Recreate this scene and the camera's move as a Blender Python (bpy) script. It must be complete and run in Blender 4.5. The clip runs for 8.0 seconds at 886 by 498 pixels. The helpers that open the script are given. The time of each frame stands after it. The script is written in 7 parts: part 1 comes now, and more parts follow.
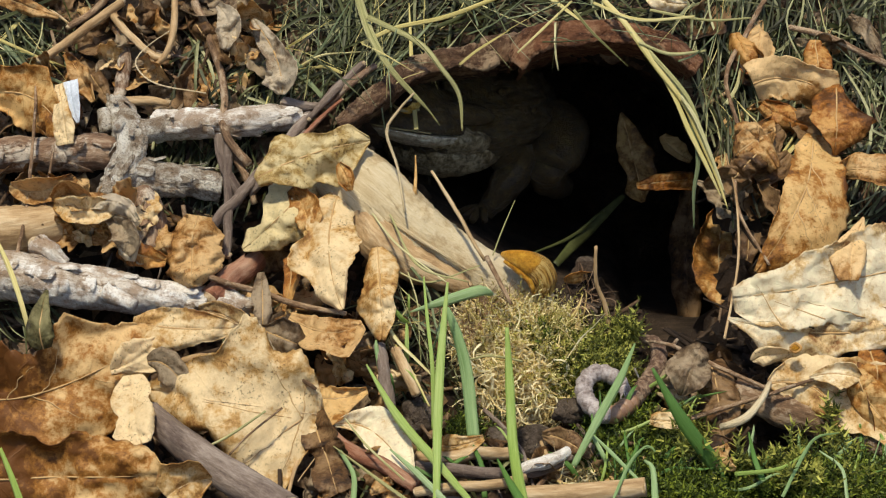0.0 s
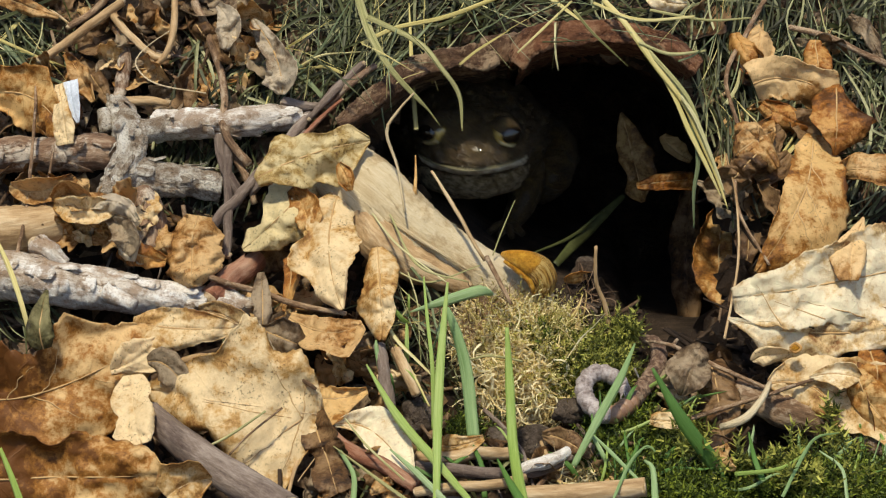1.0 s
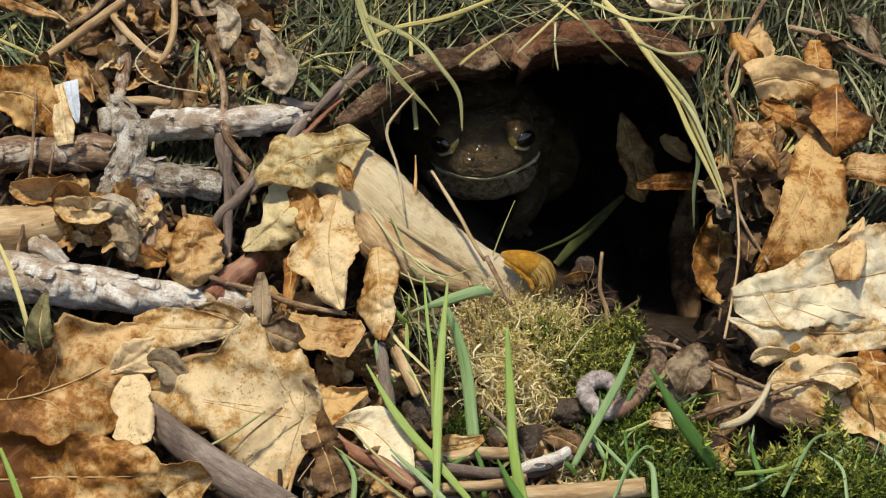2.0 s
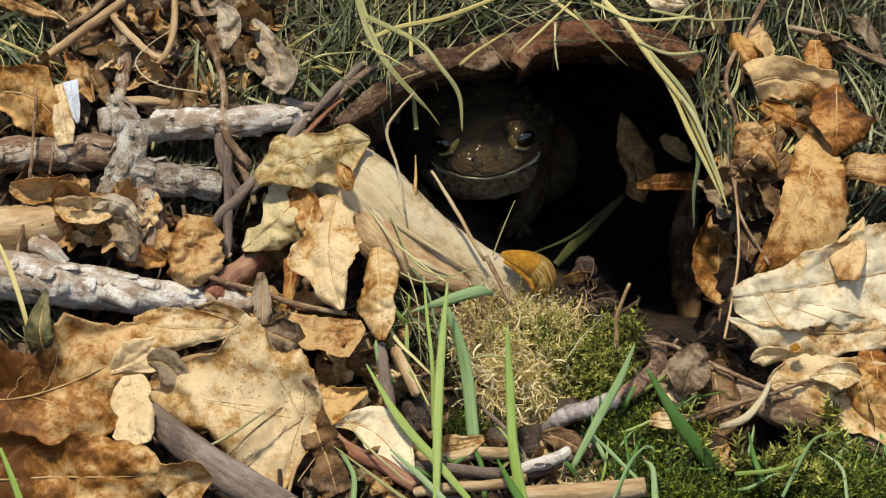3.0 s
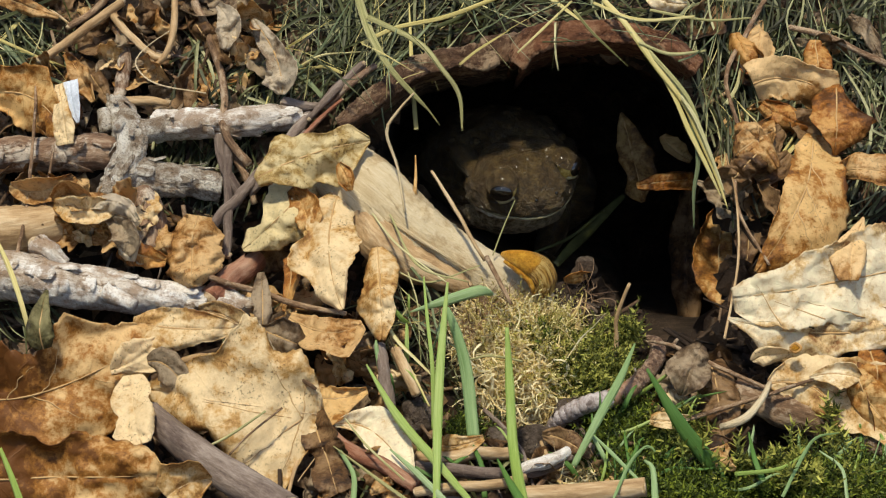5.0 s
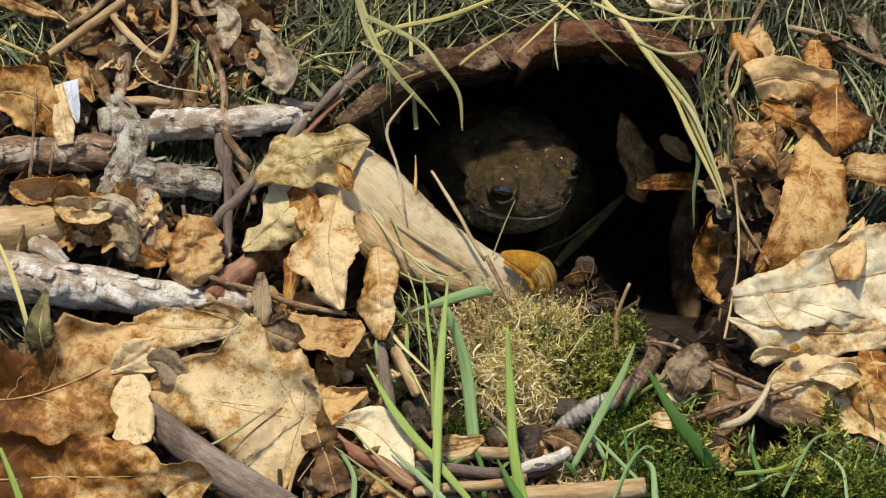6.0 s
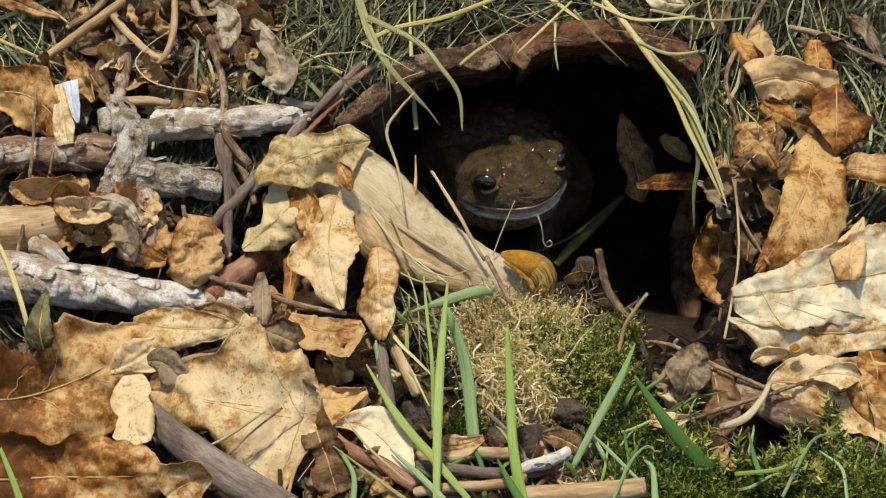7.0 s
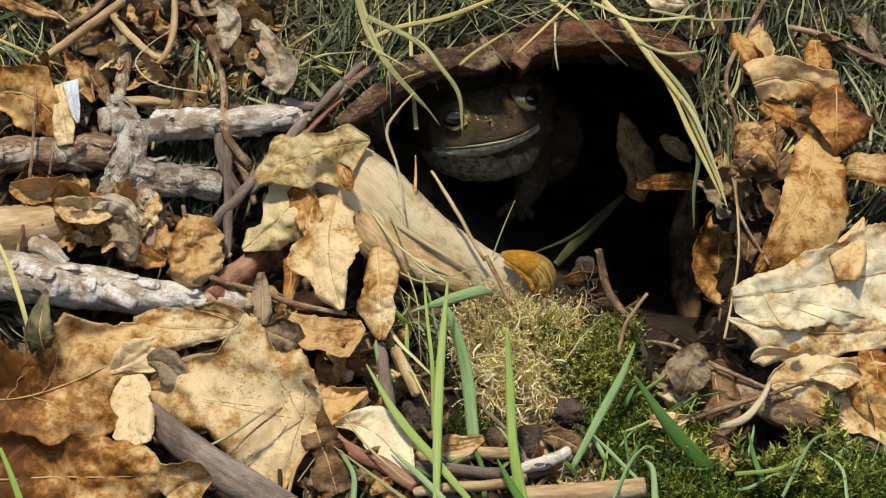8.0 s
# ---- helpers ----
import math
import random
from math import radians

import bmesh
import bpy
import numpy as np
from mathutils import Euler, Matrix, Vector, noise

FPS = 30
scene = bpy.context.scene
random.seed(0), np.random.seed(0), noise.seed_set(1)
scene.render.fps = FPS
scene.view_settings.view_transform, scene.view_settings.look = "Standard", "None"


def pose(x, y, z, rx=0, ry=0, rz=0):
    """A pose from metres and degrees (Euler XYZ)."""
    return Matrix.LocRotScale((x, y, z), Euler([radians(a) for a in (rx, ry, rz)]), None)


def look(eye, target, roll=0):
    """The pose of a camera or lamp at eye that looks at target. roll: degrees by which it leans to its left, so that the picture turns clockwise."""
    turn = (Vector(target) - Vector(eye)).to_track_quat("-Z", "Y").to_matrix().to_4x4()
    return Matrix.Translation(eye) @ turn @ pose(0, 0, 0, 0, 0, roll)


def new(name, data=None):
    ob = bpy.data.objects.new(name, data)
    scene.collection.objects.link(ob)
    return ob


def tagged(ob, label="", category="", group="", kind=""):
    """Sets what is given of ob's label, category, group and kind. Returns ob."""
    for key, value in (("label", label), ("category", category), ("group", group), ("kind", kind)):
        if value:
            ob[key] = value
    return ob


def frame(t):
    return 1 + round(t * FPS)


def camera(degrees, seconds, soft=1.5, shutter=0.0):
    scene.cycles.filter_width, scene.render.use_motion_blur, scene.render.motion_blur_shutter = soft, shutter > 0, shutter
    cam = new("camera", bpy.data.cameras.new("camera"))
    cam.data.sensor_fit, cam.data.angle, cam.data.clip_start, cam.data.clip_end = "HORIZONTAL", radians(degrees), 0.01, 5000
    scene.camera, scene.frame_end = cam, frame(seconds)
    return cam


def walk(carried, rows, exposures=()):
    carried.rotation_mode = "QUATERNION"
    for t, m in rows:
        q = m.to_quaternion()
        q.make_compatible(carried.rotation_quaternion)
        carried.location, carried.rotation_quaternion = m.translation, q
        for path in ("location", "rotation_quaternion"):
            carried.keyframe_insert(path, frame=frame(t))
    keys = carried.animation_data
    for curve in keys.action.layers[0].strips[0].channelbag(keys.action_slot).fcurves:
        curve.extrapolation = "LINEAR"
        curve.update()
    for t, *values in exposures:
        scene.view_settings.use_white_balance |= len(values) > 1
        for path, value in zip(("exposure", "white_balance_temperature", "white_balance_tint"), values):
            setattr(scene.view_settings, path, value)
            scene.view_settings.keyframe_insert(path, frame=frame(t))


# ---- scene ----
# A burrow mouth in a bank of leaf litter. Lengths in the plan below are centimetres:
# across the bank, up its face, and out of it towards the garden.
PITCH = radians(18)
RIGHT = Vector((1, 0, 0))
UP = Vector((0, math.sin(PITCH), math.cos(PITCH)))
OUT = Vector((0, -math.cos(PITCH), math.sin(PITCH)))
FACE = Vector((0, 0, 0.075))
REACH = 68.57

cam = camera(22, 8.0, soft=1.15, shutter=0.9)
EYE = FACE + OUT * (REACH * 0.01)
walk(cam, [(0, look(EYE, FACE)), (8, look(EYE, FACE))], exposures=[(0, -0.03), (8, -0.03)])

# ---- daylight ----
SUN_EL, SUN_AZ = 66, -20
world = bpy.data.worlds.new("daylight")
scene.world = world
world.use_nodes = True
sky = world.node_tree.nodes.new("ShaderNodeTexSky")
sky.sky_type, sky.sun_disc = "NISHITA", False
sky.sun_elevation, sky.sun_rotation = radians(SUN_EL), radians(180 + SUN_AZ)
backg = world.node_tree.nodes["Background"]
backg.inputs["Strength"].default_value = 0.145
world.node_tree.links.new(sky.outputs[0], backg.inputs["Color"])
sun = new("sun", bpy.data.lights.new("sun", "SUN"))
sun.data.energy, sun.data.angle, sun.data.color = 4.3, radians(5), (1.0, 0.92, 0.72)
ca, sa, ce = math.cos(radians(SUN_AZ)), math.sin(radians(SUN_AZ)), radians(SUN_EL)
SUN_FROM = Vector((sa * math.cos(ce), -ca * math.cos(ce), math.sin(ce)))
sun.matrix_world = look(FACE + SUN_FROM * 3, FACE)


# ---- materials ----
def ramp(nt, fac, stops):
    r = nt.nodes.new("ShaderNodeValToRGB")
    el = r.color_ramp.elements
    while len(el) < len(stops):
        el.new(0.5)
    for e, (p, c) in zip(el, stops):
        e.position, e.color = p, (*c, 1)
    nt.links.new(fac, r.inputs[0])
    return r.outputs[0]


def tex_noise(nt, co, scale, detail=4, rough=0.6):
    n = nt.nodes.new("ShaderNodeTexNoise")
    n.inputs["Scale"].default_value, n.inputs["Detail"].default_value, n.inputs["Roughness"].default_value = scale, detail, rough
    nt.links.new(co, n.inputs["Vector"])
    return n.outputs["Fac"]


def mixed(nt, a, b, fac, kind="MIX"):
    m = nt.nodes.new("ShaderNodeMix")
    m.data_type, m.blend_type = "RGBA", kind
    for key, v in ((6, a), (7, b), (0, fac)):
        if isinstance(v, (tuple, float, int)):
            m.inputs[key].default_value = (*v, 1) if isinstance(v, tuple) else v
        else:
            nt.links.new(v, m.inputs[key])
    return m.outputs[2]


def maths(nt, op, a, b=0.0, c=0.0):
    m = nt.nodes.new("ShaderNodeMath")
    m.operation = op
    for i, v in enumerate((a, b, c)):
        if isinstance(v, (float, int)):
            m.inputs[i].default_value = v
        else:
            nt.links.new(v, m.inputs[i])
    return m.outputs[0]


def start_material(name, stretch=(1, 1, 1), grain=False):
    """A material with texture space of its own for every object; grain: space that runs along the limb or blade."""
    m = bpy.data.materials.new(name)
    m.use_nodes = True
    nt = m.node_tree
    bsdf = nt.nodes["Principled BSDF"]
    tc = nt.nodes.new("ShaderNodeTexCoord")
    info = nt.nodes.new("ShaderNodeObjectInfo")
    mp = nt.nodes.new("ShaderNodeMapping")
    mp.inputs["Scale"].default_value = stretch
    if grain:
        at_node = nt.nodes.new("ShaderNodeAttribute")
        at_node.attribute_name = "grain"
        nt.links.new(at_node.outputs["Vector"], mp.inputs["Vector"])
    else:
        nt.links.new(tc.outputs["Object"], mp.inputs["Vector"])
    off = nt.nodes.new("ShaderNodeVectorMath")
    off.operation = "MULTIPLY_ADD"
    nt.links.new(info.outputs["Random"], off.inputs[0])
    off.inputs[1].default_value = (3.1, 1.7, 2.3)
    nt.links.new(mp.outputs[0], off.inputs[2])
    return m, nt, bsdf, tc, info, off.outputs[0]


def bumped(nt, bsdf, height, strength, distance):
    b = nt.nodes.new("ShaderNodeBump")
    b.inputs["Strength"].default_value, b.inputs["Distance"].default_value = strength, distance
    nt.links.new(height, b.inputs["Height"])
    nt.links.new(b.outputs[0], bsdf.inputs["Normal"])
    return b.outputs[0]


def leaf_material(name, pale, mid, dark, balance=0.5, rough=0.5, see=0.27, speck=0.65, fade=0.0):
    """Dry leaf: blotches, fine specks, net of veins, brown rim, light showing through."""
    m, nt, bsdf, tc, info, co = start_material(name)
    sep = nt.nodes.new("ShaderNodeSeparateXYZ")
    nt.links.new(tc.outputs["UV"], sep.inputs[0])
    side = maths(nt, "ABSOLUTE", sep.outputs["Y"])
    big = tex_noise(nt, co, 42, 4, 0.65)
    mott = tex_noise(nt, co, 170, 5, 0.7)
    fine = tex_noise(nt, co, 650, 6, 0.75)
    v = maths(nt, "ADD", maths(nt, "MULTIPLY", big, 0.45), maths(nt, "ADD", maths(nt, "MULTIPLY", mott, 0.37), maths(nt, "MULTIPLY", fine, 0.18)))
    v = maths(nt, "MULTIPLY_ADD", maths(nt, "SUBTRACT", v, 0.5), 1.5, 0.5)
    v = maths(nt, "ADD", v, maths(nt, "MULTIPLY", maths(nt, "SUBTRACT", info.outputs["Random"], 0.5), 0.07))
    v = maths(nt, "ADD", v, maths(nt, "MULTIPLY", maths(nt, "POWER", side, 4.0), 0.05))
    if fade:
        v = maths(nt, "SUBTRACT", v, maths(nt, "MULTIPLY", maths(nt, "SUBTRACT", sep.outputs["X"], 0.5), fade))
    b = balance
    c = ramp(nt, v, [(b - 0.13, tuple(min(0.9, p * 1.12) for p in pale)), (b - 0.03, pale), (b + 0.02, tuple((p + q) / 2 for p, q in zip(pale, mid))), (b + 0.06, mid), (b + 0.15, dark)])
    spots = tex_noise(nt, co, 1300, 2, 0.5)
    patch = tex_noise(nt, co, 120, 2, 0.5)
    sp = maths(nt, "MULTIPLY", ramp(nt, spots, [(0.58, (0, 0, 0)), (0.70, (0.8, 0.8, 0.8))]), ramp(nt, patch, [(0.42, (0, 0, 0)), (0.60, (1, 1, 1))]))
    c = mixed(nt, c, tuple(q * 0.35 for q in dark), maths(nt, "MULTIPLY", sp, speck))
    vor = nt.nodes.new("ShaderNodeTexVoronoi")
    vor.feature = "DISTANCE_TO_EDGE"
    vor.inputs["Scale"].default_value = 520
    nt.links.new(co, vor.inputs["Vector"])
    net = ramp(nt, vor.outputs["Distance"], [(0.0, (1, 1, 1)), (0.09, (0, 0, 0))])
    c = mixed(nt, c, tuple(q * 0.75 for q in mid), maths(nt, "MULTIPLY", net, 0.05))
    wob = maths(nt, "MULTIPLY", maths(nt, "SUBTRACT", mott, 0.5), 0.35)
    ph = maths(nt, "FRACT", maths(nt, "ADD", wob, maths(nt, "SUBTRACT", maths(nt, "MULTIPLY", sep.outputs["X"], 7.0), maths(nt, "MULTIPLY", side, 1.6))))
    line = maths(nt, "ABSOLUTE", maths(nt, "SUBTRACT", ph, 0.5))
    vein = ramp(nt, line, [(0.0, (1, 1, 1)), (0.035, (0, 0, 0))])
    c = mixed(nt, c, tuple(q * 0.6 for q in mid), maths(nt, "MULTIPLY", vein, 0.10))
    nt.links.new(c, bsdf.inputs["Base Color"])
    bsdf.inputs["Roughness"].default_value = rough
    bsdf.inputs["Specular IOR Level"].default_value = 0.35
    h = maths(nt, "ADD", maths(nt, "ADD", maths(nt, "MULTIPLY", fine, 0.6), maths(nt, "MULTIPLY", mott, 1.2)), maths(nt, "ADD", maths(nt, "MULTIPLY", vein, 0.2), maths(nt, "MULTIPLY", net, -0.03)))
    bumped(nt, bsdf, h, 0.55, 0.0010)
    tr = nt.nodes.new("ShaderNodeBsdfTranslucent")
    nt.links.new(c, tr.inputs["Color"])
    mx = nt.nodes.new("ShaderNodeMixShader")
    mx.inputs[0].default_value = see
    nt.links.new(bsdf.outputs[0], mx.inputs[1])
    nt.links.new(tr.outputs[0], mx.inputs[2])
    nt.links.new(mx.outputs[0], nt.nodes["Material Output"].inputs["Surface"])
    return m


def surface(name, stops, scale, fine, rough=0.7, bump=0.6, depth=0.001, stretch=(1, 1, 1), weight=0.6, island=0.0, spec=0.3, see=0.0, grain=False, patch=None, pits=0.0, crack=0.0):
    """Noise at two scales through a colour ramp, with relief."""
    m, nt, bsdf, tc, info, co = start_material(name, stretch, grain)
    a = tex_noise(nt, co, scale, 4, 0.6)
    b = tex_noise(nt, co, fine, 6, 0.7)
    v = maths(nt, "ADD", maths(nt, "MULTIPLY", a, weight), maths(nt, "MULTIPLY", b, 1 - weight))
    if island:
        geo = nt.nodes.new("ShaderNodeNewGeometry")
        v = maths(nt, "ADD", v, maths(nt, "MULTIPLY", maths(nt, "SUBTRACT", geo.outputs["Random Per Island"], 0.5), island))
    c = ramp(nt, v, stops)
    if patch:
        colour, size, level = patch
        where = maths(nt, "ADD", maths(nt, "MULTIPLY", tex_noise(nt, tc.outputs["Object"], size, 5, 0.7), 0.8), maths(nt, "MULTIPLY", b, 0.2))
        c = mixed(nt, c, colour, ramp(nt, where, [(level - 0.02, (0, 0, 0)), (level + 0.06, (0.8, 0.8, 0.8))]))
    if pits:
        holes = ramp(nt, tex_noise(nt, tc.outputs["Object"], 1900, 4, 0.7), [(0.56, (0, 0, 0)), (0.64, (1, 1, 1))])
        c = mixed(nt, c, (0.05, 0.03, 0.018), maths(nt, "MULTIPLY", holes, pits))
    nt.links.new(c, bsdf.inputs["Base Color"])
    bsdf.inputs["Roughness"].default_value = rough
    bsdf.inputs["Specular IOR Level"].default_value = spec
    height = b
    if crack:
        rough_skin = tex_noise(nt, tc.outputs["Object"], 620, 8, 0.8)
        height = maths(nt, "ADD", maths(nt, "MULTIPLY", b, 0.6), maths(nt, "MULTIPLY", rough_skin, crack * 0.8))
        gap = ramp(nt, rough_skin, [(0.33, (1, 1, 1)), (0.42, (0, 0, 0))])
        c = mixed(nt, c, tuple(q * 0.7 for q in stops[0][1]), maths(nt, "MULTIPLY", gap, crack * 0.8))
        flake = ramp(nt, rough_skin, [(0.56, (0, 0, 0)), (0.64, (1, 1, 1))])
        c = mixed(nt, c, tuple(min(0.9, q * 1.15) for q in stops[-1][1]), maths(nt, "MULTIPLY", flake, crack * 0.5))
        nt.links.new(c, bsdf.inputs["Base Color"])
    bumped(nt, bsdf, height, bump, depth)
    if see:
        tr = nt.nodes.new("ShaderNodeBsdfTranslucent")
        nt.links.new(c, tr.inputs["Color"])
        mx = nt.nodes.new("ShaderNodeMixShader")
        mx.inputs[0].default_value = see
        nt.links.new(bsdf.outputs[0], mx.inputs[1])
        nt.links.new(tr.outputs[0], mx.inputs[2])
        nt.links.new(mx.outputs[0], nt.nodes["Material Output"].inputs["Surface"])
    return m


CREAM = leaf_material("leaf_cream", (0.77, 0.595, 0.34), (0.57, 0.335, 0.11), (0.25, 0.105, 0.026), 0.52, speck=0.85)
TAN_PALE = leaf_material("leaf_tan_pale", (0.74, 0.52, 0.26), (0.48, 0.25, 0.075), (0.22, 0.09, 0.02), 0.53, fade=-0.18)
PALE = leaf_material("leaf_pale", (0.85, 0.73, 0.51), (0.66, 0.46, 0.21), (0.26, 0.11, 0.03), 0.535, see=0.25, speck=0.3)
TAN = leaf_material("leaf_tan", (0.64, 0.42, 0.19), (0.41, 0.20, 0.055), (0.13, 0.05, 0.013), 0.50)
OCHRE = leaf_material("leaf_ochre", (0.68, 0.44, 0.175), (0.41, 0.175, 0.032), (0.14, 0.05, 0.011), 0.495)
RUST = leaf_material("leaf_rust", (0.58, 0.32, 0.10), (0.35, 0.128, 0.02), (0.11, 0.04, 0.009), 0.495)
RUST_FADE = leaf_material("leaf_rust_fading", (0.70, 0.47, 0.21), (0.42, 0.18, 0.034), (0.17, 0.062, 0.012), 0.455, fade=0.38, speck=0.4)
GREENISH = leaf_material("leaf_greenish", (0.24, 0.21, 0.09), (0.13, 0.11, 0.04), (0.045, 0.036, 0.015), 0.50)
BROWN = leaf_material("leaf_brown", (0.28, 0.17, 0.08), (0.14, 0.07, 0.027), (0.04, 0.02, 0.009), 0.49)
BROWN_WARM = leaf_material("leaf_brown_warm", (0.40, 0.26, 0.10), (0.24, 0.13, 0.042), (0.08, 0.04, 0.014), 0.50)
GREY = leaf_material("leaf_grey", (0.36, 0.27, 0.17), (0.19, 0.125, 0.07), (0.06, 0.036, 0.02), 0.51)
GREY_PALE = leaf_material("leaf_grey_pale", (0.52, 0.43, 0.31), (0.30, 0.215, 0.135), (0.10, 0.06, 0.035), 0.52)
LICHEN = leaf_material("leaf_lichen", (0.67, 0.545, 0.29), (0.42, 0.275, 0.085), (0.14, 0.066, 0.018), 0.505, speck=0.95)
RIB = surface("leaf_rib", [(0.3, (0.36, 0.21, 0.08)), (0.7, (0.56, 0.38, 0.18))], 150, 900, 0.6, 0.3)

LONG = (1, 1, 0.18)
SOIL = surface("soil", [(0.36, (0.03, 0.018, 0.011)), (0.5, (0.07, 0.044, 0.027)), (0.64, (0.14, 0.092, 0.058))], 90, 700, 0.95, 1.0, 0.004)
CLOD = surface("clod", [(0.36, (0.05, 0.035, 0.025)), (0.5, (0.15, 0.11, 0.08)), (0.64, (0.30, 0.24, 0.185))], 120, 900, 0.95, 1.0, 0.003)
BARK_WHITE = surface("bark_white", [(0.36, (0.09, 0.05, 0.03)), (0.41, (0.44, 0.35, 0.26)), (0.46, (0.62, 0.54, 0.45)), (0.56, (0.84, 0.80, 0.74))], 200, 1300, 0.8, 0.8, 0.0014, LONG, grain=True, patch=((0.30, 0.19, 0.11), 110, 0.502), pits=0.4, crack=0.9)
BARK_MOTTLED = surface("bark_mottled", [(0.36, (0.07, 0.045, 0.03)), (0.42, (0.34, 0.265, 0.19)), (0.49, (0.58, 0.50, 0.40)), (0.58, (0.82, 0.77, 0.68))], 240, 1500, 0.85, 1.0, 0.002, (1, 1, 0.5), grain=True, patch=((0.24, 0.155, 0.09), 170, 0.505), pits=0.8, crack=1.0)
BARK_BROWN = surface("bark_brown", [(0.36, (0.05, 0.026, 0.015)), (0.48, (0.19, 0.11, 0.065)), (0.58, (0.34, 0.235, 0.155)), (0.7, (0.45, 0.36, 0.27))], 200, 1300, 0.8, 0.7, 0.0012, LONG, grain=True, patch=((0.58, 0.50, 0.40), 90, 0.54), pits=0.35, crack=0.9)
BARK_RED = surface("bark_red", [(0.36, (0.09, 0.03, 0.018)), (0.5, (0.28, 0.11, 0.06)), (0.66, (0.48, 0.30, 0.20))], 160, 900, 0.75, 0.9, 0.0015, LONG, grain=True, crack=0.6)
BARK_GREY = surface("bark_grey", [(0.36, (0.07, 0.045, 0.036)), (0.5, (0.19, 0.14, 0.11)), (0.66, (0.38, 0.31, 0.26))], 220, 1100, 0.75, 0.9, 0.0012, LONG, grain=True, crack=0.5)
BARK_SLAB = surface("bark_slab", [(0.36, (0.028, 0.013, 0.007)), (0.46, (0.10, 0.05, 0.026)), (0.56, (0.19, 0.105, 0.058)), (0.66, (0.40, 0.27, 0.16))], 260, 1500, 0.85, 1.0, 0.0024, (0.8, 0.8, 0.3), grain=True, patch=((0.50, 0.35, 0.21), 110, 0.525), crack=0.9)
BARK_RUST = surface("bark_rust", [(0.36, (0.045, 0.016, 0.007)), (0.46, (0.15, 0.058, 0.025)), (0.56, (0.27, 0.115, 0.055)), (0.66, (0.46, 0.29, 0.17))], 260, 1500, 0.85, 1.0, 0.0024, (0.8, 0.8, 0.3), grain=True, patch=((0.42, 0.24, 0.13), 120, 0.53), crack=0.9)
ROOT = surface("bare_root", [(0.32, (0.26, 0.165, 0.075)), (0.42, (0.46, 0.34, 0.185)), (0.52, (0.58, 0.465, 0.285)), (0.7, (0.70, 0.60, 0.42))], 130, 1700, 0.6, 0.9, 0.0014, (1, 1, 0.07), grain=True, patch=((0.38, 0.26, 0.125), 75, 0.55), crack=0.4)
STRAW_WOOD = surface("dry_stem", [(0.34, (0.20, 0.11, 0.045)), (0.5, (0.44, 0.29, 0.145)), (0.66, (0.66, 0.51, 0.32))], 220, 1100, 0.6, 0.8, 0.001, LONG, grain=True, crack=0.35)
TWIG_BROWN = surface("twig_brown", [(0.36, (0.06, 0.03, 0.014)), (0.5, (0.20, 0.115, 0.06)), (0.62, (0.44, 0.31, 0.19))], 260, 1300, 0.65, 0.9, 0.001, (1, 1, 0.35), grain=True, patch=((0.42, 0.32, 0.22), 160, 0.55), crack=0.6)
END_WOOD = surface("broken_wood", [(0.3, (0.32, 0.2, 0.1)), (0.6, (0.62, 0.48, 0.31))], 300, 1200, 0.8, 0.8, 0.001)
STRIPE = (1, 1, 0.03)
# The near-black low stops paint the shade between strands into the hay colour.
HAY_SHADED = surface("hay", [(0.2, (0.02, 0.02, 0.006)), (0.45, (0.034, 0.038, 0.011)), (0.66, (0.08, 0.088, 0.03)), (0.88, (0.36, 0.35, 0.18))], 60, 300, 0.5, 0.3, 0.0004, island=0.75, see=0.12)
HAY_GREY = surface("hay_grey", [(0.34, (0.15, 0.15, 0.045)), (0.5, (0.38, 0.355, 0.15)), (0.66, (0.70, 0.63, 0.36))], 260, 2400, 0.5, 0.6, 0.0006, STRIPE, see=0.12, grain=True)
HAY_PALE = surface("hay_pale", [(0.34, (0.08, 0.105, 0.045)), (0.5, (0.17, 0.205, 0.10)), (0.66, (0.42, 0.45, 0.27))], 260, 2400, 0.5, 0.6, 0.0006, STRIPE, see=0.15, grain=True)
HAY_YELLOW = surface("hay_yellow", [(0.34, (0.30, 0.24, 0.06)), (0.5, (0.56, 0.47, 0.17)), (0.66, (0.74, 0.66, 0.36))], 260, 2400, 0.5, 0.6, 0.0006, STRIPE, see=0.12, grain=True)
GRASS = surface("grass_blade", [(0.34, (0.17, 0.28, 0.05)), (0.5, (0.34, 0.47, 0.10)), (0.66, (0.52, 0.62, 0.22))], 200, 2600, 0.45, 0.6, 0.0006, STRIPE, see=0.35, spec=0.4, grain=True)
GRASS_BLUE = surface("grass_bluish", [(0.34, (0.18, 0.30, 0.10)), (0.5, (0.33, 0.47, 0.20)), (0.66, (0.54, 0.64, 0.38))], 200, 2600, 0.45, 0.6, 0.0006, STRIPE, see=0.35, spec=0.4, grain=True)
GRASS_DARK = surface("grass_dark", [(0.34, (0.06, 0.14, 0.025)), (0.5, (0.11, 0.23, 0.045)), (0.66, (0.20, 0.34, 0.09))], 200, 2600, 0.45, 0.6, 0.0006, STRIPE, see=0.3, spec=0.4, grain=True)
MOSS = surface("moss_green", [(0.2, (0.014, 0.022, 0.003)), (0.5, (0.052, 0.076, 0.007)), (0.8, (0.24, 0.295, 0.03))], 70, 500, 0.6, 0.3, 0.0004, island=0.5, see=0.25)
MOSS_FRESH = surface("moss_fresh", [(0.2, (0.022, 0.030, 0.004)), (0.48, (0.13, 0.145, 0.02)), (0.78, (0.56, 0.54, 0.12))], 70, 500, 0.6, 0.3, 0.0004, island=0.55, see=0.25)
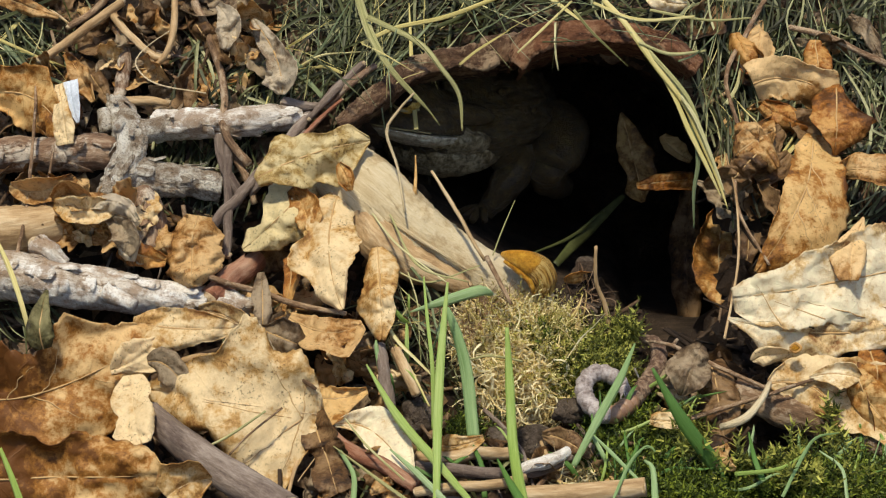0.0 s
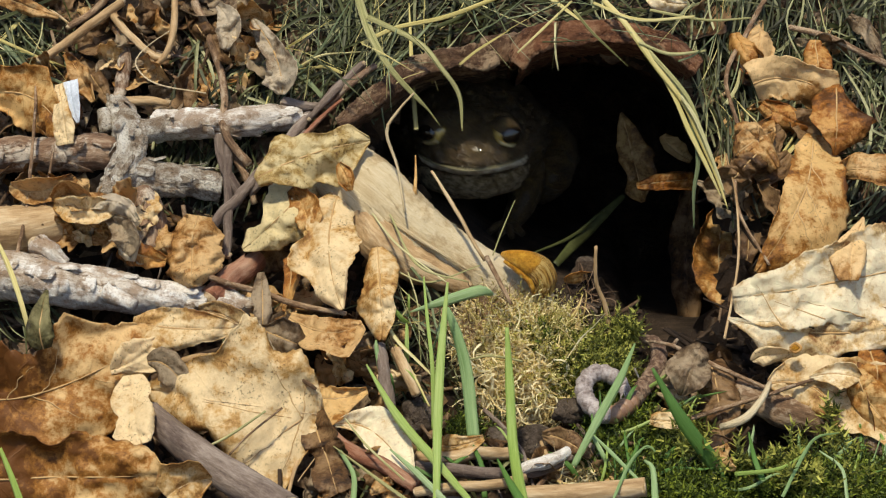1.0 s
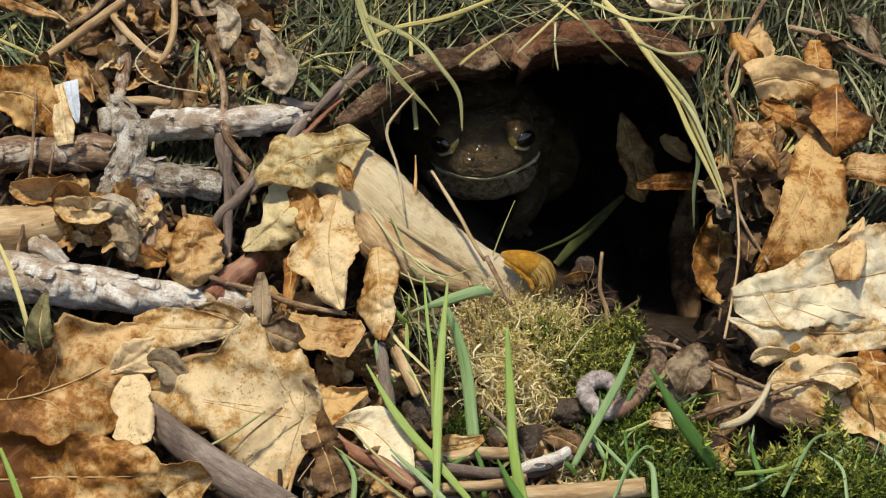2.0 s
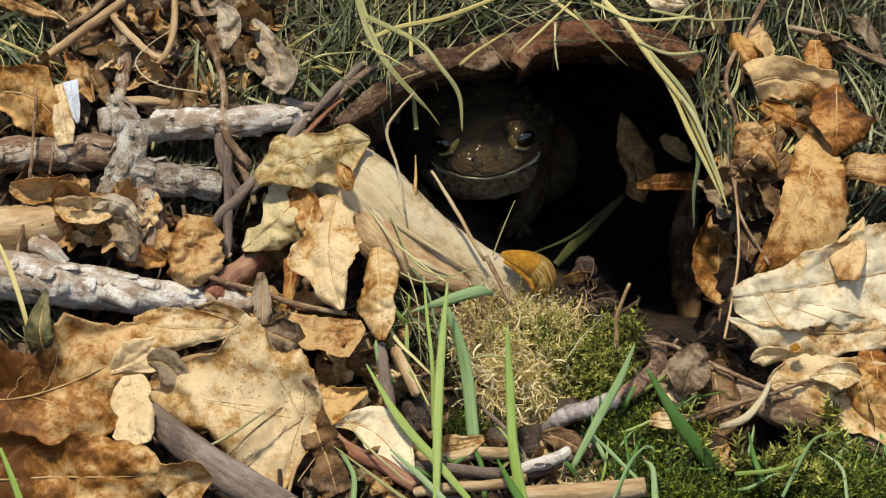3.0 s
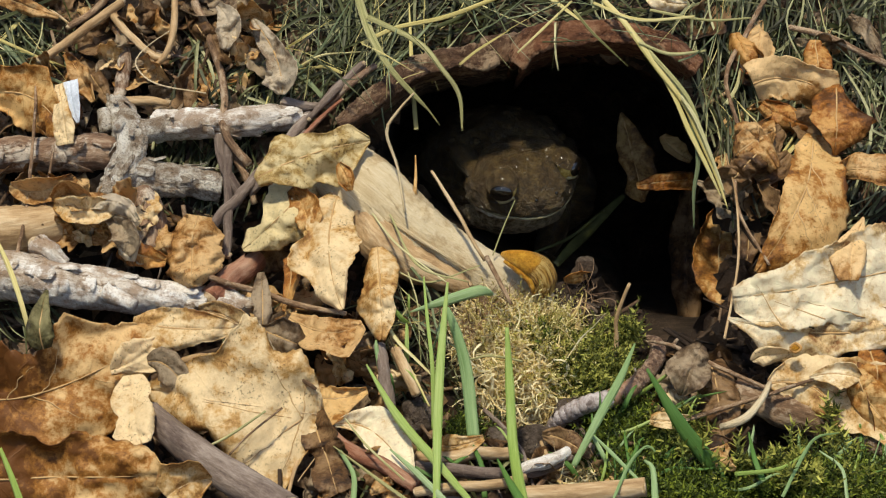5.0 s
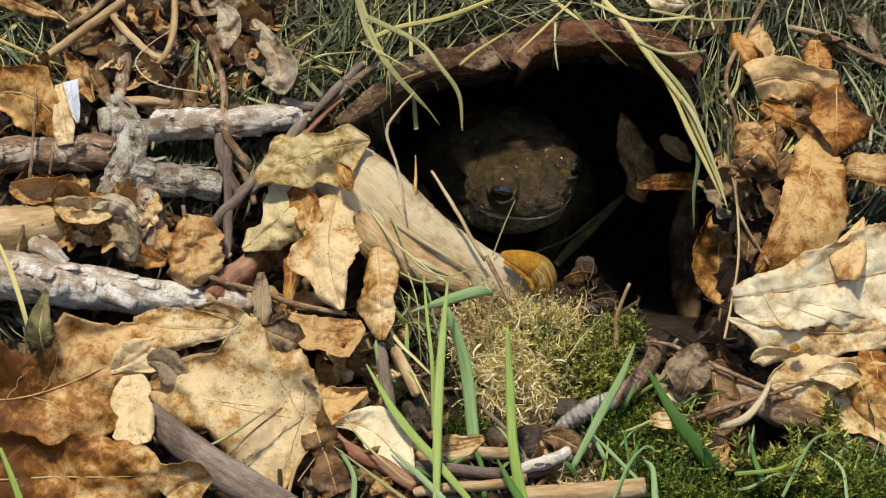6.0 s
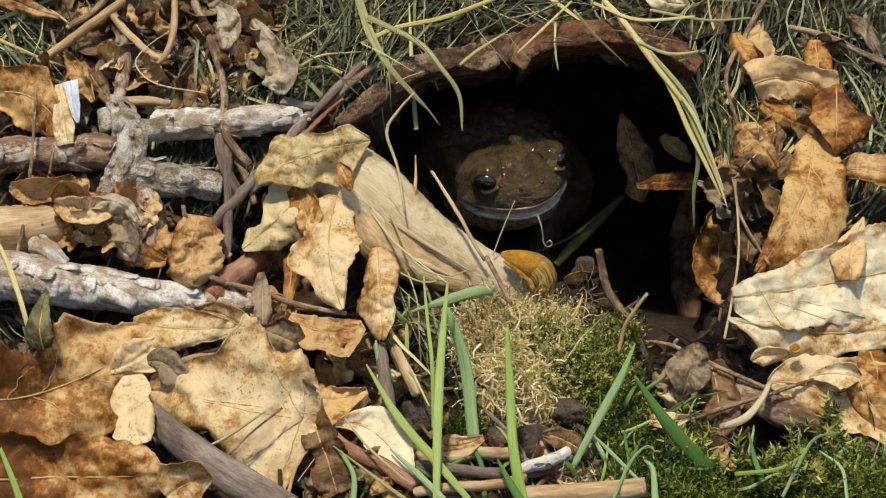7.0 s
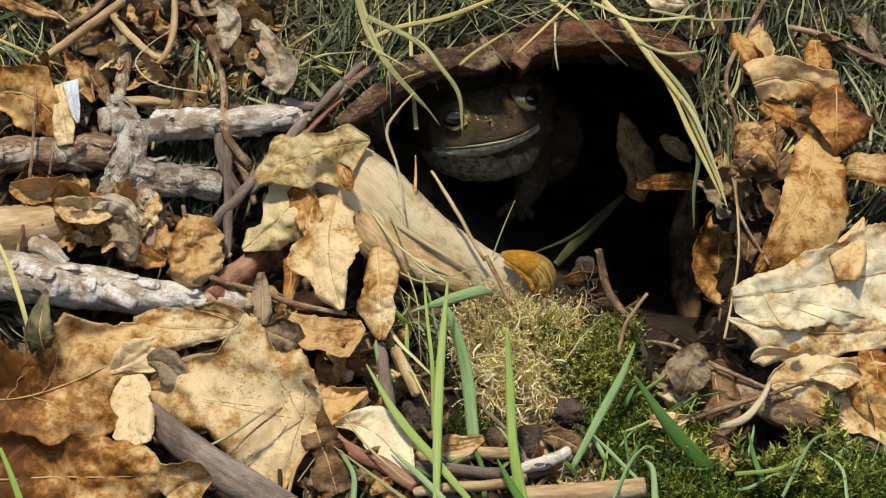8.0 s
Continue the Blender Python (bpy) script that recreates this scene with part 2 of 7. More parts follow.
MOSS_OLIVE = surface("moss_olive", [(0.2, (0.16, 0.13, 0.02)), (0.5, (0.44, 0.37, 0.09)), (0.75, (0.80, 0.70, 0.32))], 70, 500, 0.7, 0.3, 0.0004, island=0.6, see=0.25)
MOSS_DRY = surface("moss_dry", [(0.15, (0.32, 0.21, 0.06)), (0.42, (0.74, 0.57, 0.25)), (0.7, (0.92, 0.82, 0.52))], 70, 500, 0.7, 0.3, 0.0004, island=0.55, see=0.2)
TWIG_FIBRE = surface("root_fibre", [(0.3, (0.10, 0.055, 0.03)), (0.6, (0.3, 0.19, 0.11))], 90, 700, 0.7, 0.3, 0.0005, island=0.4)
LITTER = surface("litter_bits", [(0.2, (0.014, 0.008, 0.005)), (0.5, (0.055, 0.032, 0.017)), (0.72, (0.15, 0.09, 0.05)), (0.92, (0.40, 0.29, 0.18))], 150, 700, 0.75, 0.9, 0.0012, island=0.7)
SLUG_BODY = surface("slug_body", [(0.36, (0.34, 0.13, 0.008)), (0.5, (0.60, 0.28, 0.018)), (0.64, (0.74, 0.42, 0.05))], 260, 1500, 0.38, 0.9, 0.002, spec=0.5)
SLUG_RIDGE = surface("slug_ridges", [(0.42, (0.16, 0.06, 0.006)), (0.48, (0.50, 0.25, 0.03)), (0.56, (0.78, 0.54, 0.18))], 1300, 2200, 0.3, 1.0, 0.003, (1, 1, 0.12), spec=0.5, grain=True)
WORM_GREY = surface("worm_grey", [(0.36, (0.12, 0.085, 0.07)), (0.46, (0.29, 0.235, 0.215)), (0.58, (0.48, 0.42, 0.40))], 420, 1300, 0.32, 0.6, 0.001, spec=0.6)
WORM_SADDLE = surface("worm_saddle", [(0.36, (0.16, 0.08, 0.045)), (0.64, (0.36, 0.22, 0.13))], 260, 900, 0.35, 0.2, 0.0003, spec=0.6)
WORM_BROWN = surface("worm_brown", [(0.38, (0.06, 0.03, 0.018)), (0.48, (0.18, 0.10, 0.06)), (0.60, (0.42, 0.29, 0.19))], 620, 1700, 0.45, 0.9, 0.0014, spec=0.6)
TOAD_SKIN = surface("toad_skin", [(0.36, (0.020, 0.012, 0.004)), (0.47, (0.062, 0.037, 0.011)), (0.56, (0.106, 0.069, 0.023)), (0.67, (0.21, 0.142, 0.05))], 330, 1300, 0.3, 1.0, 0.0016, weight=0.5, spec=0.55)
TOAD_PALE = surface("toad_throat", [(0.38, (0.09, 0.055, 0.02)), (0.47, (0.32, 0.235, 0.115)), (0.57, (0.66, 0.54, 0.33))], 520, 1500, 0.4, 1.0, 0.003, spec=0.45)
# Pale chin skin, with missing sunlight painted in as extra brightness.
TOAD_CHIN_LIT = surface("toad_chin_lit", [(0.36, (0.22, 0.16, 0.08)), (0.45, (0.58, 0.49, 0.33)), (0.55, (0.86, 0.79, 0.62))], 420, 1300, 0.35, 0.8, 0.002, spec=0.5)
TOAD_LIP = surface("toad_lip", [(0.3, (0.22, 0.175, 0.08)), (0.7, (0.42, 0.36, 0.18))], 200, 900, 0.4, 0.3, 0.0004, spec=0.5)
TONGUE = surface("tongue", [(0.3, (0.62, 0.27, 0.22)), (0.7, (0.8, 0.45, 0.37))], 200, 900, 0.2, 0.2, 0.0004, spec=0.6)
IRIS = surface("iris_gold", [(0.38, (0.10, 0.055, 0.01)), (0.5, (0.42, 0.28, 0.06)), (0.66, (0.80, 0.64, 0.25))], 500, 1800, 0.10, 0.2, 0.0002, spec=0.8)
for wet, weight in ((TOAD_SKIN, 0.14), (TOAD_PALE, 0.12), (IRIS, 1.0)):
    skin_bsdf = wet.node_tree.nodes["Principled BSDF"]
    skin_bsdf.inputs["Coat Weight"].default_value, skin_bsdf.inputs["Coat Roughness"].default_value = weight, 0.14
PUPIL = surface("pupil", [(0.3, (0.004, 0.003, 0.002)), (0.7, (0.010, 0.008, 0.006))], 300, 900, 0.05, 0.05, 0.0001, spec=0.8)
PAPER = surface("pale_scrap", [(0.36, (0.36, 0.39, 0.45)), (0.64, (0.66, 0.70, 0.76))], 150, 800, 0.6, 0.6, 0.001)


# ---- the plan of the bank ----
def smooth(e0, e1, x):
    t = np.clip((x - e0) / (e1 - e0), 0, 1)
    return t * t * (3 - 2 * t)


def bank(u, v):
    """How far the litter's face lies out of the middle plane, without the burrow."""
    w = -0.6 * v
    w += 0.35 * math.sin(u * 0.55 + 1.0) * math.cos(v * 0.5) + 0.25 * math.sin(u * 1.3 + v * 0.9)
    if v < -5.5:
        w += 1.2 * (-5.5 - v) ** 1.3 * 0.5
    return w


def at(u, v, w):
    k = 1 - w / REACH
    return FACE + 0.01 * (RIGHT * (u * k) + UP * (v * k) + OUT * w)


def on(u, v, lift):
    return at(u, v, bank(u, v) + lift)


# ---- builders ----
def mesh_data(name, verts, faces, material, uvs=None, flat=False, grain=None):
    me = bpy.data.meshes.new(name)
    me.from_pydata([tuple(v) for v in verts], [], faces)
    me.materials.append(material)
    if not flat:
        me.polygons.foreach_set("use_smooth", [True] * len(me.polygons))
    if grain is not None:
        me.attributes.new("grain", "FLOAT_VECTOR", "POINT").data.foreach_set("vector", np.asarray(grain, dtype=np.float32).ravel())
    if uvs is not None:
        layer = me.uv_layers.new(name="blade")
        idx = np.empty(len(me.loops), dtype=np.int32)
        me.loops.foreach_get("vertex_index", idx)
        layer.data.foreach_set("uv", np.asarray(uvs, dtype=np.float32)[idx].ravel())
    me.update()
    return me


def piece(name, shape, material, parent=None, label="", thick=0.0, uvs=None, base=None, flat=False):
    """One mesh object from (vertices, faces) in world metres, set on its thing or standing alone."""
    verts, faces = shape[0], shape[1]
    grain = shape[2] if len(shape) > 2 else None
    if parent is not None:
        base = Vector(parent["base"])
    elif base is None:
        base = Vector(verts[0])
    ob = new(name, mesh_data(name, [Vector(v) - base for v in verts], faces, material, uvs, flat, grain))
    if parent is not None:
        ob.parent = parent
        ob["base"] = tuple(base)
    else:
        ob.location = base
        ob["base"] = tuple(base)
    if thick:
        s = ob.modifiers.new("thickness", "SOLIDIFY")
        s.thickness, s.offset = thick * 0.01, 0
    if label:
        ob["label"] = label
    return ob


def worded(label, tail):
    return label if len(label.split()) > 3 else label + tail


def thing(name, base, label, category, group=""):
    label = worded(label, " lying in the litter")
    ob = new(name)
    ob.location = base
    ob["base"] = tuple(base)
    ob.empty_display_size = 0.01
    return tagged(ob, label, category, group)


def curve(points, step=0.15):
    """A smooth line through the points, at even steps (cm)."""
    p = [np.array(q, dtype=float) for q in points]
    if len(p) == 2:
        p = [p[0], (p[0] + p[1]) / 2, p[1]]
    ext = [2 * p[0] - p[1]] + p + [2 * p[-1] - p[-2]]
    out, par = [], []
    for i in range(1, len(ext) - 2):
        a, b, c, d = ext[i - 1:i + 3]
        n = max(2, int(np.linalg.norm(c - b) * 100 / step))
        for k in range(n):
            t = k / n
            out.append(0.5 * (2 * b + (c - a) * t + (2 * a - 5 * b + 4 * c - d) * t * t + (3 * b - a - 3 * c + d) * t ** 3))
            par.append((i - 1 + t) / (len(p) - 1))
    out.append(p[-1])
    par.append(1.0)
    return np.array(out), np.array(par)


def spread(values, t):
    v = np.array(values, dtype=float)
    return np.interp(t, np.linspace(0, 1, len(v)), v)


def tube(points, radii, sides=12, rough=0.12, seed=0, step=0.15, flatten=1.0):
    """A limb along a line; radii in cm, with knots, ridges along it and uneven bark."""
    line, par = curve(points, step)
    r = spread(radii, par) * 0.01
    verts, faces, grain = [], [], []
    tang = np.gradient(line, axis=0)
    side = Vector(tang[0]).cross(OUT)
    if side.length < 1e-9:
        side = RIGHT.copy()
    side.normalize()
    for i, (c, tg) in enumerate(zip(line, tang)):
        if rough > 0.1:
            q = Vector((i * step * 0.9, seed * 3.7, 1.0))
            c = c + np.array(noise.noise_vector(q) * 0.55 + noise.noise_vector(q * 2.3) * 0.25) * min(r[i], 0.0022)
        tg = Vector(tg).normalized()
        side = (side - tg * side.dot(tg)).normalized()
        oth = tg.cross(side)
        al = i * step
        for j in range(sides):
            a = 2 * math.pi * j / sides
            ca_, sa_ = math.cos(a), math.sin(a)
            dr = 1.0
            if rough:
                q = Vector((ca_ + seed * 7.1, sa_, al / max(0.25, r[i] * 100) * 0.5))
                dr += rough * 0.8 * noise.noise(q)
                q2 = Vector((ca_ * 3.2 + seed * 3.1, sa_ * 3.2, al * 0.9))
                dr += rough * (0.7 * (0.4 - abs(noise.noise(q2))) + 0.35 * noise.noise(Vector((ca_ * 5, sa_ * 5 + seed, al * 5))) + 0.3 * noise.noise(Vector((ca_ * 9, sa_ * 9 + seed, al * 12))))
            verts.append(Vector(c) + (side * ca_ + oth * (sa_ * flatten)) * (r[i] * dr))
            grain.append((ca_ * r[i] + seed * 0.37, sa_ * r[i], al * 0.01))
    n = len(line)
    for i in range(n - 1):
        for j in range(sides):
            k = (j + 1) % sides
            faces.append((i * sides + j, i * sides + k, (i + 1) * sides + k, (i + 1) * sides + j))
    faces.append(tuple(reversed(range(sides))))
    faces.append(tuple((n - 1) * sides + j for j in range(sides)))
    return verts, faces, grain


def joined(shapes):
    verts, faces = [], []
    for sh in shapes:
        o = len(verts)
        verts += list(sh[0])
        faces += [tuple(i + o for i in q) for q in sh[1]]
    return verts, faces


def strip(points, widths, facing=None, fold=0.25, step=0.3, twist=0.0, across=2):
    """A blade of grass, folded along a keel, full widths in cm."""
    line, par = curve(points, step)
    w = spread(widths, par) * 0.005
    tang = np.gradient(line, axis=0)
    verts, faces, grain = [], [], []
    facing = facing or OUT
    cols = 2 * across + 1
    for i, (c, tg) in enumerate(zip(line, tang)):
        tg = Vector(tg)
        ac = facing.cross(tg)
        if ac.length < 1e-9:
            ac = RIGHT.copy()
        ac.normalize()
        if twist:
            ac = Matrix.Rotation(twist * par[i], 3, tg.normalized()) @ ac
        nn = ac.cross(tg).normalized()
        c = Vector(c)
        for k in range(-across, across + 1):
            x = k / across
            verts.append(c + ac * (w[i] * x) + nn * (w[i] * fold * abs(x) ** 1.3))
            grain.append((x * w[i], 0.013 * twist, i * step * 0.01))
    for i in range(len(line) - 1):
        for k in range(cols - 1):
            a = cols * i + k
            faces.append((a, a + 1, a + cols + 1, a + cols))
    return verts, faces, grain


def bark_flakes(points, radii, seed):
    """Loose chips of bark, lifting from the limb at one end."""
    rnd = random.Random(seed * 17 + 3)
    line, par = curve(points, 0.1)
    r = spread(radii, par) * 0.01
    out = []
    for _ in range(int(len(line) * 0.1 / 0.34)):
        i = rnd.randrange(2, len(line) - 3)
        tg = Vector(line[i + 1] - line[i - 1]).normalized()
        side = tg.cross(OUT).normalized()
        face = side.cross(tg).normalized()
        face = face if face.dot(OUT) > 0 else -face
        a, ln, wd = rnd.gauss(0.2, 0.75), rnd.uniform(0.0018, 0.006), rnd.uniform(0.3, 0.9)
        lift, skew = rnd.uniform(0.0003, 0.0014), rnd.uniform(-0.3, 0.3)
        vs, grain = [], []
        for p in range(6):
            for q in range(5):
                x, y = p / 5 - 0.5, q / 4 - 0.5
                rag = 1 + 0.6 * noise.noise(Vector((x * 4 + seed, y * 4 + i, _)))
                an = a + y * wd * rag * (1 - 0.5 * abs(x)) + x * skew
                rr = r[i] * (1.04 + 0.05 * noise.noise(Vector((x * 5, y * 5, i)))) + lift * max(0.0, x + 0.2) ** 1.5 * 2
                vs.append(Vector(line[i]) + tg * (x * ln * 2 * (1 - 0.3 * abs(y) * rag)) + (face * math.cos(an) + side * math.sin(an)) * rr)
                grain.append((math.cos(an) * rr + seed * 0.37, math.sin(an) * rr, i * 0.001 + x * ln))
        fs = [(p * 5 + q, p * 5 + q + 1, p * 5 + q + 6, p * 5 + q + 5) for p in range(5) for q in range(4)]
        out.append((vs, fs, grain))
    return out


def stick(name, points, radii, material, label, category="twig", group="", seed=0, rough=0.13, ends=True, stubs=()):
    """A twig or branch: bark, its broken ends, and stubs of side shoots."""
    root = thing(name, points[0], label, category, group)
    thick = max(radii)
    piece("bark", tube(points, radii, 44 if thick > 0.3 else 18 if thick > 0.15 else 9, rough, seed, 0.05 if thick > 0.3 else 0.07 if thick > 0.15 else 0.2), material, root)
    if thick > 0.38 and material in (BARK_WHITE, BARK_BROWN, BARK_MOTTLED):
        for flake in bark_flakes(points, radii, seed):
            piece("bark_flake", flake, material, root, thick=0.014)
    if ends:
        for p, q, r in ((points[0], points[1], radii[0]), (points[-1], points[-2], radii[-1])):
            d = (Vector(p) - Vector(q)).normalized() * (0.0006 + r * 0.0006)
            piece("broken_end", tube([Vector(p) - d, Vector(p) + d * 0.6], [r * 0.8, r * 0.6], 10, 0.25, seed + 3, 0.05), END_WOOD, root)
    for a, b, r in stubs:
        piece("stub", tube([a, b], [r, r * 0.7], 9, 0.2, seed + 5), material, root)
    return root


def leaf(name, spine, left, right, material, label, tilt=0.0, cup=0.0, crumple=1.0, seed=0, rib=True, group="fallen leaves", n=60, m=15, ragged=1.5, holes=(), lobes=0.0, count=4.5, freq=1.0, veins=()):
    """A dead leaf: midrib through three places, half widths along both sides (cm), creased like paper, its margin torn and curled."""
    p0, p1, p2 = spine
    ctrl = p1 * 2 - (p0 + p2) * 0.5
    root = thing(name, p0, label, "leaf", group)
    verts, faces, uvs = [], [], []
    ts = np.linspace(0, 1, n)
    lw, rw = spread(left, ts) * 1.06, spread(right, ts) * 1.06
    length = (p2 - p0).length * 100
    crumple /= max(1.0, freq) ** 0.8
    mids = []
    for i, t in enumerate(ts):
        c = p0 * (1 - t) ** 2 + ctrl * (2 * t * (1 - t)) + p2 * t * t
        d = (ctrl - p0) * (1 - t) + (p2 - ctrl) * t
        d = (d - OUT * d.dot(OUT)).normalized()
        ac = OUT.cross(d)
        al = t * length
        half = max(0.3, (lw[i] + rw[i]) * 0.5)
        for j in range(-m, m + 1):
            s = j / m
            hw, key = (lw[i], 2.0) if s > 0 else (rw[i], 5.0)
            rag = 0.24 * noise.noise(Vector((al * 0.8, seed * 3.3, key))) + 0.10 * noise.noise(Vector((al * 2.4, seed * 3.3, key)))
            jag = abs(noise.noise(Vector((al * 0.75, seed * 2.9, key + 3)))) - 0.22
            tear = 0.30 * min(0.0, -jag) + 0.10 * noise.noise(Vector((al * 3.2, seed * 2.3, key))) + 0.07 * noise.noise(Vector((al * 7.5, seed * 3.3, key)))
            edge = 1 + s * s * (ragged * rag + tear)
            if lobes:
                edge -= lobes * s * s * (0.5 + 0.5 * math.cos(2 * math.pi * (t * count + (0.2 if s > 0 else 0.0)))) ** 1.5
            x = s * hw * edge
            q = Vector((x * 0.55 * freq + seed * 5.7, al * 0.55 * freq, seed * 1.3))
            off = tilt * x + cup * x * x / half
            q += Vector((noise.noise(q * 2.1 + Vector((4, 0, 0))), noise.noise(q * 2.1 + Vector((0, 7, 0))), 0)) * 0.25
            cells = noise.voronoi(q * 1.5)[0]
            folds = noise.voronoi(q * 0.7 + Vector((seed, 3, 0)))[0]
            crease = min(0.4, cells[1] - cells[0])
            off += crumple * (0.50 * noise.noise(q * 1.3) + 0.42 * crease + 0.42 * min(0.6, folds[1] - folds[0]) + 0.10 * noise.noise(q * 4.2) + 0.035 * noise.noise(q * 11))
            off += crumple * abs(s) ** 3 * 0.45 * noise.noise(Vector((al * 0.8, seed * 2.1, s * 1.5)))
            curl = noise.noise(Vector((al * 0.35, seed * 1.7 + 3, key)))
            rim = max(0.0, abs(s) - 0.66)
            off += (0.5 + crumple) * 2.0 * curl * min(hw, 1.2) * rim ** 1.4
            x *= 1 - 0.35 * min(1.0, abs(curl)) * rim
            ph = (t * 7 - abs(s) * 1.6 + 0.25 * noise.noise(q * 1.3)) % 1.0
            off += 0.014 * math.exp(-((ph - 0.5) / 0.11) ** 2) * (1 - abs(s) * 0.6) - 0.05 * math.exp(-(s / 0.1) ** 2)
            verts.append(c + (ac * x + OUT * off) * 0.01)
            uvs.append((t, s))
        mids.append(verts[-m - 1] + OUT * 0.0001)
    cols = 2 * m + 1
    for i in range(n - 1):
        for j in range(cols - 1):
            t, s = ts[i], (j - m) / m
            if any(((t - a) / ra) ** 2 + ((s - b) / rb) ** 2 < 1 + 0.6 * noise.noise(Vector((t * 60, s * 9, seed))) for a, b, ra, rb in holes):
                continue
            faces.append((i * cols + j, i * cols + j + 1, (i + 1) * cols + j + 1, (i + 1) * cols + j))
    piece("blade", (verts, faces), material, root, thick=0.02, uvs=uvs)
    pts = [mids[k] for k in np.linspace(0, n - 1, 12).astype(int)]
    piece("midrib", tube(pts, [0.032, 0.026, 0.006] if rib else [0.013, 0.011, 0.004], 6, 0.1, seed, 0.2), RIB if rib else material, root)
    for t0, s0, t1, s1 in veins:
        pts = []
        for k in range(9):
            f = k / 8
            i = int(round((t0 + (t1 - t0) * f) * (n - 1)))
            j = int(round((s0 + (s1 - s0) * f ** 1.15) * m)) + m
            pts.append(verts[i * cols + j] + OUT * 0.00008)
        piece("vein", tube(pts, [0.024, 0.016, 0.005], 6, 0.1, seed, 0.2), RIB, root)
    return root


def blob(centre, axes, shape=None, nu=28, nv=18):
    """A rounded body: a sphere's points passed through shape(x, y, z) and scaled (cm)."""
    verts, faces = [], []
    for i in range(nv + 1):
        th = math.pi * i / nv
        for j in range(nu):
            ph = 2 * math.pi * j / nu
            x, y, z = math.sin(th) * math.cos(ph), math.sin(th) * math.sin(ph), math.cos(th)
            if shape:
                x, y, z = shape(x, y, z)
            verts.append(Vector((centre[0] + x * axes[0], centre[1] + y * axes[1], centre[2] + z * axes[2])) * 0.01)
    for i in range(nv):
        for j in range(nu):
            k = (j + 1) % nu
            faces.append((i * nu + j, (i + 1) * nu + j, (i + 1) * nu + k, i * nu + k))
    return verts, faces


# ---- ground ----
def burrow(u, v):
    """How deep the burrow goes behind the face here (cm)."""
    a = np.hypot((u - 2.95) / 5.0, (v - 2.4) / 3.75)
    b = np.hypot((u - 6.6) / 2.0, (v + 0.2) / 2.9)
    e = min(a, b)
    lip = -0.55 - 0.35 * (u - 2.0) if u < 5 else -1.6 - 1.2 * float(smooth(5.0, 5.6, u))
    if u < 2:
        lip = 1.2 - 0.85 * (u - 0.0)
    floor = max(0.0, (v - lip + 0.6)) * 4.4 + 0.4
    return float(min(14.0, floor) * smooth(1.04, 0.9, e))


def build_ground():
    us = np.concatenate([[-3000, -900, -300, -110, -50, -30, -22], np.arange(-18, 18.01, 0.16), [22, 30, 50, 110, 300, 900, 3000]])
    vs = np.arange(-9.5, 9.51, 0.16)
    verts = []
    for back in (3000, 800, 250, 90, 45, 25, 12, 5):
        for u in us:
            e = at(max(-60, min(60, u)), vs[0], bank(max(-18, min(18, u)), vs[0]))
            verts.append(Vector((u * 0.01 if abs(u) > 60 else e.x, e.y - back * 0.01, e.z * math.exp(-back / 30) - 0.002)))
    for v in vs:
        for u in us:
            uc = max(-18, min(18, u))
            w = bank(uc, v) - 1.2
            w += 0.5 * noise.noise(Vector((uc * 0.9, v * 0.9, 0))) + 0.12 * noise.noise(Vector((uc * 3, v * 3, 4)))
            w -= burrow(u, v) if abs(u) < 18 else 0
            p = at(uc, v, w)
            if abs(u) > 18:
                p.x = u * 0.01
            verts.append(p)
    for back in (4, 10, 25, 60, 150, 500, 1500, 3000):
        for u in us:
            e = at(max(-18, min(18, u)), vs[-1], bank(max(-18, min(18, u)), vs[-1]))
            verts.append(Vector((u * 0.01 if abs(u) > 18 else e.x, e.y + back * 0.01, e.z + 0.06 * (1 - math.exp(-back / 15)))))
    nu = len(us)
    nr = len(verts) // nu
    faces = [(i * nu + j, i * nu + j + 1, (i + 1) * nu + j + 1, (i + 1) * nu + j) for i in range(nr - 1) for j in range(nu - 1)]
    ob = piece("ground", (verts, faces), SOIL, base=Vector((0, 0, 0)))
    return tagged(ob, "dark damp soil bank with a burrow dug into it", "ground", kind="structure")


build_ground()


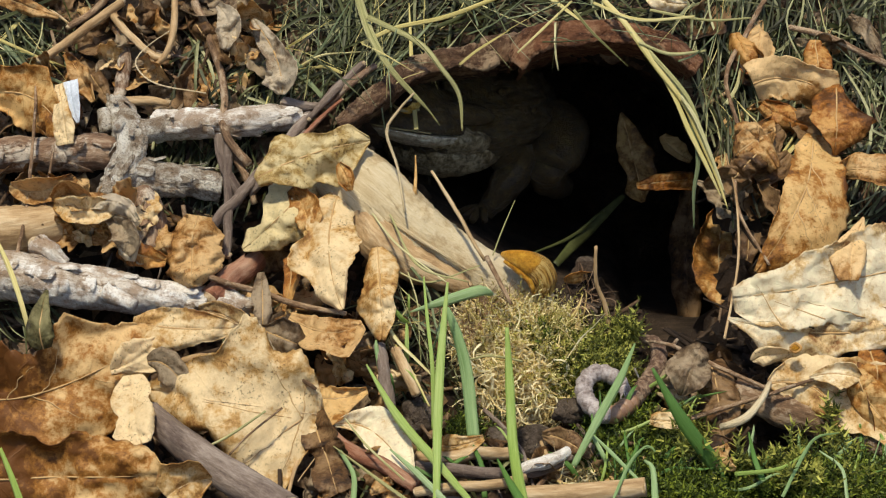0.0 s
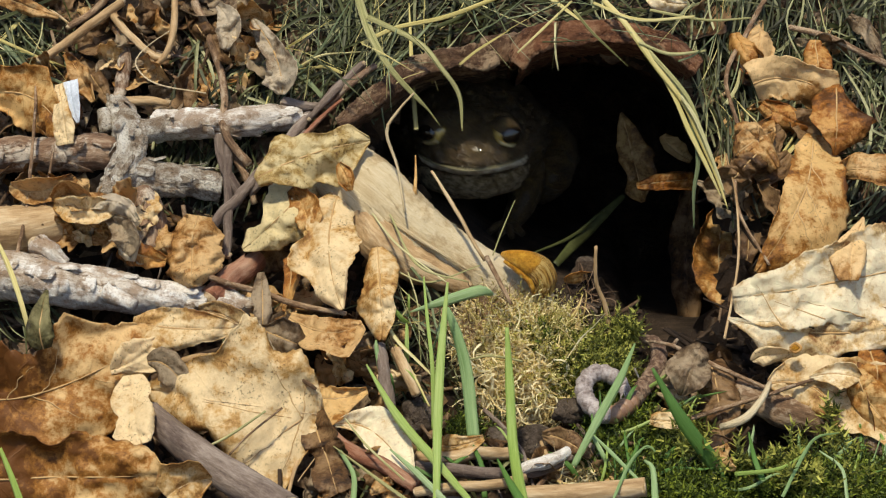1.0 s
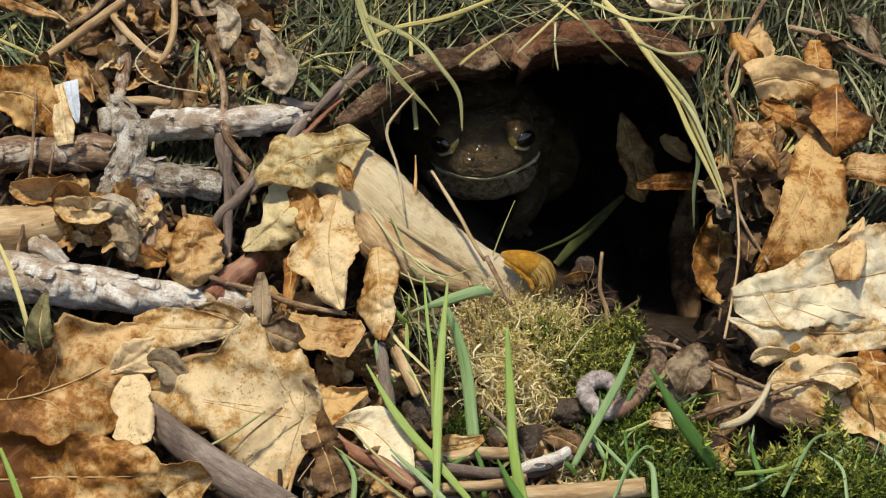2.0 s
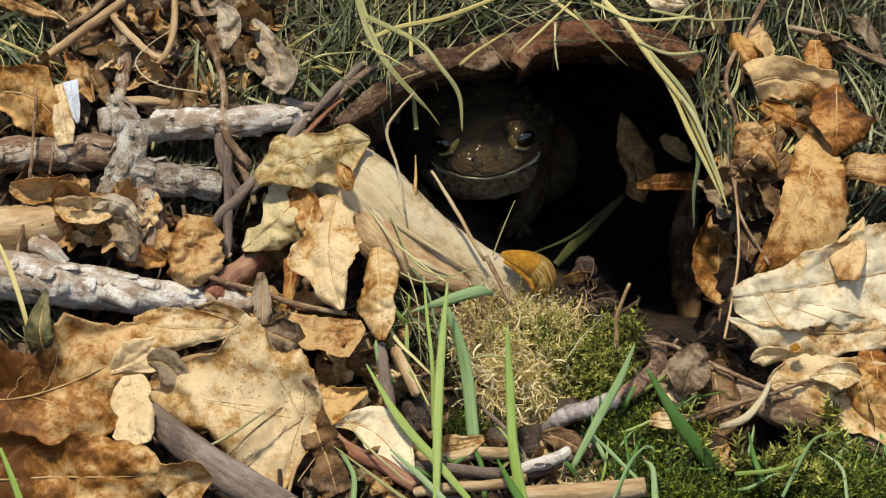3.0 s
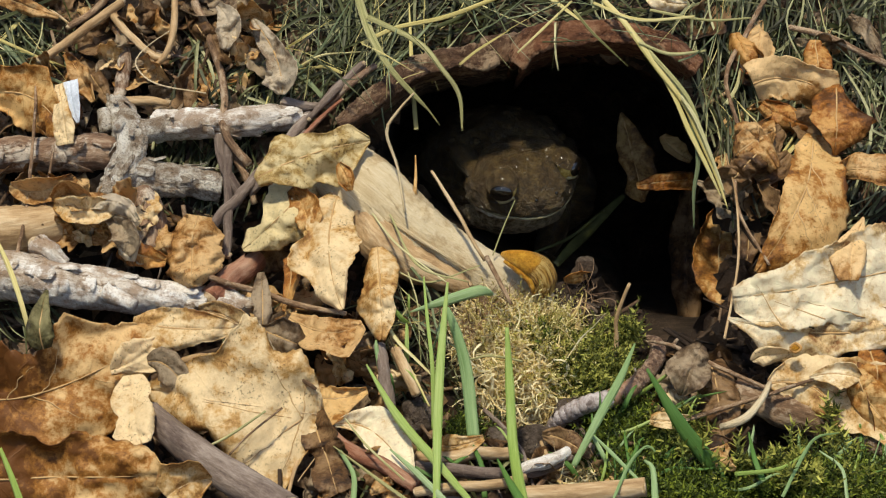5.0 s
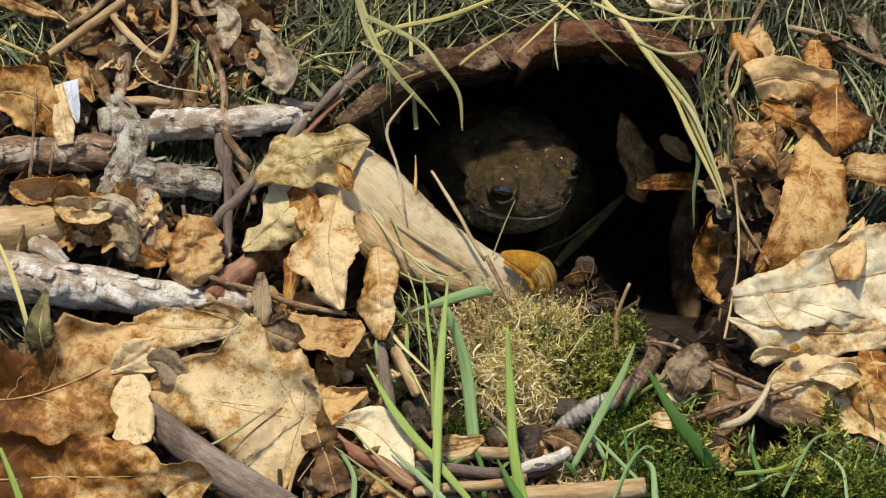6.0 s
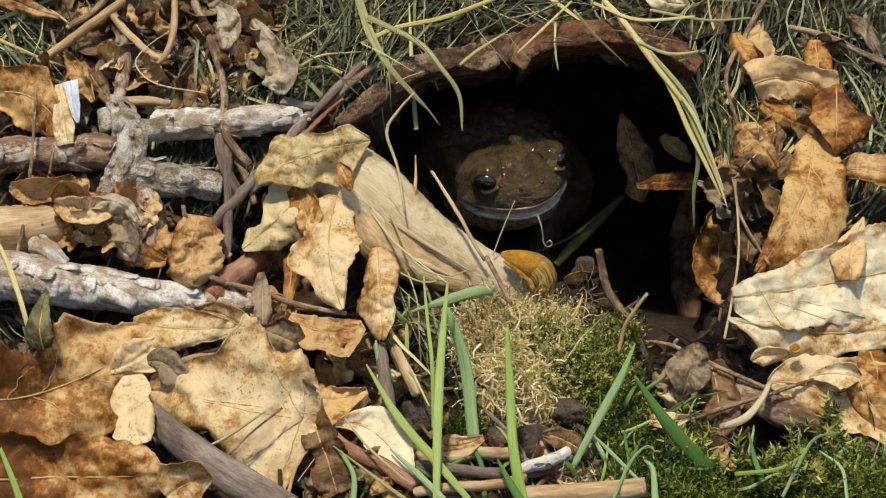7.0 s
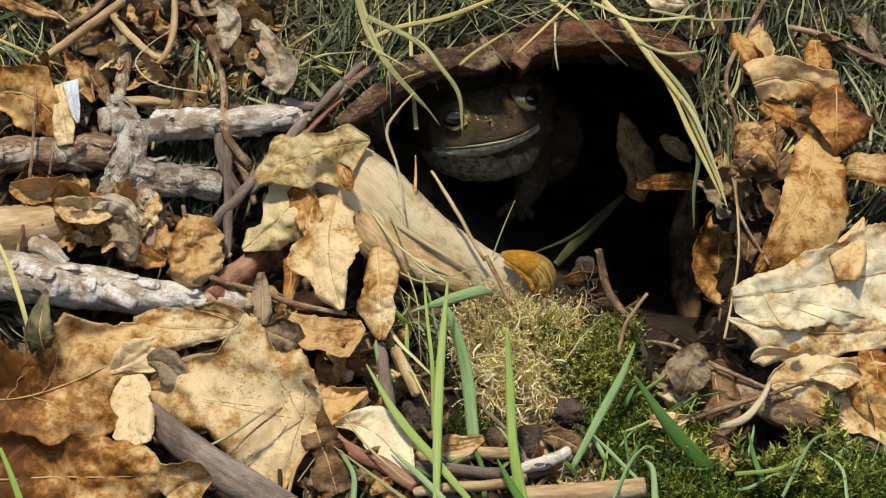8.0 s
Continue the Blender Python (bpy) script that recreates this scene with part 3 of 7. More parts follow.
def bark_slab(name, line, out, inner, label, seed, material=BARK_SLAB):
    """A curved piece of bark over the burrow: an arch line swept back into the bank, broken edge to the front."""
    pts, par = curve(line, 0.05)
    th = spread(out, par) * 0.01
    back = [0, 0.1, 0.3, 0.6, 1.2, 2.2, 3.5, 5.0, 7.0, 9.0]
    rings = [(0.0, b) for b in reversed(back[1:])] + [(k / 9, 0.0) for k in range(10)] + [(1.0, b) for b in back[1:]]
    verts, faces, grain = [], [], []
    tang = np.gradient(pts, axis=0)
    n = len(pts)
    for h, bk in rings:
        for i in range(n):
            nrm = OUT.cross(Vector(tang[i])).normalized()
            q = Vector((i * 0.05 * 1.4, bk * 1.2 + h * 2.0, seed))
            rag = 0.0014 * noise.noise(q * 1.0) + 0.0005 * noise.noise(q * 4) + 0.0004 * noise.noise(q * 10)
            lift = 0.0016 * noise.noise(Vector((i * 0.05, seed, h * 1.5))) + 0.0009 * (0.3 - abs(noise.noise(Vector((i * 0.12, seed + 4, h * 5))))) + 0.0009 * noise.noise(Vector((i * 0.4, h * 9, seed)))
            lift *= max(0, 1 - bk)
            grain.append((bk * 0.01, h * 0.008, i * 0.0005))
            hh = h + 0.10 * noise.noise(Vector((i * 0.10, seed + 7, 0))) * (1 if h == 1 else 0.3)
            verts.append(Vector(pts[i]) + nrm * (th[i] * hh + rag) - OUT * (bk * 0.01 * inner - lift + 0.0025 * h))
    for k in range(len(rings) - 1):
        for i in range(n - 1):
            a = k * n + i
            faces.append((a, a + 1, a + n + 1, a + n))
    ob = piece(name, (verts, faces, grain), material, thick=0.1)
    return tagged(ob, label, "bark")


bark_slab("bark_slab", [at(-3.06, 3.62, 0.5), at(-2.36, 4.05, 0.4), at(-1.43, 4.69, 0.2), at(-0.66, 5.22, 0.1), at(0.27, 5.42, 0), at(1.04, 5.44, 0), at(1.7, 5.58, 0)], (0.3, 0.5, 0.58, 0.6, 0.64, 0.7, 0.62), 0.9, "rough red-brown slab of bark arching over the burrow", 1)
bark_slab("bark_slab", [at(2.35, 5.42, 0.1), at(2.74, 5.83, 0.1), at(3.67, 6.14, 0.1), at(5.2, 6.24, 0), at(6.56, 6, 0), at(7.62, 5.32, -0.2)], (0.34, 0.75, 0.71, 0.58, 0.51, 0.44), 0.9, "broken reddish bark slab roofing the burrow mouth", 2, BARK_RUST)

bark_slab("bark_slab", [at(1.21, 5.59, -0.7), at(2.06, 5.66, -0.7), at(2.91, 5.87, -0.7)], (0.75, 0.78, 0.75), 0.9, "dark inner piece of bark behind the broken gap", 3)

# ---- pale root across the burrow mouth ----
root = thing("root", at(-3.81, 2.91, 0.4), "pale barkless root lying across the burrow mouth", "root")
piece("wood", tube([at(-3.13, 2.4, 0), at(-2.07, 1.51, 0.5), at(-0.75, 0.36, 0.8), at(0.78, -0.49, 1), at(1.97, -1.09, 1), at(3.08, -1.82, 0.9)], (1.02, 1.12, 0.99, 0.75, 0.65, 0.51), 48, 0.09, 4, 0.06, flatten=0.8), ROOT, root)
piece("bark", tube([at(2.65, -1.6, 0.7), at(3.67, -2.06, 0.7), at(5.2, -2.28, 0.3)], (0.51, 0.41, 0.27), 14, 0.25, 9, 0.1), BARK_BROWN, root, "dark crumbling bark at the root's end")
piece("torn_side", tube([at(-3.03, 1.63, 0.5), at(-1.9, 0.49, 1), at(-0.58, -0.49, 1.3), at(0.87, -1.17, 1.4)], (0.51, 0.75, 0.61, 0.27), 30, 0.22, 14, 0.06, flatten=0.8), STRAW_WOOD, root, "fibrous darker underside")
for k, (a, b) in enumerate(((at(-2.28, 2.4, 1.05), at(-0.41, 0.02, 1.55)), (at(-2.7, 1.89, 1), at(-1.43, 0.36, 1.55)), (at(-1.6, 0.87, 1.5), at(0.78, -0.66, 1.75)), (at(-1.09, -0.15, 1.6), at(0.27, -0.87, 1.7)))):
    piece("splinter", tube([a, (a + b) / 2 + OUT * 0.001, b], [0.05, 0.08, 0.03], 6, 0.3, k, 0.2), ROOT, root)

# ---- branches and twigs ----
stick("branch", [on(-8.6, 3.72, 0.9), on(-7.38, 3.79, 1), on(-5.85, 3.84, 0.9), on(-4.32, 4, 0.6)], (0.51, 0.46, 0.44, 0.37), BARK_WHITE, "whitish weathered branch lying in the litter", "branch", seed=1, rough=0.16)
stick("branch", [on(-9.72, 4.35, 0.8), on(-9.45, 3.5, 1.2), on(-9.5, 2.65, 1.2), on(-10.01, 1.8, 0.9)], (0.37, 0.51, 0.53, 0.34), BARK_MOTTLED, "knotty whitish branch fork with flaking bark", "branch", seed=2, rough=0.36, stubs=[(on(-9.33, 3.42, 1.2), on(-8.23, 3.84, 1.3), 0.42), (on(-10.1, 3.5, 1), on(-10.27, 4.18, 1.2), 0.3), (on(-9.67, 2.57, 1.3), on(-10.27, 1.63, 1.2), 0.35), (on(-9.67, 3.84, 1.6), on(-9.84, 3.62, 2.1), 0.2)])
stick("branch", [on(-14.01, 2.7, 0.5), on(-12.31, 2.82, 0.7), on(-10.78, 2.94, 0.9), on(-9.42, 2.82, 0.9)], (0.51, 0.51, 0.54, 0.51), BARK_BROWN, "brown branch with pale flaking bark", "branch", seed=3, rough=0.2)
stick("branch", [on(-9.93, 2.57, 1), on(-8.74, 2.23, 0.9), on(-7.72, 2.06, 0.8), on(-6.73, 1.92, 0.6)], (0.48, 0.51, 0.49, 0.44), BARK_MOTTLED, "grey-white broken branch stub", "branch", seed=4, rough=0.25)
stick("branch", [on(-14.35, -0.66, 1), on(-12.31, -0.92, 1.2), on(-10.27, -1.26, 1.3), on(-8.57, -1.46, 1), on(-7.12, -1.6, 0.8)], (0.71, 0.68, 0.61, 0.49, 0.43), BARK_WHITE, "thick pale bluish-white branch, browning at one end", "branch", seed=5, rough=0.15, stubs=[(on(-10.1, -1.34, 1.8), on(-9.33, -1.68, 2), 0.28)])
stick("twig", [on(-7.07, -1.55, 1), on(-6.36, -0.87, 1.1), on(-5.68, -0.26, 0.9)], (0.41, 0.37, 0.34), BARK_RED, "short reddish twig with peeling bark", seed=6)
stick("twig", [on(-6.7, -1.68, 1), on(-5.75, -1.77, 1)], (0.44, 0.34), BARK_WHITE, "white splintered twig end", seed=7, rough=0.3)
stick("branch", [on(-8.87, -4.91, 2.4), on(-7.72, -5.93, 2.6), on(-6.36, -6.87, 2.6), on(-4.66, -7.89, 2.4)], (0.34, 0.43, 0.46, 0.46), BARK_GREY, "grey-brown bare branch resting over dead leaves", "branch", seed=8, rough=0.08)
stick("branch", [on(-14.35, 0.5, 0.9), on(-12.65, 0.6, 1.1), on(-11.12, 0.95, 0.9)], (0.75, 0.71, 0.58), STRAW_WOOD, "smooth tan branch half buried in litter", "branch", seed=9, rough=0.1)
stick("twig", [on(-7.46, 7.41, 0.6), on(-7, 6.31, 0.8), on(-6.61, 4.95, 0.9), on(-6.56, 3.5, 1.4), on(-5.85, 2.57, 1.2)], (0.14, 0.12, 0.12, 0.12, 0.14), TWIG_BROWN, "bent brown twig crossing a white branch", seed=10)
stick("twig", [on(-6.49, 3.16, 1.2), on(-6.46, 1.55, 1.2), on(-6.49, -0.24, 1.1)], (0.14, 0.14, 0.14), BARK_GREY, "upright grey-brown twig", seed=11)
stick("twig", [on(-9.67, 6.82, 0.4), on(-9.62, 5.63, 0.6), on(-9.72, 4.52, 0.6)], (0.2, 0.24, 0.2), BARK_BROWN, "stubby brown upright twig", seed=12)
stick("twig", [on(-12.14, 5.66, 0.9), on(-10.95, 6.44, 1), on(-9.62, 7.5, 1)], (0.14, 0.14, 0.15), STRAW_WOOD, "slanting tan stalk", seed=13)
stick("twig", [on(-11.29, 6.65, 0.6), on(-10.52, 7.16, 0.6), on(-10.01, 7.75, 0.6)], (0.12, 0.12, 0.12), TWIG_BROWN, "slanting brown stalk", seed=14)
stick("twig", [on(-9.88, 7.02, 0.9), on(-9.33, 6.39, 1), on(-8.65, 5.76, 0.9), on(-8.23, 5.8, 0.8)], (0.14, 0.12, 0.12, 0.09), STRAW_WOOD, "tan bent stalk", seed=15)
stick("twig", [on(-8.06, 7.67, 0.9), on(-8.09, 6.65, 1), on(-8.4, 5.8, 0.9), on(-8.87, 5.37, 0.7)], (0.1, 0.12, 0.1, 0.07), STRAW_WOOD, "tan curved stalk", seed=16)
stick("tendril", [on(-8.23, 6.56, 1.1), on(-8.94, 6.05, 1.2), on(-9.25, 5.54, 1.3), on(-8.65, 4.98, 1.3), on(-7.12, 4.69, 1.1)], (0.015, 0.02, 0.026, 0.026, 0.02), ROOT, "thin pale looping tendril", "stem", seed=17, ends=False)
stick("twig", [on(-6.95, 0.7, 1), on(-5.85, 1.89, 1.1), on(-4.83, 3.04, 1), on(-3.81, 4.27, 0.6)], (0.17, 0.17, 0.19, 0.17), BARK_GREY, "slanting grey twig leaning on the litter", seed=18)
stick("twig", [on(-6.61, 3.33, 0.9), on(-5.93, 2.14, 1), on(-5.68, 1.38, 0.9)], (0.12, 0.12, 0.1), TWIG_BROWN, "thin dark twig", seed=19)
stick("stem", [on(-12.21, 5.46, 1.6), on(-12.34, 3.08, 1.9), on(-12.56, 1.04, 1.9), on(-12.85, -0.32, 1.8)], (0.04, 0.05, 0.06, 0.06), TWIG_BROWN, "thin upright dry brown stem", "stem", seed=20, ends=False)
stick("stem", [on(-11.7, 3.11, 1.8), on(-11.9, 1.89, 1.9), on(-12.05, 0.7, 1.8)], (0.03, 0.04, 0.04), TWIG_BROWN, "thin dry stem", "stem", seed=21, ends=False)
stick("stem", [on(-7.17, -0.8, 1.8), on(-5.85, -1.21, 1.9), on(-4.32, -1.68, 2), on(-2.92, -1.96, 1.9)], (0.09, 0.09, 0.09, 0.07), TWIG_BROWN, "thin dark stem lying over leaves", "stem", seed=22, ends=False)
stick("twig", [on(-1.48, -3.01, 1.2), on(-1.17, -3.64, 1.4), on(-0.83, -4.27, 1.2)], (0.14, 0.15, 0.14), STRAW_WOOD, "short tan stick", seed=23)
stick("twig", [on(-3.38, -5.68, 1.6), on(-2.28, -6.31, 1.7), on(-0.83, -7.09, 1.7)], (0.2, 0.22, 0.2), BARK_RED, "reddish-brown stick in the litter", seed=24)
stick("twig", [on(-0.83, -6.31, 1.3), on(0.61, -6.21, 1.5), on(2.18, -6.1, 1.3)], (0.19, 0.19, 0.17), STRAW_WOOD, "tan dry stick lying flat", seed=25)
stick("twig", [on(-0.83, -6.58, 1.6), on(0.44, -6.66, 1.7), on(1.72, -6.82, 1.6)], (0.17, 0.19, 0.17), BARK_GREY, "brown-grey stick lying flat", seed=26)
stick("twig", [on(2.4, -7.4, 2), on(4.35, -7.33, 2), on(6.09, -7.16, 1.9)], (0.24, 0.27, 0.26), STRAW_WOOD, "pinkish tan bare stick on the ground", seed=27, rough=0.06)
stick("twig", [on(-0.83, -7.33, 1.8), on(1.12, -7.09, 1.8), on(2.48, -6.95, 1.7)], (0.14, 0.15, 0.14), STRAW_WOOD, "pale flat stick", seed=28)
stick("twig", [on(2.18, -6.82, 1.5), on(3.33, -6.48, 1.6), on(4.52, -5.97, 1.4)], (0.15, 0.19, 0.15), BARK_GREY, "grey splintered stick", seed=29, rough=0.25)
stick("twig", [on(8.77, -4.23, 0.8), on(10.47, -4.88, 1), on(11.83, -5.42, 1.2), on(13.87, -6.1, 1.2)], (0.41, 0.48, 0.41, 0.34), TWIG_BROWN, "thick dark brown stick under the leaves", "branch", seed=30)
stick("twig", [on(6.15, -2.77, 1.3), on(6.9, -2.91, 1.5), on(7.92, -3.38, 1.7), on(9.88, -4.27, 1.6)], (0.04, 0.06, 0.07, 0.06), TWIG_BROWN, "thin grey-brown twig leaning on a crumpled leaf", seed=43, stubs=[(on(6.9, -2.91, 1.5), on(7.07, -2.7, 1.6), 0.06)])
stick("rootlet", [on(8.38, -5.37, 2), on(8.98, -5.19, 2.2), on(9.52, -4.68, 2.2), on(9.84, -4.03, 1.9)], (0.1, 0.12, 0.1, 0.07), ROOT, "curved white peeled rootlet", "root", seed=31, ends=False)
stick("twig", [on(10.44, 6.68, 1), on(11.66, 6.34, 1.2), on(12.51, 5.93, 1.2), on(13.7, 5.42, 1)], (0.09, 0.1, 0.1, 0.12), TWIG_BROWN, "brown slanting twig over the hay", seed=32)
stick("stem", [on(9.76, 7.67, 1.1), on(9.03, 6.31, 1.2), on(8.52, 5.29, 1.3), on(8.64, 4.44, 1.3), on(9.11, 3.11, 1.2)], (0.08, 0.08, 0.07, 0.07, 0.05), TWIG_BROWN, "bent brown stem", "stem", seed=33, ends=False)
stick("stem", [on(8.53, 2.82, 1.4), on(8.84, 1.38, 1.7), on(8.86, -0.49, 1.8), on(8.47, -2.7, 1.6)], (0.03, 0.04, 0.04, 0.04), STRAW_WOOD, "long pale stem hanging beside the burrow", "stem", seed=34, ends=False)
stick("stem", [at(-0.34, 2.35, 1.4), at(0.27, 1.38, 1.7), at(0.87, 0.27, 2), at(1.26, -0.36, 2)], (0.04, 0.06, 0.06, 0.05), STRAW_WOOD, "orange-tan broken stem leaning on the root", "stem", seed=35, ends=False)
stick("stem", [at(-0.83, 2.82, 0.6), at(-0.83, 1.63, 1.1)], (0.02, 0.065), OCHRE, "short ochre stem behind the root", "stem", seed=36, ends=False)
stick("stem", [at(-0.88, 4.68, 1), at(-1.38, 4.1, 1.2), at(-1.68, 3.49, 1.3), at(-1.36, 2.4, 1.5), at(-1.16, 1.1, 2)], (0.03, 0.04, 0.05, 0.04, 0.03), ROOT, "pale kinked dry stalk hanging from the arch", "stem", seed=37, ends=False)
stick("stem", [on(1.29, -0.24, 1.9), on(1.72, -1, 2), on(2.06, -1.68, 1.9)], (0.07, 0.07, 0.05), TWIG_BROWN, "thin brown rootlet on the root", "stem", seed=38, ends=False)
stick("stem", [on(-6.44, -6.19, 2.6), on(-5.85, -5.59, 2.8), on(-4.83, -4.78, 2.7)], (0.03, 0.03, 0.03), TWIG_BROWN, "fine dry grass stalk", "stem", seed=39, ends=False)
stick("twig", [on(-8.99, 1.63, 0.6), on(-8.74, 0.78, 0.8), on(-8.87, 0.02, 0.6)], (0.37, 0.43, 0.37), BARK_BROWN, "short dark brown piece of wood", "wood", seed=40)
stick("twig", [on(-12.27, 0.15, 1.6), on(-11.76, -0.15, 1.9), on(-11.32, -0.49, 1.7)], (0.31, 0.27, 0.2), BARK_WHITE, "small white splinter of wood", "wood", seed=41, rough=0.3)
stick("twig", [on(-8.23, -3.52, 2.3), on(-7.29, -3.28, 2.5), on(-6.44, -3.38, 2.4)], (0.12, 0.12, 0.09), STRAW_WOOD, "curled tan leaf stalk", "stem", seed=42, ends=False)

stick("twig", [on(-4.06, 3.89, 1.2), on(-3.21, 4.78, 1.4), on(-2.41, 5.59, 1.2)], (0.1, 0.14, 0.11), BARK_GREY, "rough grey twig slanting against the bark", "twig", seed=50, rough=0.3)
stick("twig", [on(-4.49, 3.04, 1.3), on(-3.81, 3.84, 1.4), on(-3.03, 4.5, 1.2)], (0.07, 0.08, 0.05), BARK_RED, "reddish split twig behind the lichen leaf", "twig", seed=51, rough=0.2)
stick("twig", [on(-3.55, 4.27, 1.1), on(-2.79, 4.95, 1.3), on(-2.04, 5.49, 1.1)], (0.1, 0.12, 0.09), BARK_BROWN, "crusty brown twig beside the arch", "twig", seed=52, rough=0.3)
stick("twig", [on(-6.19, 1.63, 1), on(-6.61, 2.57, 1.1), on(-6.73, 3.42, 1)], (0.15, 0.17, 0.15), BARK_GREY, "grey-brown twig crossing behind the upright one", "twig", seed=53, rough=0.2)
stick("twig", [on(-5.85, 1.72, 1), on(-5.17, 2.4, 1.1), on(-4.15, 3.5, 1)], (0.14, 0.15, 0.12), BARK_GREY, "thin grey twig leaning on the branch", "twig", seed=54, rough=0.2)
stick("twig", [on(-9.84, 4.44, 0.9), on(-8.91, 4.47, 1), on(-8.23, 4.4, 0.8)], (0.14, 0.15, 0.1), STRAW_WOOD, "flat tan wood chip on the litter", "twig", seed=55, rough=0.2)
stick("twig", [on(-4.83, 4.44, 0.9), on(-4.15, 4.27, 1), on(-3.55, 4.33, 0.8)], (0.14, 0.15, 0.1), BARK_GREY, "grey flake of bark on the branch", "twig", seed=56, rough=0.3)
stick("stem", [on(-6.19, -3.18, 2.9), on(-5, -3.38, 3.1), on(-3.81, -4.23, 2.9)], (0.07, 0.09, 0.05), TWIG_BROWN, "brown leaf stalk lying on the maple leaf", "stem", seed=57, ends=False)
stick("stem", [on(-7.46, -6.1, 2.9), on(-6.53, -5.68, 3.2), on(-5.34, -4.88, 3.1)], (0.03, 0.04, 0.03), HAY_GREY, "thin dry grass stalk on the maple leaf", "stem", seed=58, ends=False)
stick("twig", [on(-1.9, -2.87, 1.6), on(-1.73, -3.72, 1.7), on(-1.6, -4.74, 1.5)], (0.17, 0.19, 0.15), BARK_GREY, "pale grey split stalk below the curled leaf", "twig", seed=59, rough=0.25)
stick("twig", [on(-1.43, -3.04, 1.6), on(-1.09, -3.72, 1.7), on(-0.78, -4.4, 1.5)], (0.15, 0.17, 0.15), STRAW_WOOD, "short hollow tan stalk", "twig", seed=60, rough=0.1)
stick("stem", [on(8.77, 2.4, 1.5), on(8.94, 1.04, 1.7), on(9.83, -0.49, 1.9)], (0.05, 0.05, 0.04), TWIG_BROWN, "thin brown stem bent down to the pale leaf", "stem", seed=61, ends=False)
stick("twig", [on(7.07, -5.17, 1.6), on(8.6, -4.74, 1.8), on(11.15, -3.93, 2.2)], (0.07, 0.07, 0.05), TWIG_BROWN, "long thin brown stem under the rootlet", "stem", seed=62, ends=False)
stick("twig", [on(2.31, -6.7, 1.9), on(3.16, -6.41, 2), on(3.74, -6.1, 1.8)], (0.15, 0.19, 0.14), BARK_WHITE, "pale split stick beside the soil clod", "twig", seed=63, rough=0.15)

# ---- fallen leaves ----
leaf("oak_leaf", [on(-14.01, -4.49, 1.7), on(-11.54, -4.15, 2.2), on(-8.14, -2.36, 2.1)], (0.97, 1.22, 1.7, 1.43, 0.97, 1.62, 1.7, 1.14, 0.73, 0.19), (1.62, 1.62, 1.54, 1.46, 1.62, 1.79, 1.7, 1.14, 0.65, 0.16), RUST_FADE, "large rust-brown oak leaf fading to cream", 0.1, 0.1, 0.8, 1, ragged=0.45, veins=[(0.05, 0, 0.75, 0), (0.2, 0, 0.42, 0.7), (0.4, 0, 0.62, 0.75), (0.35, 0, 0.6, -0.7)])
leaf("oak_leaf", [on(-14.01, -6.95, 1.9), on(-10.95, -6.87, 2.4), on(-8.23, -6.82, 2.3)], (1.46, 1.38, 1.17, 1.07, 1.14, 1.01, 0.94, 0.84, 0.16), (1.3, 1.3, 1.3, 1.22, 1.14, 0.97, 0.97, 0.81, 0.23), RUST_FADE, "rust-brown oak leaf with darker blotches", 0.05, -0.1, 0.8, 2, ragged=0.45)
leaf("leaf", [on(-10, -3.64, 2.7), on(-9.33, -3.38, 2.9), on(-8.48, -2.7, 2.6)], (0.13, 0.45, 0.58, 0.49, 0.13), (0.16, 0.19, 0.41, 0.65, 0.23), CREAM, "torn pale scrap of leaf on a rusty one", 0.1, 0.2, 0.6, 64, rib=False, ragged=0.45)
leaf("leaf", [on(-9.38, -3.79, 2.7), on(-9.32, -4.74, 2.9), on(-9.08, -5.87, 2.7)], (0.3, 0.55, 0.5, 0.62, 0.5, 0.3), (0.2, 0.5, 0.58, 0.5, 0.66, 0.12), CREAM, "torn pale leaf fragment", 0.1, 0.2, 0.6, 3, rib=False, ragged=1.0, freq=1.6)
leaf("leaf", [on(-12.0, -3.0, 3.3), on(-12.1, -2.3, 3.7), on(-11.9, -1.24, 3.4)], (0.2, 0.38, 0.36, 0.26, 0.04), (0.2, 0.34, 0.3, 0.2, 0.04), GREENISH, "grey-green leaf tip standing upright", 0.5, 0.2, 0.4, 4, ragged=0.3)
leaf("maple_leaf", [on(-3.71, -5, 2), on(-6.02, -4.66, 2.4), on(-8.87, -4.23, 2)], (0.65, 2.44, 2.68, 2.44, 2.44, 1.62, 0.97, 1.14, 0.81, 0.16), (0.49, 1.22, 1.75, 1.59, 2.11, 2.68, 1.46, 1.14, 0.73, 0.19), CREAM, "large cream-brown maple leaf with spread veins", 0.08, 0.1, 0.7, 5, ragged=0.45, rib=False, veins=[(0.12, 0.05, 0.8, 0.1), (0.12, 0.05, 0.42, -0.85), (0.12, 0.05, 0.14, -0.85), (0.12, 0.05, 0.5, 0.8), (0.12, 0.05, 0.2, 0.85)])
leaf("leaf", [on(-7.34, -1.85, 1.9), on(-6.27, -2.19, 2.2), on(-5.2, -3.18, 1.9)], (0.13, 0.39, 0.42, 0.39, 0.16), (0.13, 0.36, 0.45, 0.39, 0.1), PALE, "pale curled leaf edge", 0.3, 0.3, 0.5, 6, ragged=0.45)
leaf("leaf", [on(-9.32, -2.23, 2.4), on(-7.72, -2.4, 2.7), on(-6.02, -2.36, 2.3)], (0.19, 0.45, 0.55, 0.58, 0.49, 0.32, 0.06), (0.23, 0.58, 0.75, 0.55, 0.39, 0.26, 0.06), CREAM, "cream leaf with brown speckles, folded over", -0.2, 0.2, 0.6, 7, ragged=0.45)
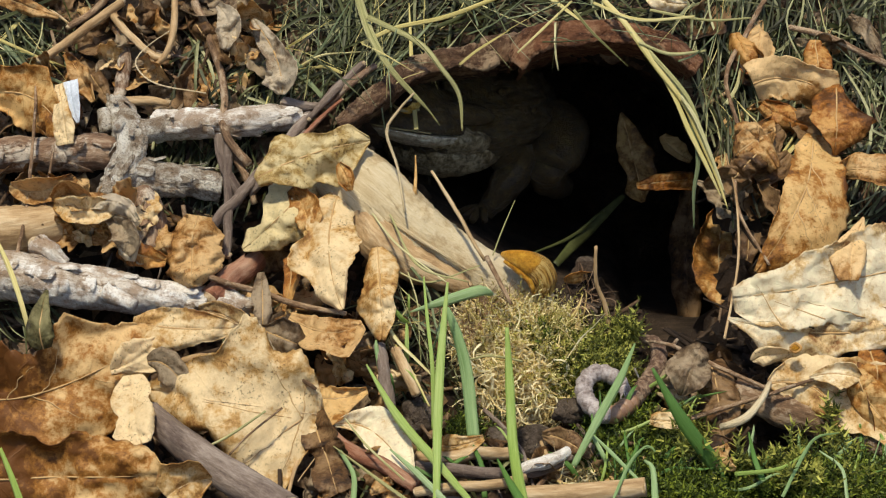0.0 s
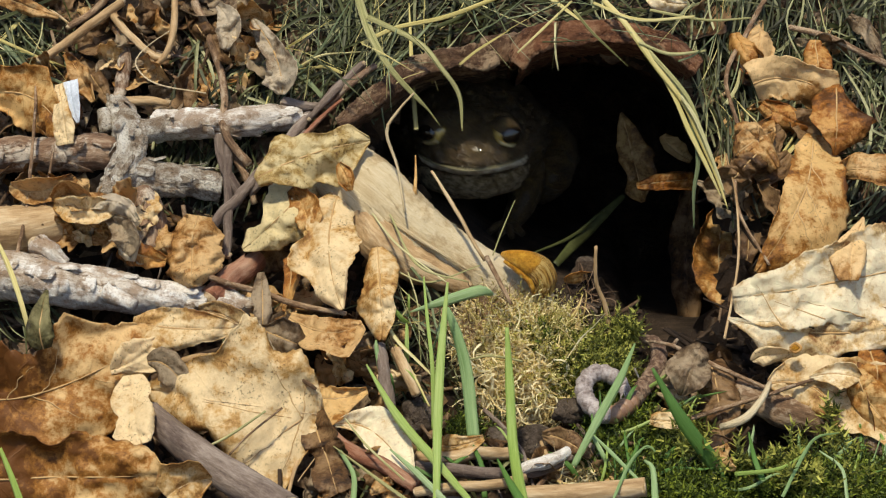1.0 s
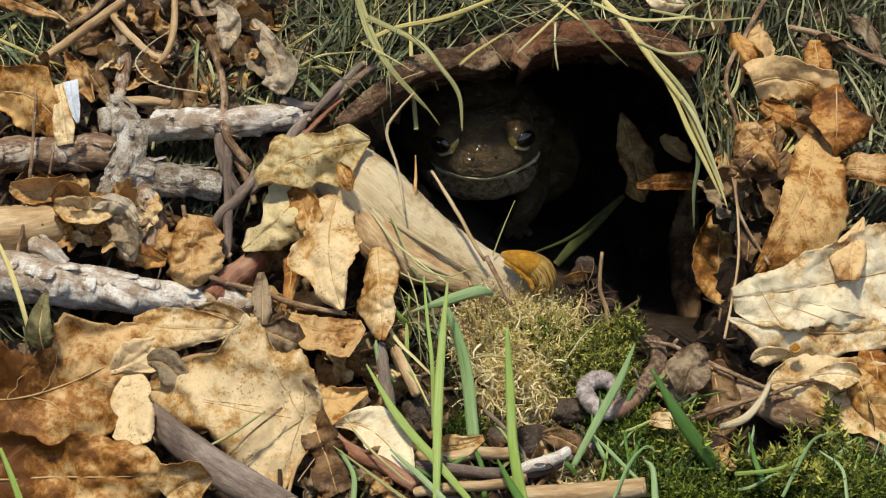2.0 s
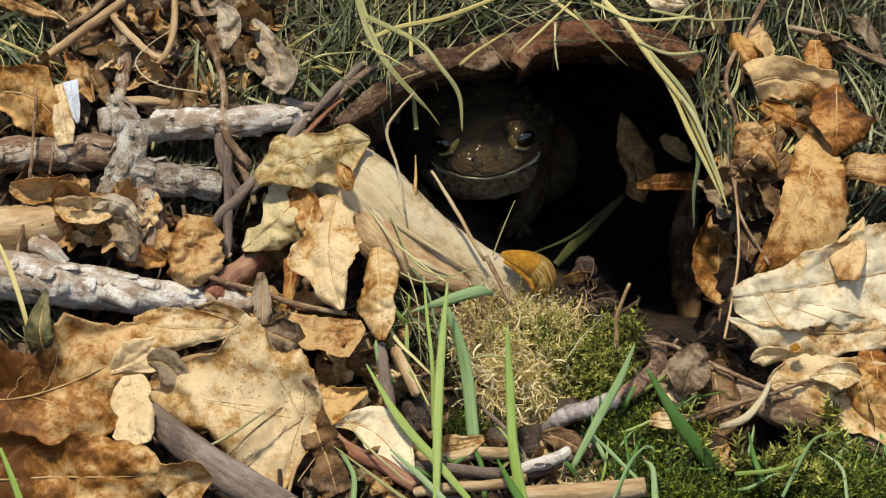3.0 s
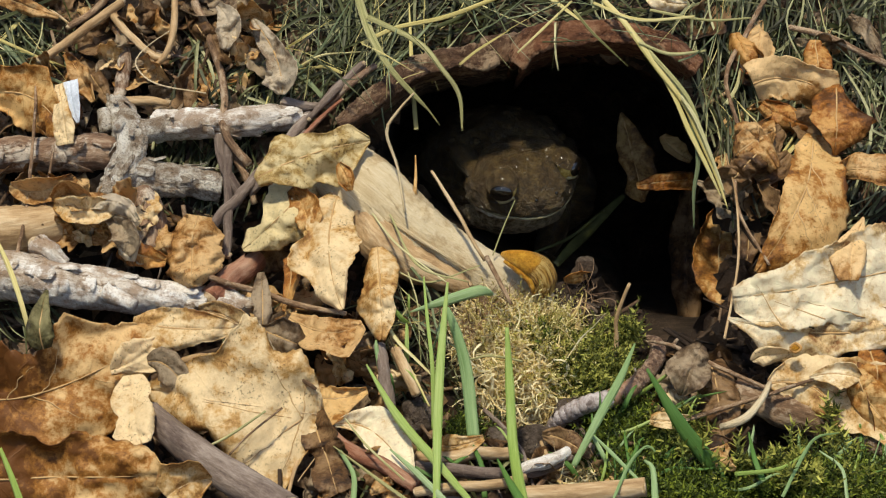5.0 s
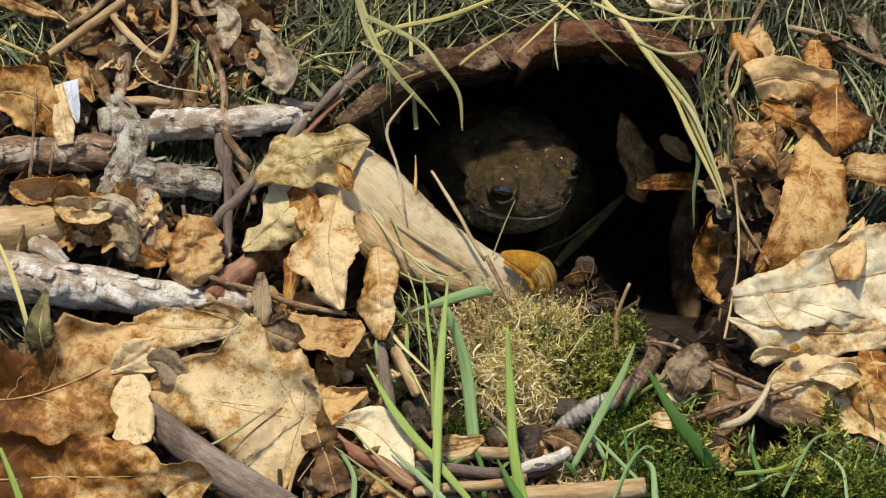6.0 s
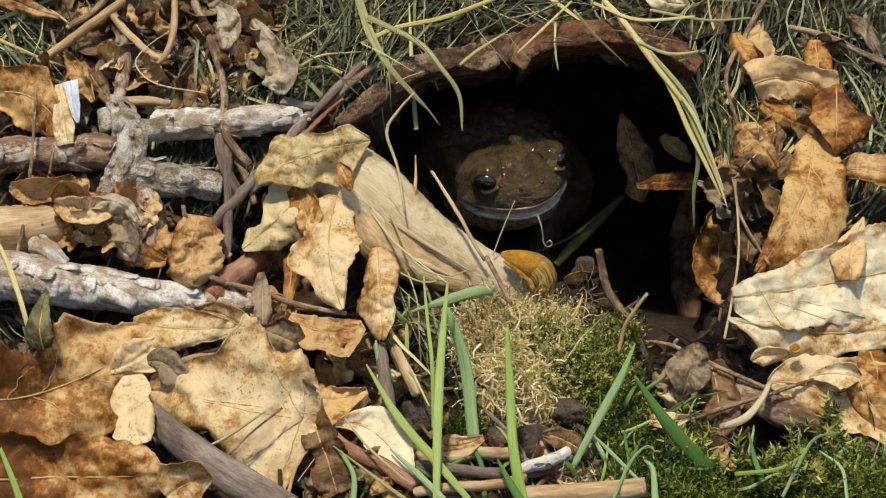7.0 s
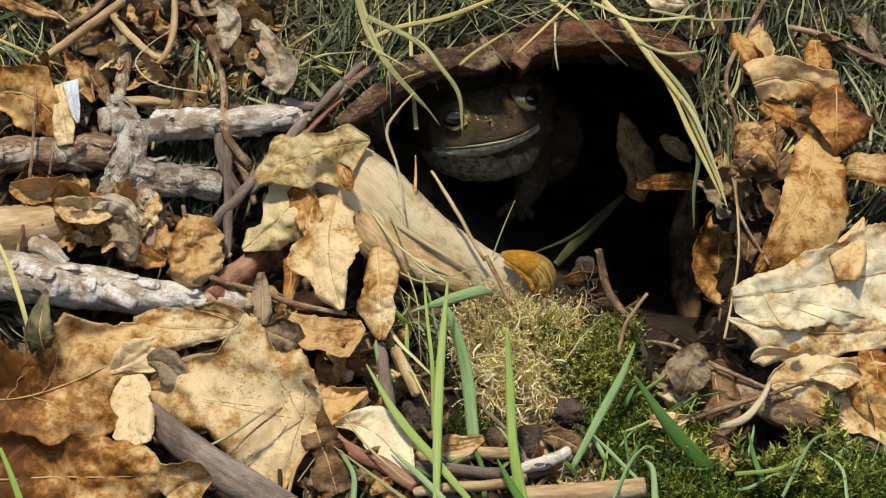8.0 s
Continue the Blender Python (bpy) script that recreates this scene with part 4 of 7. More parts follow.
leaf("leaf", [on(-8.87, -3.38, 2.8), on(-8.26, -3.55, 3), on(-7.72, -4.3, 2.7)], (0.13, 0.49, 0.52, 0.42, 0.1), (0.1, 0.26, 0.49, 0.42, 0.06), GREY, "greyish leaf flap with green algae", 0.3, 0.2, 0.4, 8, ragged=0.45)
leaf("leaf", [on(-8.3, -7.46, 2.4), on(-7.63, -7.04, 2.7), on(-6.94, -6.95, 2.5)], (0.39, 0.78, 0.68, 0.49, 0.06), (0.32, 0.49, 0.58, 0.49, 0.06), CREAM, "cream torn leaf lobe", 0.2, 0.2, 0.6, 9, ragged=0.9, rib=False)
leaf("leaf", [on(-5.64, 2.09, 2.6), on(-4.06, 2.82, 3.2), on(-2.19, 3.25, 2.8)], (0.11, 0.37, 0.78, 0.86, 0.78, 0.56, 0.48, 0.56, 0.11), (0.26, 0.33, 0.67, 0.86, 0.93, 1.08, 1.23, 0.56, 0.06), LICHEN, "yellowish leaf spotted with lichen", -0.2, -0.3, 0.8, 10, ragged=0.9, lobes=0.1, count=4, freq=1.4)
leaf("leaf", [on(-3.81, 2.09, 1.5), on(-4.83, 1.04, 2), on(-6.02, -0.02, 1.6)], (0.18, 0.78, 1.16, 1.08, 0.82, 0.75, 0.41, 0.07), (0.26, 0.63, 0.82, 0.78, 0.6, 0.22, 0.41, 0.07), LICHEN, "pale yellow-brown leaf draped over twigs", 0.2, -0.3, 0.8, 11, ragged=0.9, freq=1.3)
leaf("oak_leaf", [on(-3.13, 1.72, 2.1), on(-3.43, 0.02, 2.6), on(-3.03, -1.82, 2.2)], (0.15, 0.55, 0.65, 0.76, 0.91, 0.84, 0.55, 0.32, 0.06), (0.18, 0.55, 0.65, 0.62, 1.34, 1.13, 0.65, 0.47, 0.07), CREAM, "pale tan speckled oak leaf", 0.12, -0.2, 0.7, 12, ragged=0.9, freq=1.3)
leaf("leaf", [on(-4.66, -0.24, 1.4), on(-4.57, -0.83, 1.6), on(-4.69, -1.6, 1.4)], (0.17, 0.24, 0.24, 0.14), (0.17, 0.24, 0.2, 0.14), RUST, "narrow orange leaf strip", 0.5, 0.0, 0.6, 13)
leaf("leaf", [on(-1.97, 0.05, 1.9), on(-1.87, -1.34, 2.3), on(-1.84, -2.74, 1.9)], (0.15, 0.47, 0.5, 0.47, 0.4, 0.29, 0.11), (0.18, 0.32, 0.47, 0.62, 0.65, 0.47, 0.15), CREAM, "curled narrow pale tan leaf", 0.4, -0.7, 0.7, 14, ragged=1.7, freq=1.8)
leaf("leaf", [on(-4.62, -2.06, 1.6), on(-3.47, -2.5, 1.9), on(-2.41, -2.23, 1.6)], (0.24, 0.41, 0.44, 0.37, 0.1), (0.2, 0.44, 0.48, 0.61, 0.17), TAN, "tan curled leaf", -0.6, 0.4, 1.0, 15, freq=1.8)
leaf("leaf", [on(-7.34, 1, 1.4), on(-7.55, -0.07, 1.8), on(-7.46, -1.14, 1.4)], (0.41, 0.85, 0.99, 0.95, 0.2), (0.34, 0.65, 0.85, 1.02, 0.27), TAN, "orange-tan crumpled leaf", 0.2, -0.5, 1.4, 16, freq=1.8)
leaf("leaf", [on(-9.72, 0.05, 1.2), on(-9.08, -0.19, 1.4), on(-8.31, -0.36, 1.2)], (0.27, 0.41, 0.37, 0.14), (0.24, 0.37, 0.37, 0.14), RUST, "small crumpled rust leaf", -0.3, -0.4, 1.2, 17, freq=1.8)
leaf("leaf", [on(-13.67, 4.61, 1.1), on(-12.31, 4.52, 1.5), on(-11.15, 3.16, 1.2)], (0.65, 0.78, 0.84, 0.97, 0.55, 0.23, 0.1), (0.49, 0.65, 0.97, 1.01, 0.97, 0.58, 0.1), OCHRE, "orange-brown leaf fading to cream", 0.2, -0.2, 0.6, 18, ragged=0.45)
leaf("leaf", [on(-11.56, 4.95, 1.9), on(-11.42, 4.01, 2), on(-11.29, 3.15, 1.7)], (0.16, 0.19, 0.26, 0.26, 0.16), (0.1, 0.23, 0.36, 0.42, 0.36), CREAM, "cream piece of leaf over an orange one", 0.3, -0.4, 0.7, 56, rib=False, freq=1.5, ragged=0.45)
leaf("scrap", [on(-11.22, 5.05, 2), on(-11.15, 4.44, 2.1), on(-10.98, 3.79, 1.9)], (0.26, 0.28, 0.23, 0.05), (0.19, 0.26, 0.16, 0.03), PAPER, "bluish-white flake of bark or shell", 0.3, 0.1, 0.3, 19, rib=False, group="", ragged=0.3)
leaf("leaf", [on(-13.5, 7.67, 1), on(-12.65, 7.36, 1.2), on(-11.54, 6.95, 1)], (0.24, 0.31, 0.2, 0.05), (0.24, 0.31, 0.24, 0.05), TAN, "tan leaf edge", 0.2, 0.2, 0.8, 20)
leaf("leaf", [on(-5.71, 6.9, 1), on(-5.03, 5.8, 1.5), on(-4.83, 4.64, 1.2)], (0.06, 0.2, 0.3, 0.36, 0.62, 0.5, 0.1), (0.06, 0.28, 0.34, 0.3, 0.4, 0.62, 0.16), GREY_PALE, "grey-brown dried curled leaf", 0.4, 0.6, 1.1, 21, ragged=1.2, freq=1.8)
leaf("leaf", [on(-11.88, 1.63, 1.5), on(-10.78, 1.41, 1.8), on(-9.67, 1.17, 1.5)], (0.24, 0.34, 0.31, 0.17), (0.24, 0.34, 0.44, 0.24), TAN, "tan ragged leaf", -0.3, -0.5, 1.3, 22, freq=1.8)
leaf("leaf", [on(-11.12, 1.12, 1.1), on(-10.61, 0.7, 1.3), on(-10.01, 0.15, 1)], (0.17, 0.44, 0.44, 0.17), (0.17, 0.34, 0.34, 0.17), TAN, "brown ragged leaf", 0.3, -0.4, 1.3, 23, freq=1.8)
leaf("leaf", [on(-11.71, 1.46, 2), on(-11.12, 1.63, 2.3), on(-10.35, 1.17, 1.9)], (0.14, 0.37, 0.34, 0.1), (0.14, 0.31, 0.44, 0.14), TAN, "shrivelled tan leaf with torn edges", 0.4, 0.9, 1.6, 57, rib=False, freq=2.2)
leaf("leaf", [on(-10.61, 1.29, 2.1), on(-9.84, 1.41, 2.3), on(-9.16, 0.83, 1.9)], (0.1, 0.24, 0.27, 0.1), (0.14, 0.37, 0.41, 0.1), GREY_PALE, "shrivelled grey-brown leaf shred", -0.5, -0.9, 1.6, 58, rib=False, freq=2.2)
leaf("leaf", [on(-9.93, 0.78, 1.6), on(-9.5, 0.36, 1.9), on(-9.38, -0.36, 1.5)], (0.17, 0.37, 0.34, 0.14), (0.14, 0.31, 0.34, 0.14), GREY_PALE, "crumpled pale grey leaf shred", 0.4, 0.9, 1.6, 59, rib=False, freq=2.4)
leaf("leaf", [on(8.74, 3.5, 1.7), on(9.37, 3.25, 2), on(10, 2.4, 1.6)], (0.17, 0.48, 0.41, 0.14), (0.14, 0.44, 0.51, 0.17), TAN, "crumpled tan leaf behind hanging grass", 0.2, -0.7, 1.7, 60, rib=False, freq=2.2)
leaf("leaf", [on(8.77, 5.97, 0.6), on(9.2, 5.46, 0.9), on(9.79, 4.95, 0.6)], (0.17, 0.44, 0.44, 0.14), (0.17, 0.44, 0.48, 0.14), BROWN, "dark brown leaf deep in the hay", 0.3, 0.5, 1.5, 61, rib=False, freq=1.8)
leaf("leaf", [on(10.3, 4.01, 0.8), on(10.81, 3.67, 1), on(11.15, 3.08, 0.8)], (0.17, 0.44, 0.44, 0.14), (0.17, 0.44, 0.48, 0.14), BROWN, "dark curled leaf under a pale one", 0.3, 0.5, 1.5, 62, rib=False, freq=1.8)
leaf("leaf", [on(-4.57, 1.8, 1.9), on(-4.15, 1.12, 2.1), on(-4.01, 0.36, 1.9)], (0.17, 0.48, 0.44, 0.17), (0.14, 0.41, 0.37, 0.14), OCHRE, "ochre hollow curled leaf", 0.2, 0.3, 1.0, 63, rib=False, freq=1.6)
leaf("leaf", [on(-3.26, -5.29, 1.7), on(-2.11, -5.51, 2.1), on(-0.95, -6.82, 1.8)], (0.06, 0.32, 0.58, 0.71, 0.75, 0.49, 0.13), (0.05, 0.16, 0.23, 0.45, 0.55, 0.39, 0.1), PALE, "pale cream leaf lying flat", -0.2, -0.1, 0.5, 24, ragged=0.45)
leaf("leaf", [on(-0.03, -5.93, 1.6), on(0.53, -5.9, 1.8), on(1.21, -5.63, 1.6)], (0.24, 0.31, 0.2, 0.07), (0.2, 0.34, 0.24, 0.07), CREAM, "small cream leaf fragment", -0.2, -0.3, 0.8, 25)
leaf("leaf", [on(-3.72, -4.4, 1.4), on(-3.13, -4.49, 1.7), on(-2.28, -4.23, 1.4)], (0.24, 0.37, 0.31, 0.1), (0.27, 0.58, 0.34, 0.1), OCHRE, "curled orange-brown leaf", -0.4, 0.6, 1.2, 26, freq=1.8)
leaf("leaf", [on(-3.98, -5, 1.3), on(-3.55, -6.1, 1.6), on(-3.16, -7.38, 1.4)], (0.41, 0.61, 0.54, 0.34), (0.34, 0.44, 0.51, 0.41), BROWN, "shaded brown leaf", 0.2, 0.2, 1.0, 27)
leaf("leaf", [on(-5.41, -2.28, 1.7), on(-5.41, -1.6, 2), on(-5.44, -0.7, 1.8)], (0.17, 0.29, 0.26, 0.09), (0.17, 0.26, 0.24, 0.09), GREY, "grey-green upright leaf", 0.3, 0.2, 0.6, 28)
leaf("oak_leaf", [on(14.21, -0.49, 2), on(11.32, -1.09, 2.6), on(8.7, -1.48, 2.2)], (1.7, 1.54, 1.38, 1.17, 1.04, 1.01, 0.94, 0.39), (1.62, 1.43, 1.33, 1.01, 0.84, 0.68, 0.58, 0.29), PALE, "large pale cream leaf lying over the others", 0.1, 0.1, 0.55, 29, n=80, m=22, freq=1.3, ragged=0.45, veins=[(0.3, 0.8, 0.62, 0.3), (0.5, 0.85, 0.8, 0.1), (0.75, 0.9, 0.85, -0.5)])
leaf("leaf", [on(14.21, -2.28, 1.8), on(11.32, -2.53, 2.2), on(8.57, -2.09, 1.9)], (0.65, 0.52, 0.49, 0.55, 0.84, 0.65, 0.97, 0.75, 0.23, 0.05), (0.81, 0.68, 0.58, 0.58, 0.55, 0.42, 0.23, 0.13, 0.05), PALE, "pale leaf with an insect hole and a rusty spot", 0.15, -0.15, 0.7, 30, ragged=0.45, freq=1.4, holes=[(0.53, -0.55, 0.03, 0.3)])
leaf("leaf", [on(9.76, -4.06, 1.6), on(11.49, -4.23, 1.9), on(13.87, -5.42, 1.6)], (0.13, 0.55, 0.81, 0.91, 1.14, 1.46, 1.46), (0.1, 0.42, 0.68, 0.71, 0.81, 0.81, 0.65), CREAM, "brown-tan leaf under the pale ones", -0.15, 0.15, 0.7, 31, ragged=0.45, freq=1.4, veins=[(0.3, 0, 0.55, 0.7), (0.35, 0, 0.7, -0.7)])
leaf("leaf", [on(11.05, -3.86, 2.2), on(11.87, -3.76, 2.5), on(12.61, -3.93, 2.2)], (0.05, 0.16, 0.32, 0.36, 0.08), (0.05, 0.23, 0.42, 0.29, 0.06), PALE, "curled cream leaf lobe", -0.5, 0.8, 0.5, 32, freq=1.8, ragged=0.45)
leaf("leaf", [on(11.12, 3.45, 1.6), on(10.81, 1.55, 2.2), on(9.42, -0.7, 1.7)], (0.16, 0.79, 1.23, 1.43, 1.59, 1.71, 1.27, 0.23), (0.2, 0.53, 0.56, 0.61, 0.61, 0.53, 0.33, 0.07), OCHRE, "upright ochre leaf with clear side veins", 0.12, -0.3, 0.55, 33, ragged=0.45, veins=[(0.25, 0, 0.5, 0.75), (0.42, 0, 0.66, 0.75), (0.58, 0, 0.8, 0.75)])
leaf("leaf", [on(9.32, 4.95, 1.3), on(10.56, 5.12, 2), on(11.87, 4.4, 1.6)], (0.69, 0.72, 0.65, 0.53, 0.53, 0.69, 0.12), (0.94, 0.56, 0.72, 0.78, 0.61, 0.72, 0.16), TAN_PALE, "ochre leaf curled over, its tip rusty", 0.3, -0.3, 0.6, 34, ragged=0.9)
leaf("leaf", [on(11.8, 4.95, 1.9), on(11.83, 3.84, 2.3), on(11.76, 2.81, 1.8)], (0.09, 0.29, 0.68, 1.76, 1.51, 0.98, 0.48, 0.09), (0.09, 0.46, 0.7, 0.75, 0.6, 0.38, 0.14, 0.07), RUST, "rust-brown leaf tip curling down", 0.2, -0.4, 0.7, 55, freq=1.5, ragged=1.6)
leaf("leaf", [on(9.66, 6.85, 0.8), on(9.49, 6.22, 1.1), on(9.54, 5.37, 0.9)], (0.1, 0.44, 0.58, 0.41), (0.1, 0.37, 0.44, 0.48), TAN, "tan leaf in the hay", 0.3, -0.3, 1.0, 35)
leaf("leaf", [on(11.19, 6.27, 1), on(11.25, 5.63, 1.2), on(11.32, 4.78, 1)], (0.17, 0.41, 0.37, 0.14), (0.17, 0.37, 0.44, 0.2), RUST, "rusty leaf standing on edge", 0.5, -0.4, 0.9, 36)
leaf("leaf", [on(8.7, 2.09, 1.3), on(9.37, 2.82, 1.6), on(10.22, 3.62, 1.3)], (0.2, 0.61, 0.61, 0.2), (0.2, 0.51, 0.68, 0.24), BROWN, "crumpled brown leaf", -0.2, -0.5, 1.5, 37, freq=1.8)
leaf("leaf", [on(11.83, 2.31, 1.3), on(12.68, 2.4, 1.6), on(13.87, 2.23, 1.4)], (0.17, 0.41, 0.48, 0.44), (0.17, 0.37, 0.58, 0.58), TAN, "tan leaf edge", -0.2, -0.3, 0.9, 38)
leaf("leaf", [at(5.37, 4.1, -5.4), at(5.75, 2.65, -5), at(6.02, 1.41, -5.2)], (0.06, 0.36, 0.55, 0.62, 0.55, 0.39, 0.06), (0.06, 0.23, 0.39, 0.45, 0.55, 0.45, 0.06), BROWN_WARM, "dark brown leaf hanging inside the burrow", 0.2, -0.3, 1.1, 39, ragged=2.2, freq=1.8, lobes=0.2, count=3)
leaf("leaf", [at(6.6, 3.42, -4.6), at(6.94, 3.04, -4.4), at(7.45, 2.65, -4.4)], (0.1, 0.29, 0.32, 0.13), (0.1, 0.32, 0.29, 0.1), BROWN_WARM, "small brown leaf inside the burrow", 0.2, -0.2, 0.8, 40, ragged=1.6, freq=1.8)
leaf("leaf", [at(5.81, 1.89, -3.8), at(6.65, 2.02, -3.6), at(7.55, 2.09, -3.6)], (0.1, 0.26, 0.32, 0.29), (0.13, 0.29, 0.29, 0.36), RUST, "rusty leaf in the burrow's shade", -0.2, -0.2, 1.0, 41, ragged=0.8)
leaf("leaf", [on(8.52, 1.41, -2.4), on(8.3, -0.15, -1.7), on(8.47, -1.79, -1.6)], (0.23, 0.71, 0.88, 0.78, 0.52, 0.23, 0.13), (0.19, 0.55, 0.75, 0.88, 0.84, 0.62, 0.13), OCHRE, "brown leaf hanging at the burrow's side", 0.15, 0.1, 0.6, 42, ragged=0.45)
leaf("leaf", [on(9.11, 1.55, -0.6), on(9.2, 0.53, -0.4), on(9.08, -0.66, -0.6)], (0.27, 0.31, 0.31, 0.14), (0.24, 0.37, 0.37, 0.14), BROWN, "dark grey-brown leaf", 0.4, 0.0, 0.9, 43)
# A reddish leaf given dark brown, so part of its shade is colour.
leaf("leaf", [at(7.5, 1.9, -7.4), at(7.3, -0.15, -7), at(7.45, -2.5, -6.4)], (0.2, 0.4, 0.46, 0.5, 0.26), (0.24, 0.42, 0.52, 0.46, 0.2), BROWN, "shaded brown leaf at the burrow wall", 0.4, -0.2, 0.9, 44, rib=False, ragged=0.8)
leaf("leaf", [on(7.75, -2.87, 1.6), on(7.45, -3.55, 1.9), on(7.16, -4.4, 1.5)], (0.14, 0.48, 0.54, 0.4, 0.06), (0.1, 0.34, 0.62, 0.5, 0.1), GREY, "crumpled grey-brown leaf", 0.25, -0.2, 1.4, 45, freq=1.6, ragged=2.2, rib=False)
leaf("leaf", [on(8.01, -3.38, 1), on(8.26, -4.49, 1.3), on(8.35, -5.85, 1)], (0.34, 0.58, 0.51, 0.2), (0.27, 0.44, 0.58, 0.24), BROWN, "brown folded leaf", 0.3, -0.5, 1.2, 46, freq=1.8)
leaf("leaf", [on(7.92, -6.1, 1.4), on(8.43, -5.93, 1.6), on(8.86, -6.1, 1.4)], (0.17, 0.31, 0.2, 0.07), (0.17, 0.31, 0.2, 0.07), BROWN, "small curled brown leaf", 0.1, -0.6, 1.0, 47, freq=1.8)
leaf("leaf", [on(6.02, 7.84, 0.8), on(6.65, 7.46, 1), on(7.33, 7.36, 0.8)], (0.17, 0.34, 0.34, 0.1), (0.14, 0.41, 0.41, 0.1), PALE, "pale leaf tip over the bark", 0.2, -0.2, 0.6, 48)
leaf("leaf", [on(6.22, -5.12, 1.8), on(6.73, -5.17, 2), on(7.41, -5.05, 1.8)], (0.14, 0.27, 0.24, 0.07), (0.1, 0.17, 0.2, 0.07), CREAM, "small pale curled leaf", 0.2, -0.5, 0.9, 49, freq=1.8)
leaf("leaf", [on(2.99, -5.59, 1.4), on(3.67, -5.76, 1.6), on(4.44, -6.27, 1.4)], (0.1, 0.37, 0.34, 0.1), (0.1, 0.27, 0.31, 0.1), BROWN, "reddish-brown leaf fragment", 0.2, 0.1, 0.9, 50)
leaf("leaf", [on(12.85, -3.04, 1.5), on(13.02, -4.06, 1.7), on(13.19, -5.42, 1.5)], (0.34, 0.51, 0.51, 0.34), (0.34, 0.44, 0.41, 0.24), RUST, "rust leaf under pale leaves", 0.2, 0.2, 1.0, 51)
leaf("leaf", [on(-7.72, 7.16, 0.3), on(-7.21, 6.48, 0.5), on(-6.61, 5.63, 0.4)], (0.17, 0.37, 0.37, 0.14), (0.14, 0.34, 0.34, 0.14), BROWN, "brown crumpled leaf", 0.2, -0.5, 1.4, 52, freq=1.8)
leaf("leaf", [on(-10.95, 5.63, 0.4), on(-10.52, 5.12, 0.7), on(-9.93, 4.27, 0.5)], (0.2, 0.34, 0.27, 0.1), (0.17, 0.31, 0.34, 0.14), BROWN, "brown shrivelled leaf", 0.3, -0.5, 1.4, 53, freq=1.8)
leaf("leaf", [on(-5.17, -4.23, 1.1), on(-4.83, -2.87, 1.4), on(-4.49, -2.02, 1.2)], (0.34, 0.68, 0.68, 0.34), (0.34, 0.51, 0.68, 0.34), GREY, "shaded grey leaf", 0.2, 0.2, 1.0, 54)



leaf("leaf", [on(12.65, 0.95, 2.9), on(12.34, 0.02, 3.2), on(12.25, -0.95, 2.9)], (0.02, 0.26, 0.4, 0.42, 0.2), (0.02, 0.2, 0.46, 0.6, 0.3), TAN_PALE, "ochre triangular flap folded up from a pale leaf", 0.3, 0.1, 0.3, 70, ragged=0.5, rib=False)
leaf("leaf", [on(12.38, -3.38, 1.9), on(12.68, -4.4, 2.1), on(13.7, -5.59, 1.8)], (0.16, 0.55, 0.71, 0.65, 0.32), (0.1, 0.29, 0.42, 0.42, 0.23), OCHRE, "orange-brown leaf folded under the pale ones", 0.3, -0.4, 0.7, 71, ragged=0.45)
leaf("leaf", [on(9.32, -3.38, 1.9), on(9.79, -3.18, 2.3), on(10.51, -3.18, 2.1)], (0.06, 0.23, 0.26, 0.19, 0.06), (0.06, 0.29, 0.29, 0.19, 0.06), CREAM, "small curled ear of a cream leaf", 0.2, 0.5, 0.5, 72, ragged=0.45, rib=False)
leaf("leaf", [on(-3.13, 2.57, 3), on(-2.92, 2.19, 3.3), on(-2.79, 1.75, 3)], (0.06, 0.23, 0.23, 0.08), (0.1, 0.23, 0.29, 0.1), OCHRE, "brown curled lower edge of the lichen leaf", 0.3, -0.5, 0.6, 73, ragged=0.45, rib=False)
leaf("leaf", [on(-3.88, -2.53, 1.5), on(-3.38, -2.91, 1.8), on(-2.99, -3.47, 1.5)], (0.1, 0.32, 0.36, 0.1), (0.06, 0.26, 0.29, 0.06), TAN, "folded brown leaf piece in the litter", 0.3, 0.6, 1.0, 74, rib=False)
leaf("leaf", [on(-5.37, -2.45, 1.6), on(-4.74, -2.7, 1.8), on(-4.06, -2.96, 1.5)], (0.13, 0.55, 0.52, 0.16), (0.13, 0.42, 0.42, 0.13), GREY, "grey speckled leaf under the cream one", 0.2, 0.2, 0.8, 75, ragged=0.45)
leaf("leaf", [on(7.84, -4.23, 1.2), on(8.3, -4.83, 1.5), on(8.47, -5.8, 1.3)], (0.16, 0.42, 0.39, 0.1), (0.16, 0.45, 0.42, 0.13), BROWN, "brown hollow curled leaf by the rootlet", 0.3, -0.7, 1.0, 76, rib=False)
leaf("leaf", [on(8.6, -5.93, 1.6), on(8.35, -6.36, 1.8), on(8.77, -6.61, 1.6)], (0.1, 0.26, 0.26, 0.06), (0.1, 0.23, 0.23, 0.06), TAN, "small tan leaf curl in the moss", 0.3, 0.5, 1.0, 77, rib=False)
leaf("leaf", [on(9.54, 4.35, 0.9), on(10.3, 3.93, 1.1), on(11.15, 3.67, 0.9)], (0.17, 0.37, 0.41, 0.27, 0.1), (0.17, 0.34, 0.44, 0.34, 0.1), RUST, "dark rust leaf under a curled pale one", 0.2, -0.4, 0.9, 90, rib=False, ragged=0.9)
leaf("leaf", [on(8.77, 2.82, 1.6), on(9.37, 3.25, 1.9), on(9.93, 3.55, 1.6)], (0.17, 0.48, 0.51, 0.34, 0.1), (0.17, 0.58, 0.68, 0.51, 0.14), TAN, "pale crumpled brown leaf behind hanging stems", 0.2, -0.4, 1.0, 91, ragged=1.2, freq=1.6)
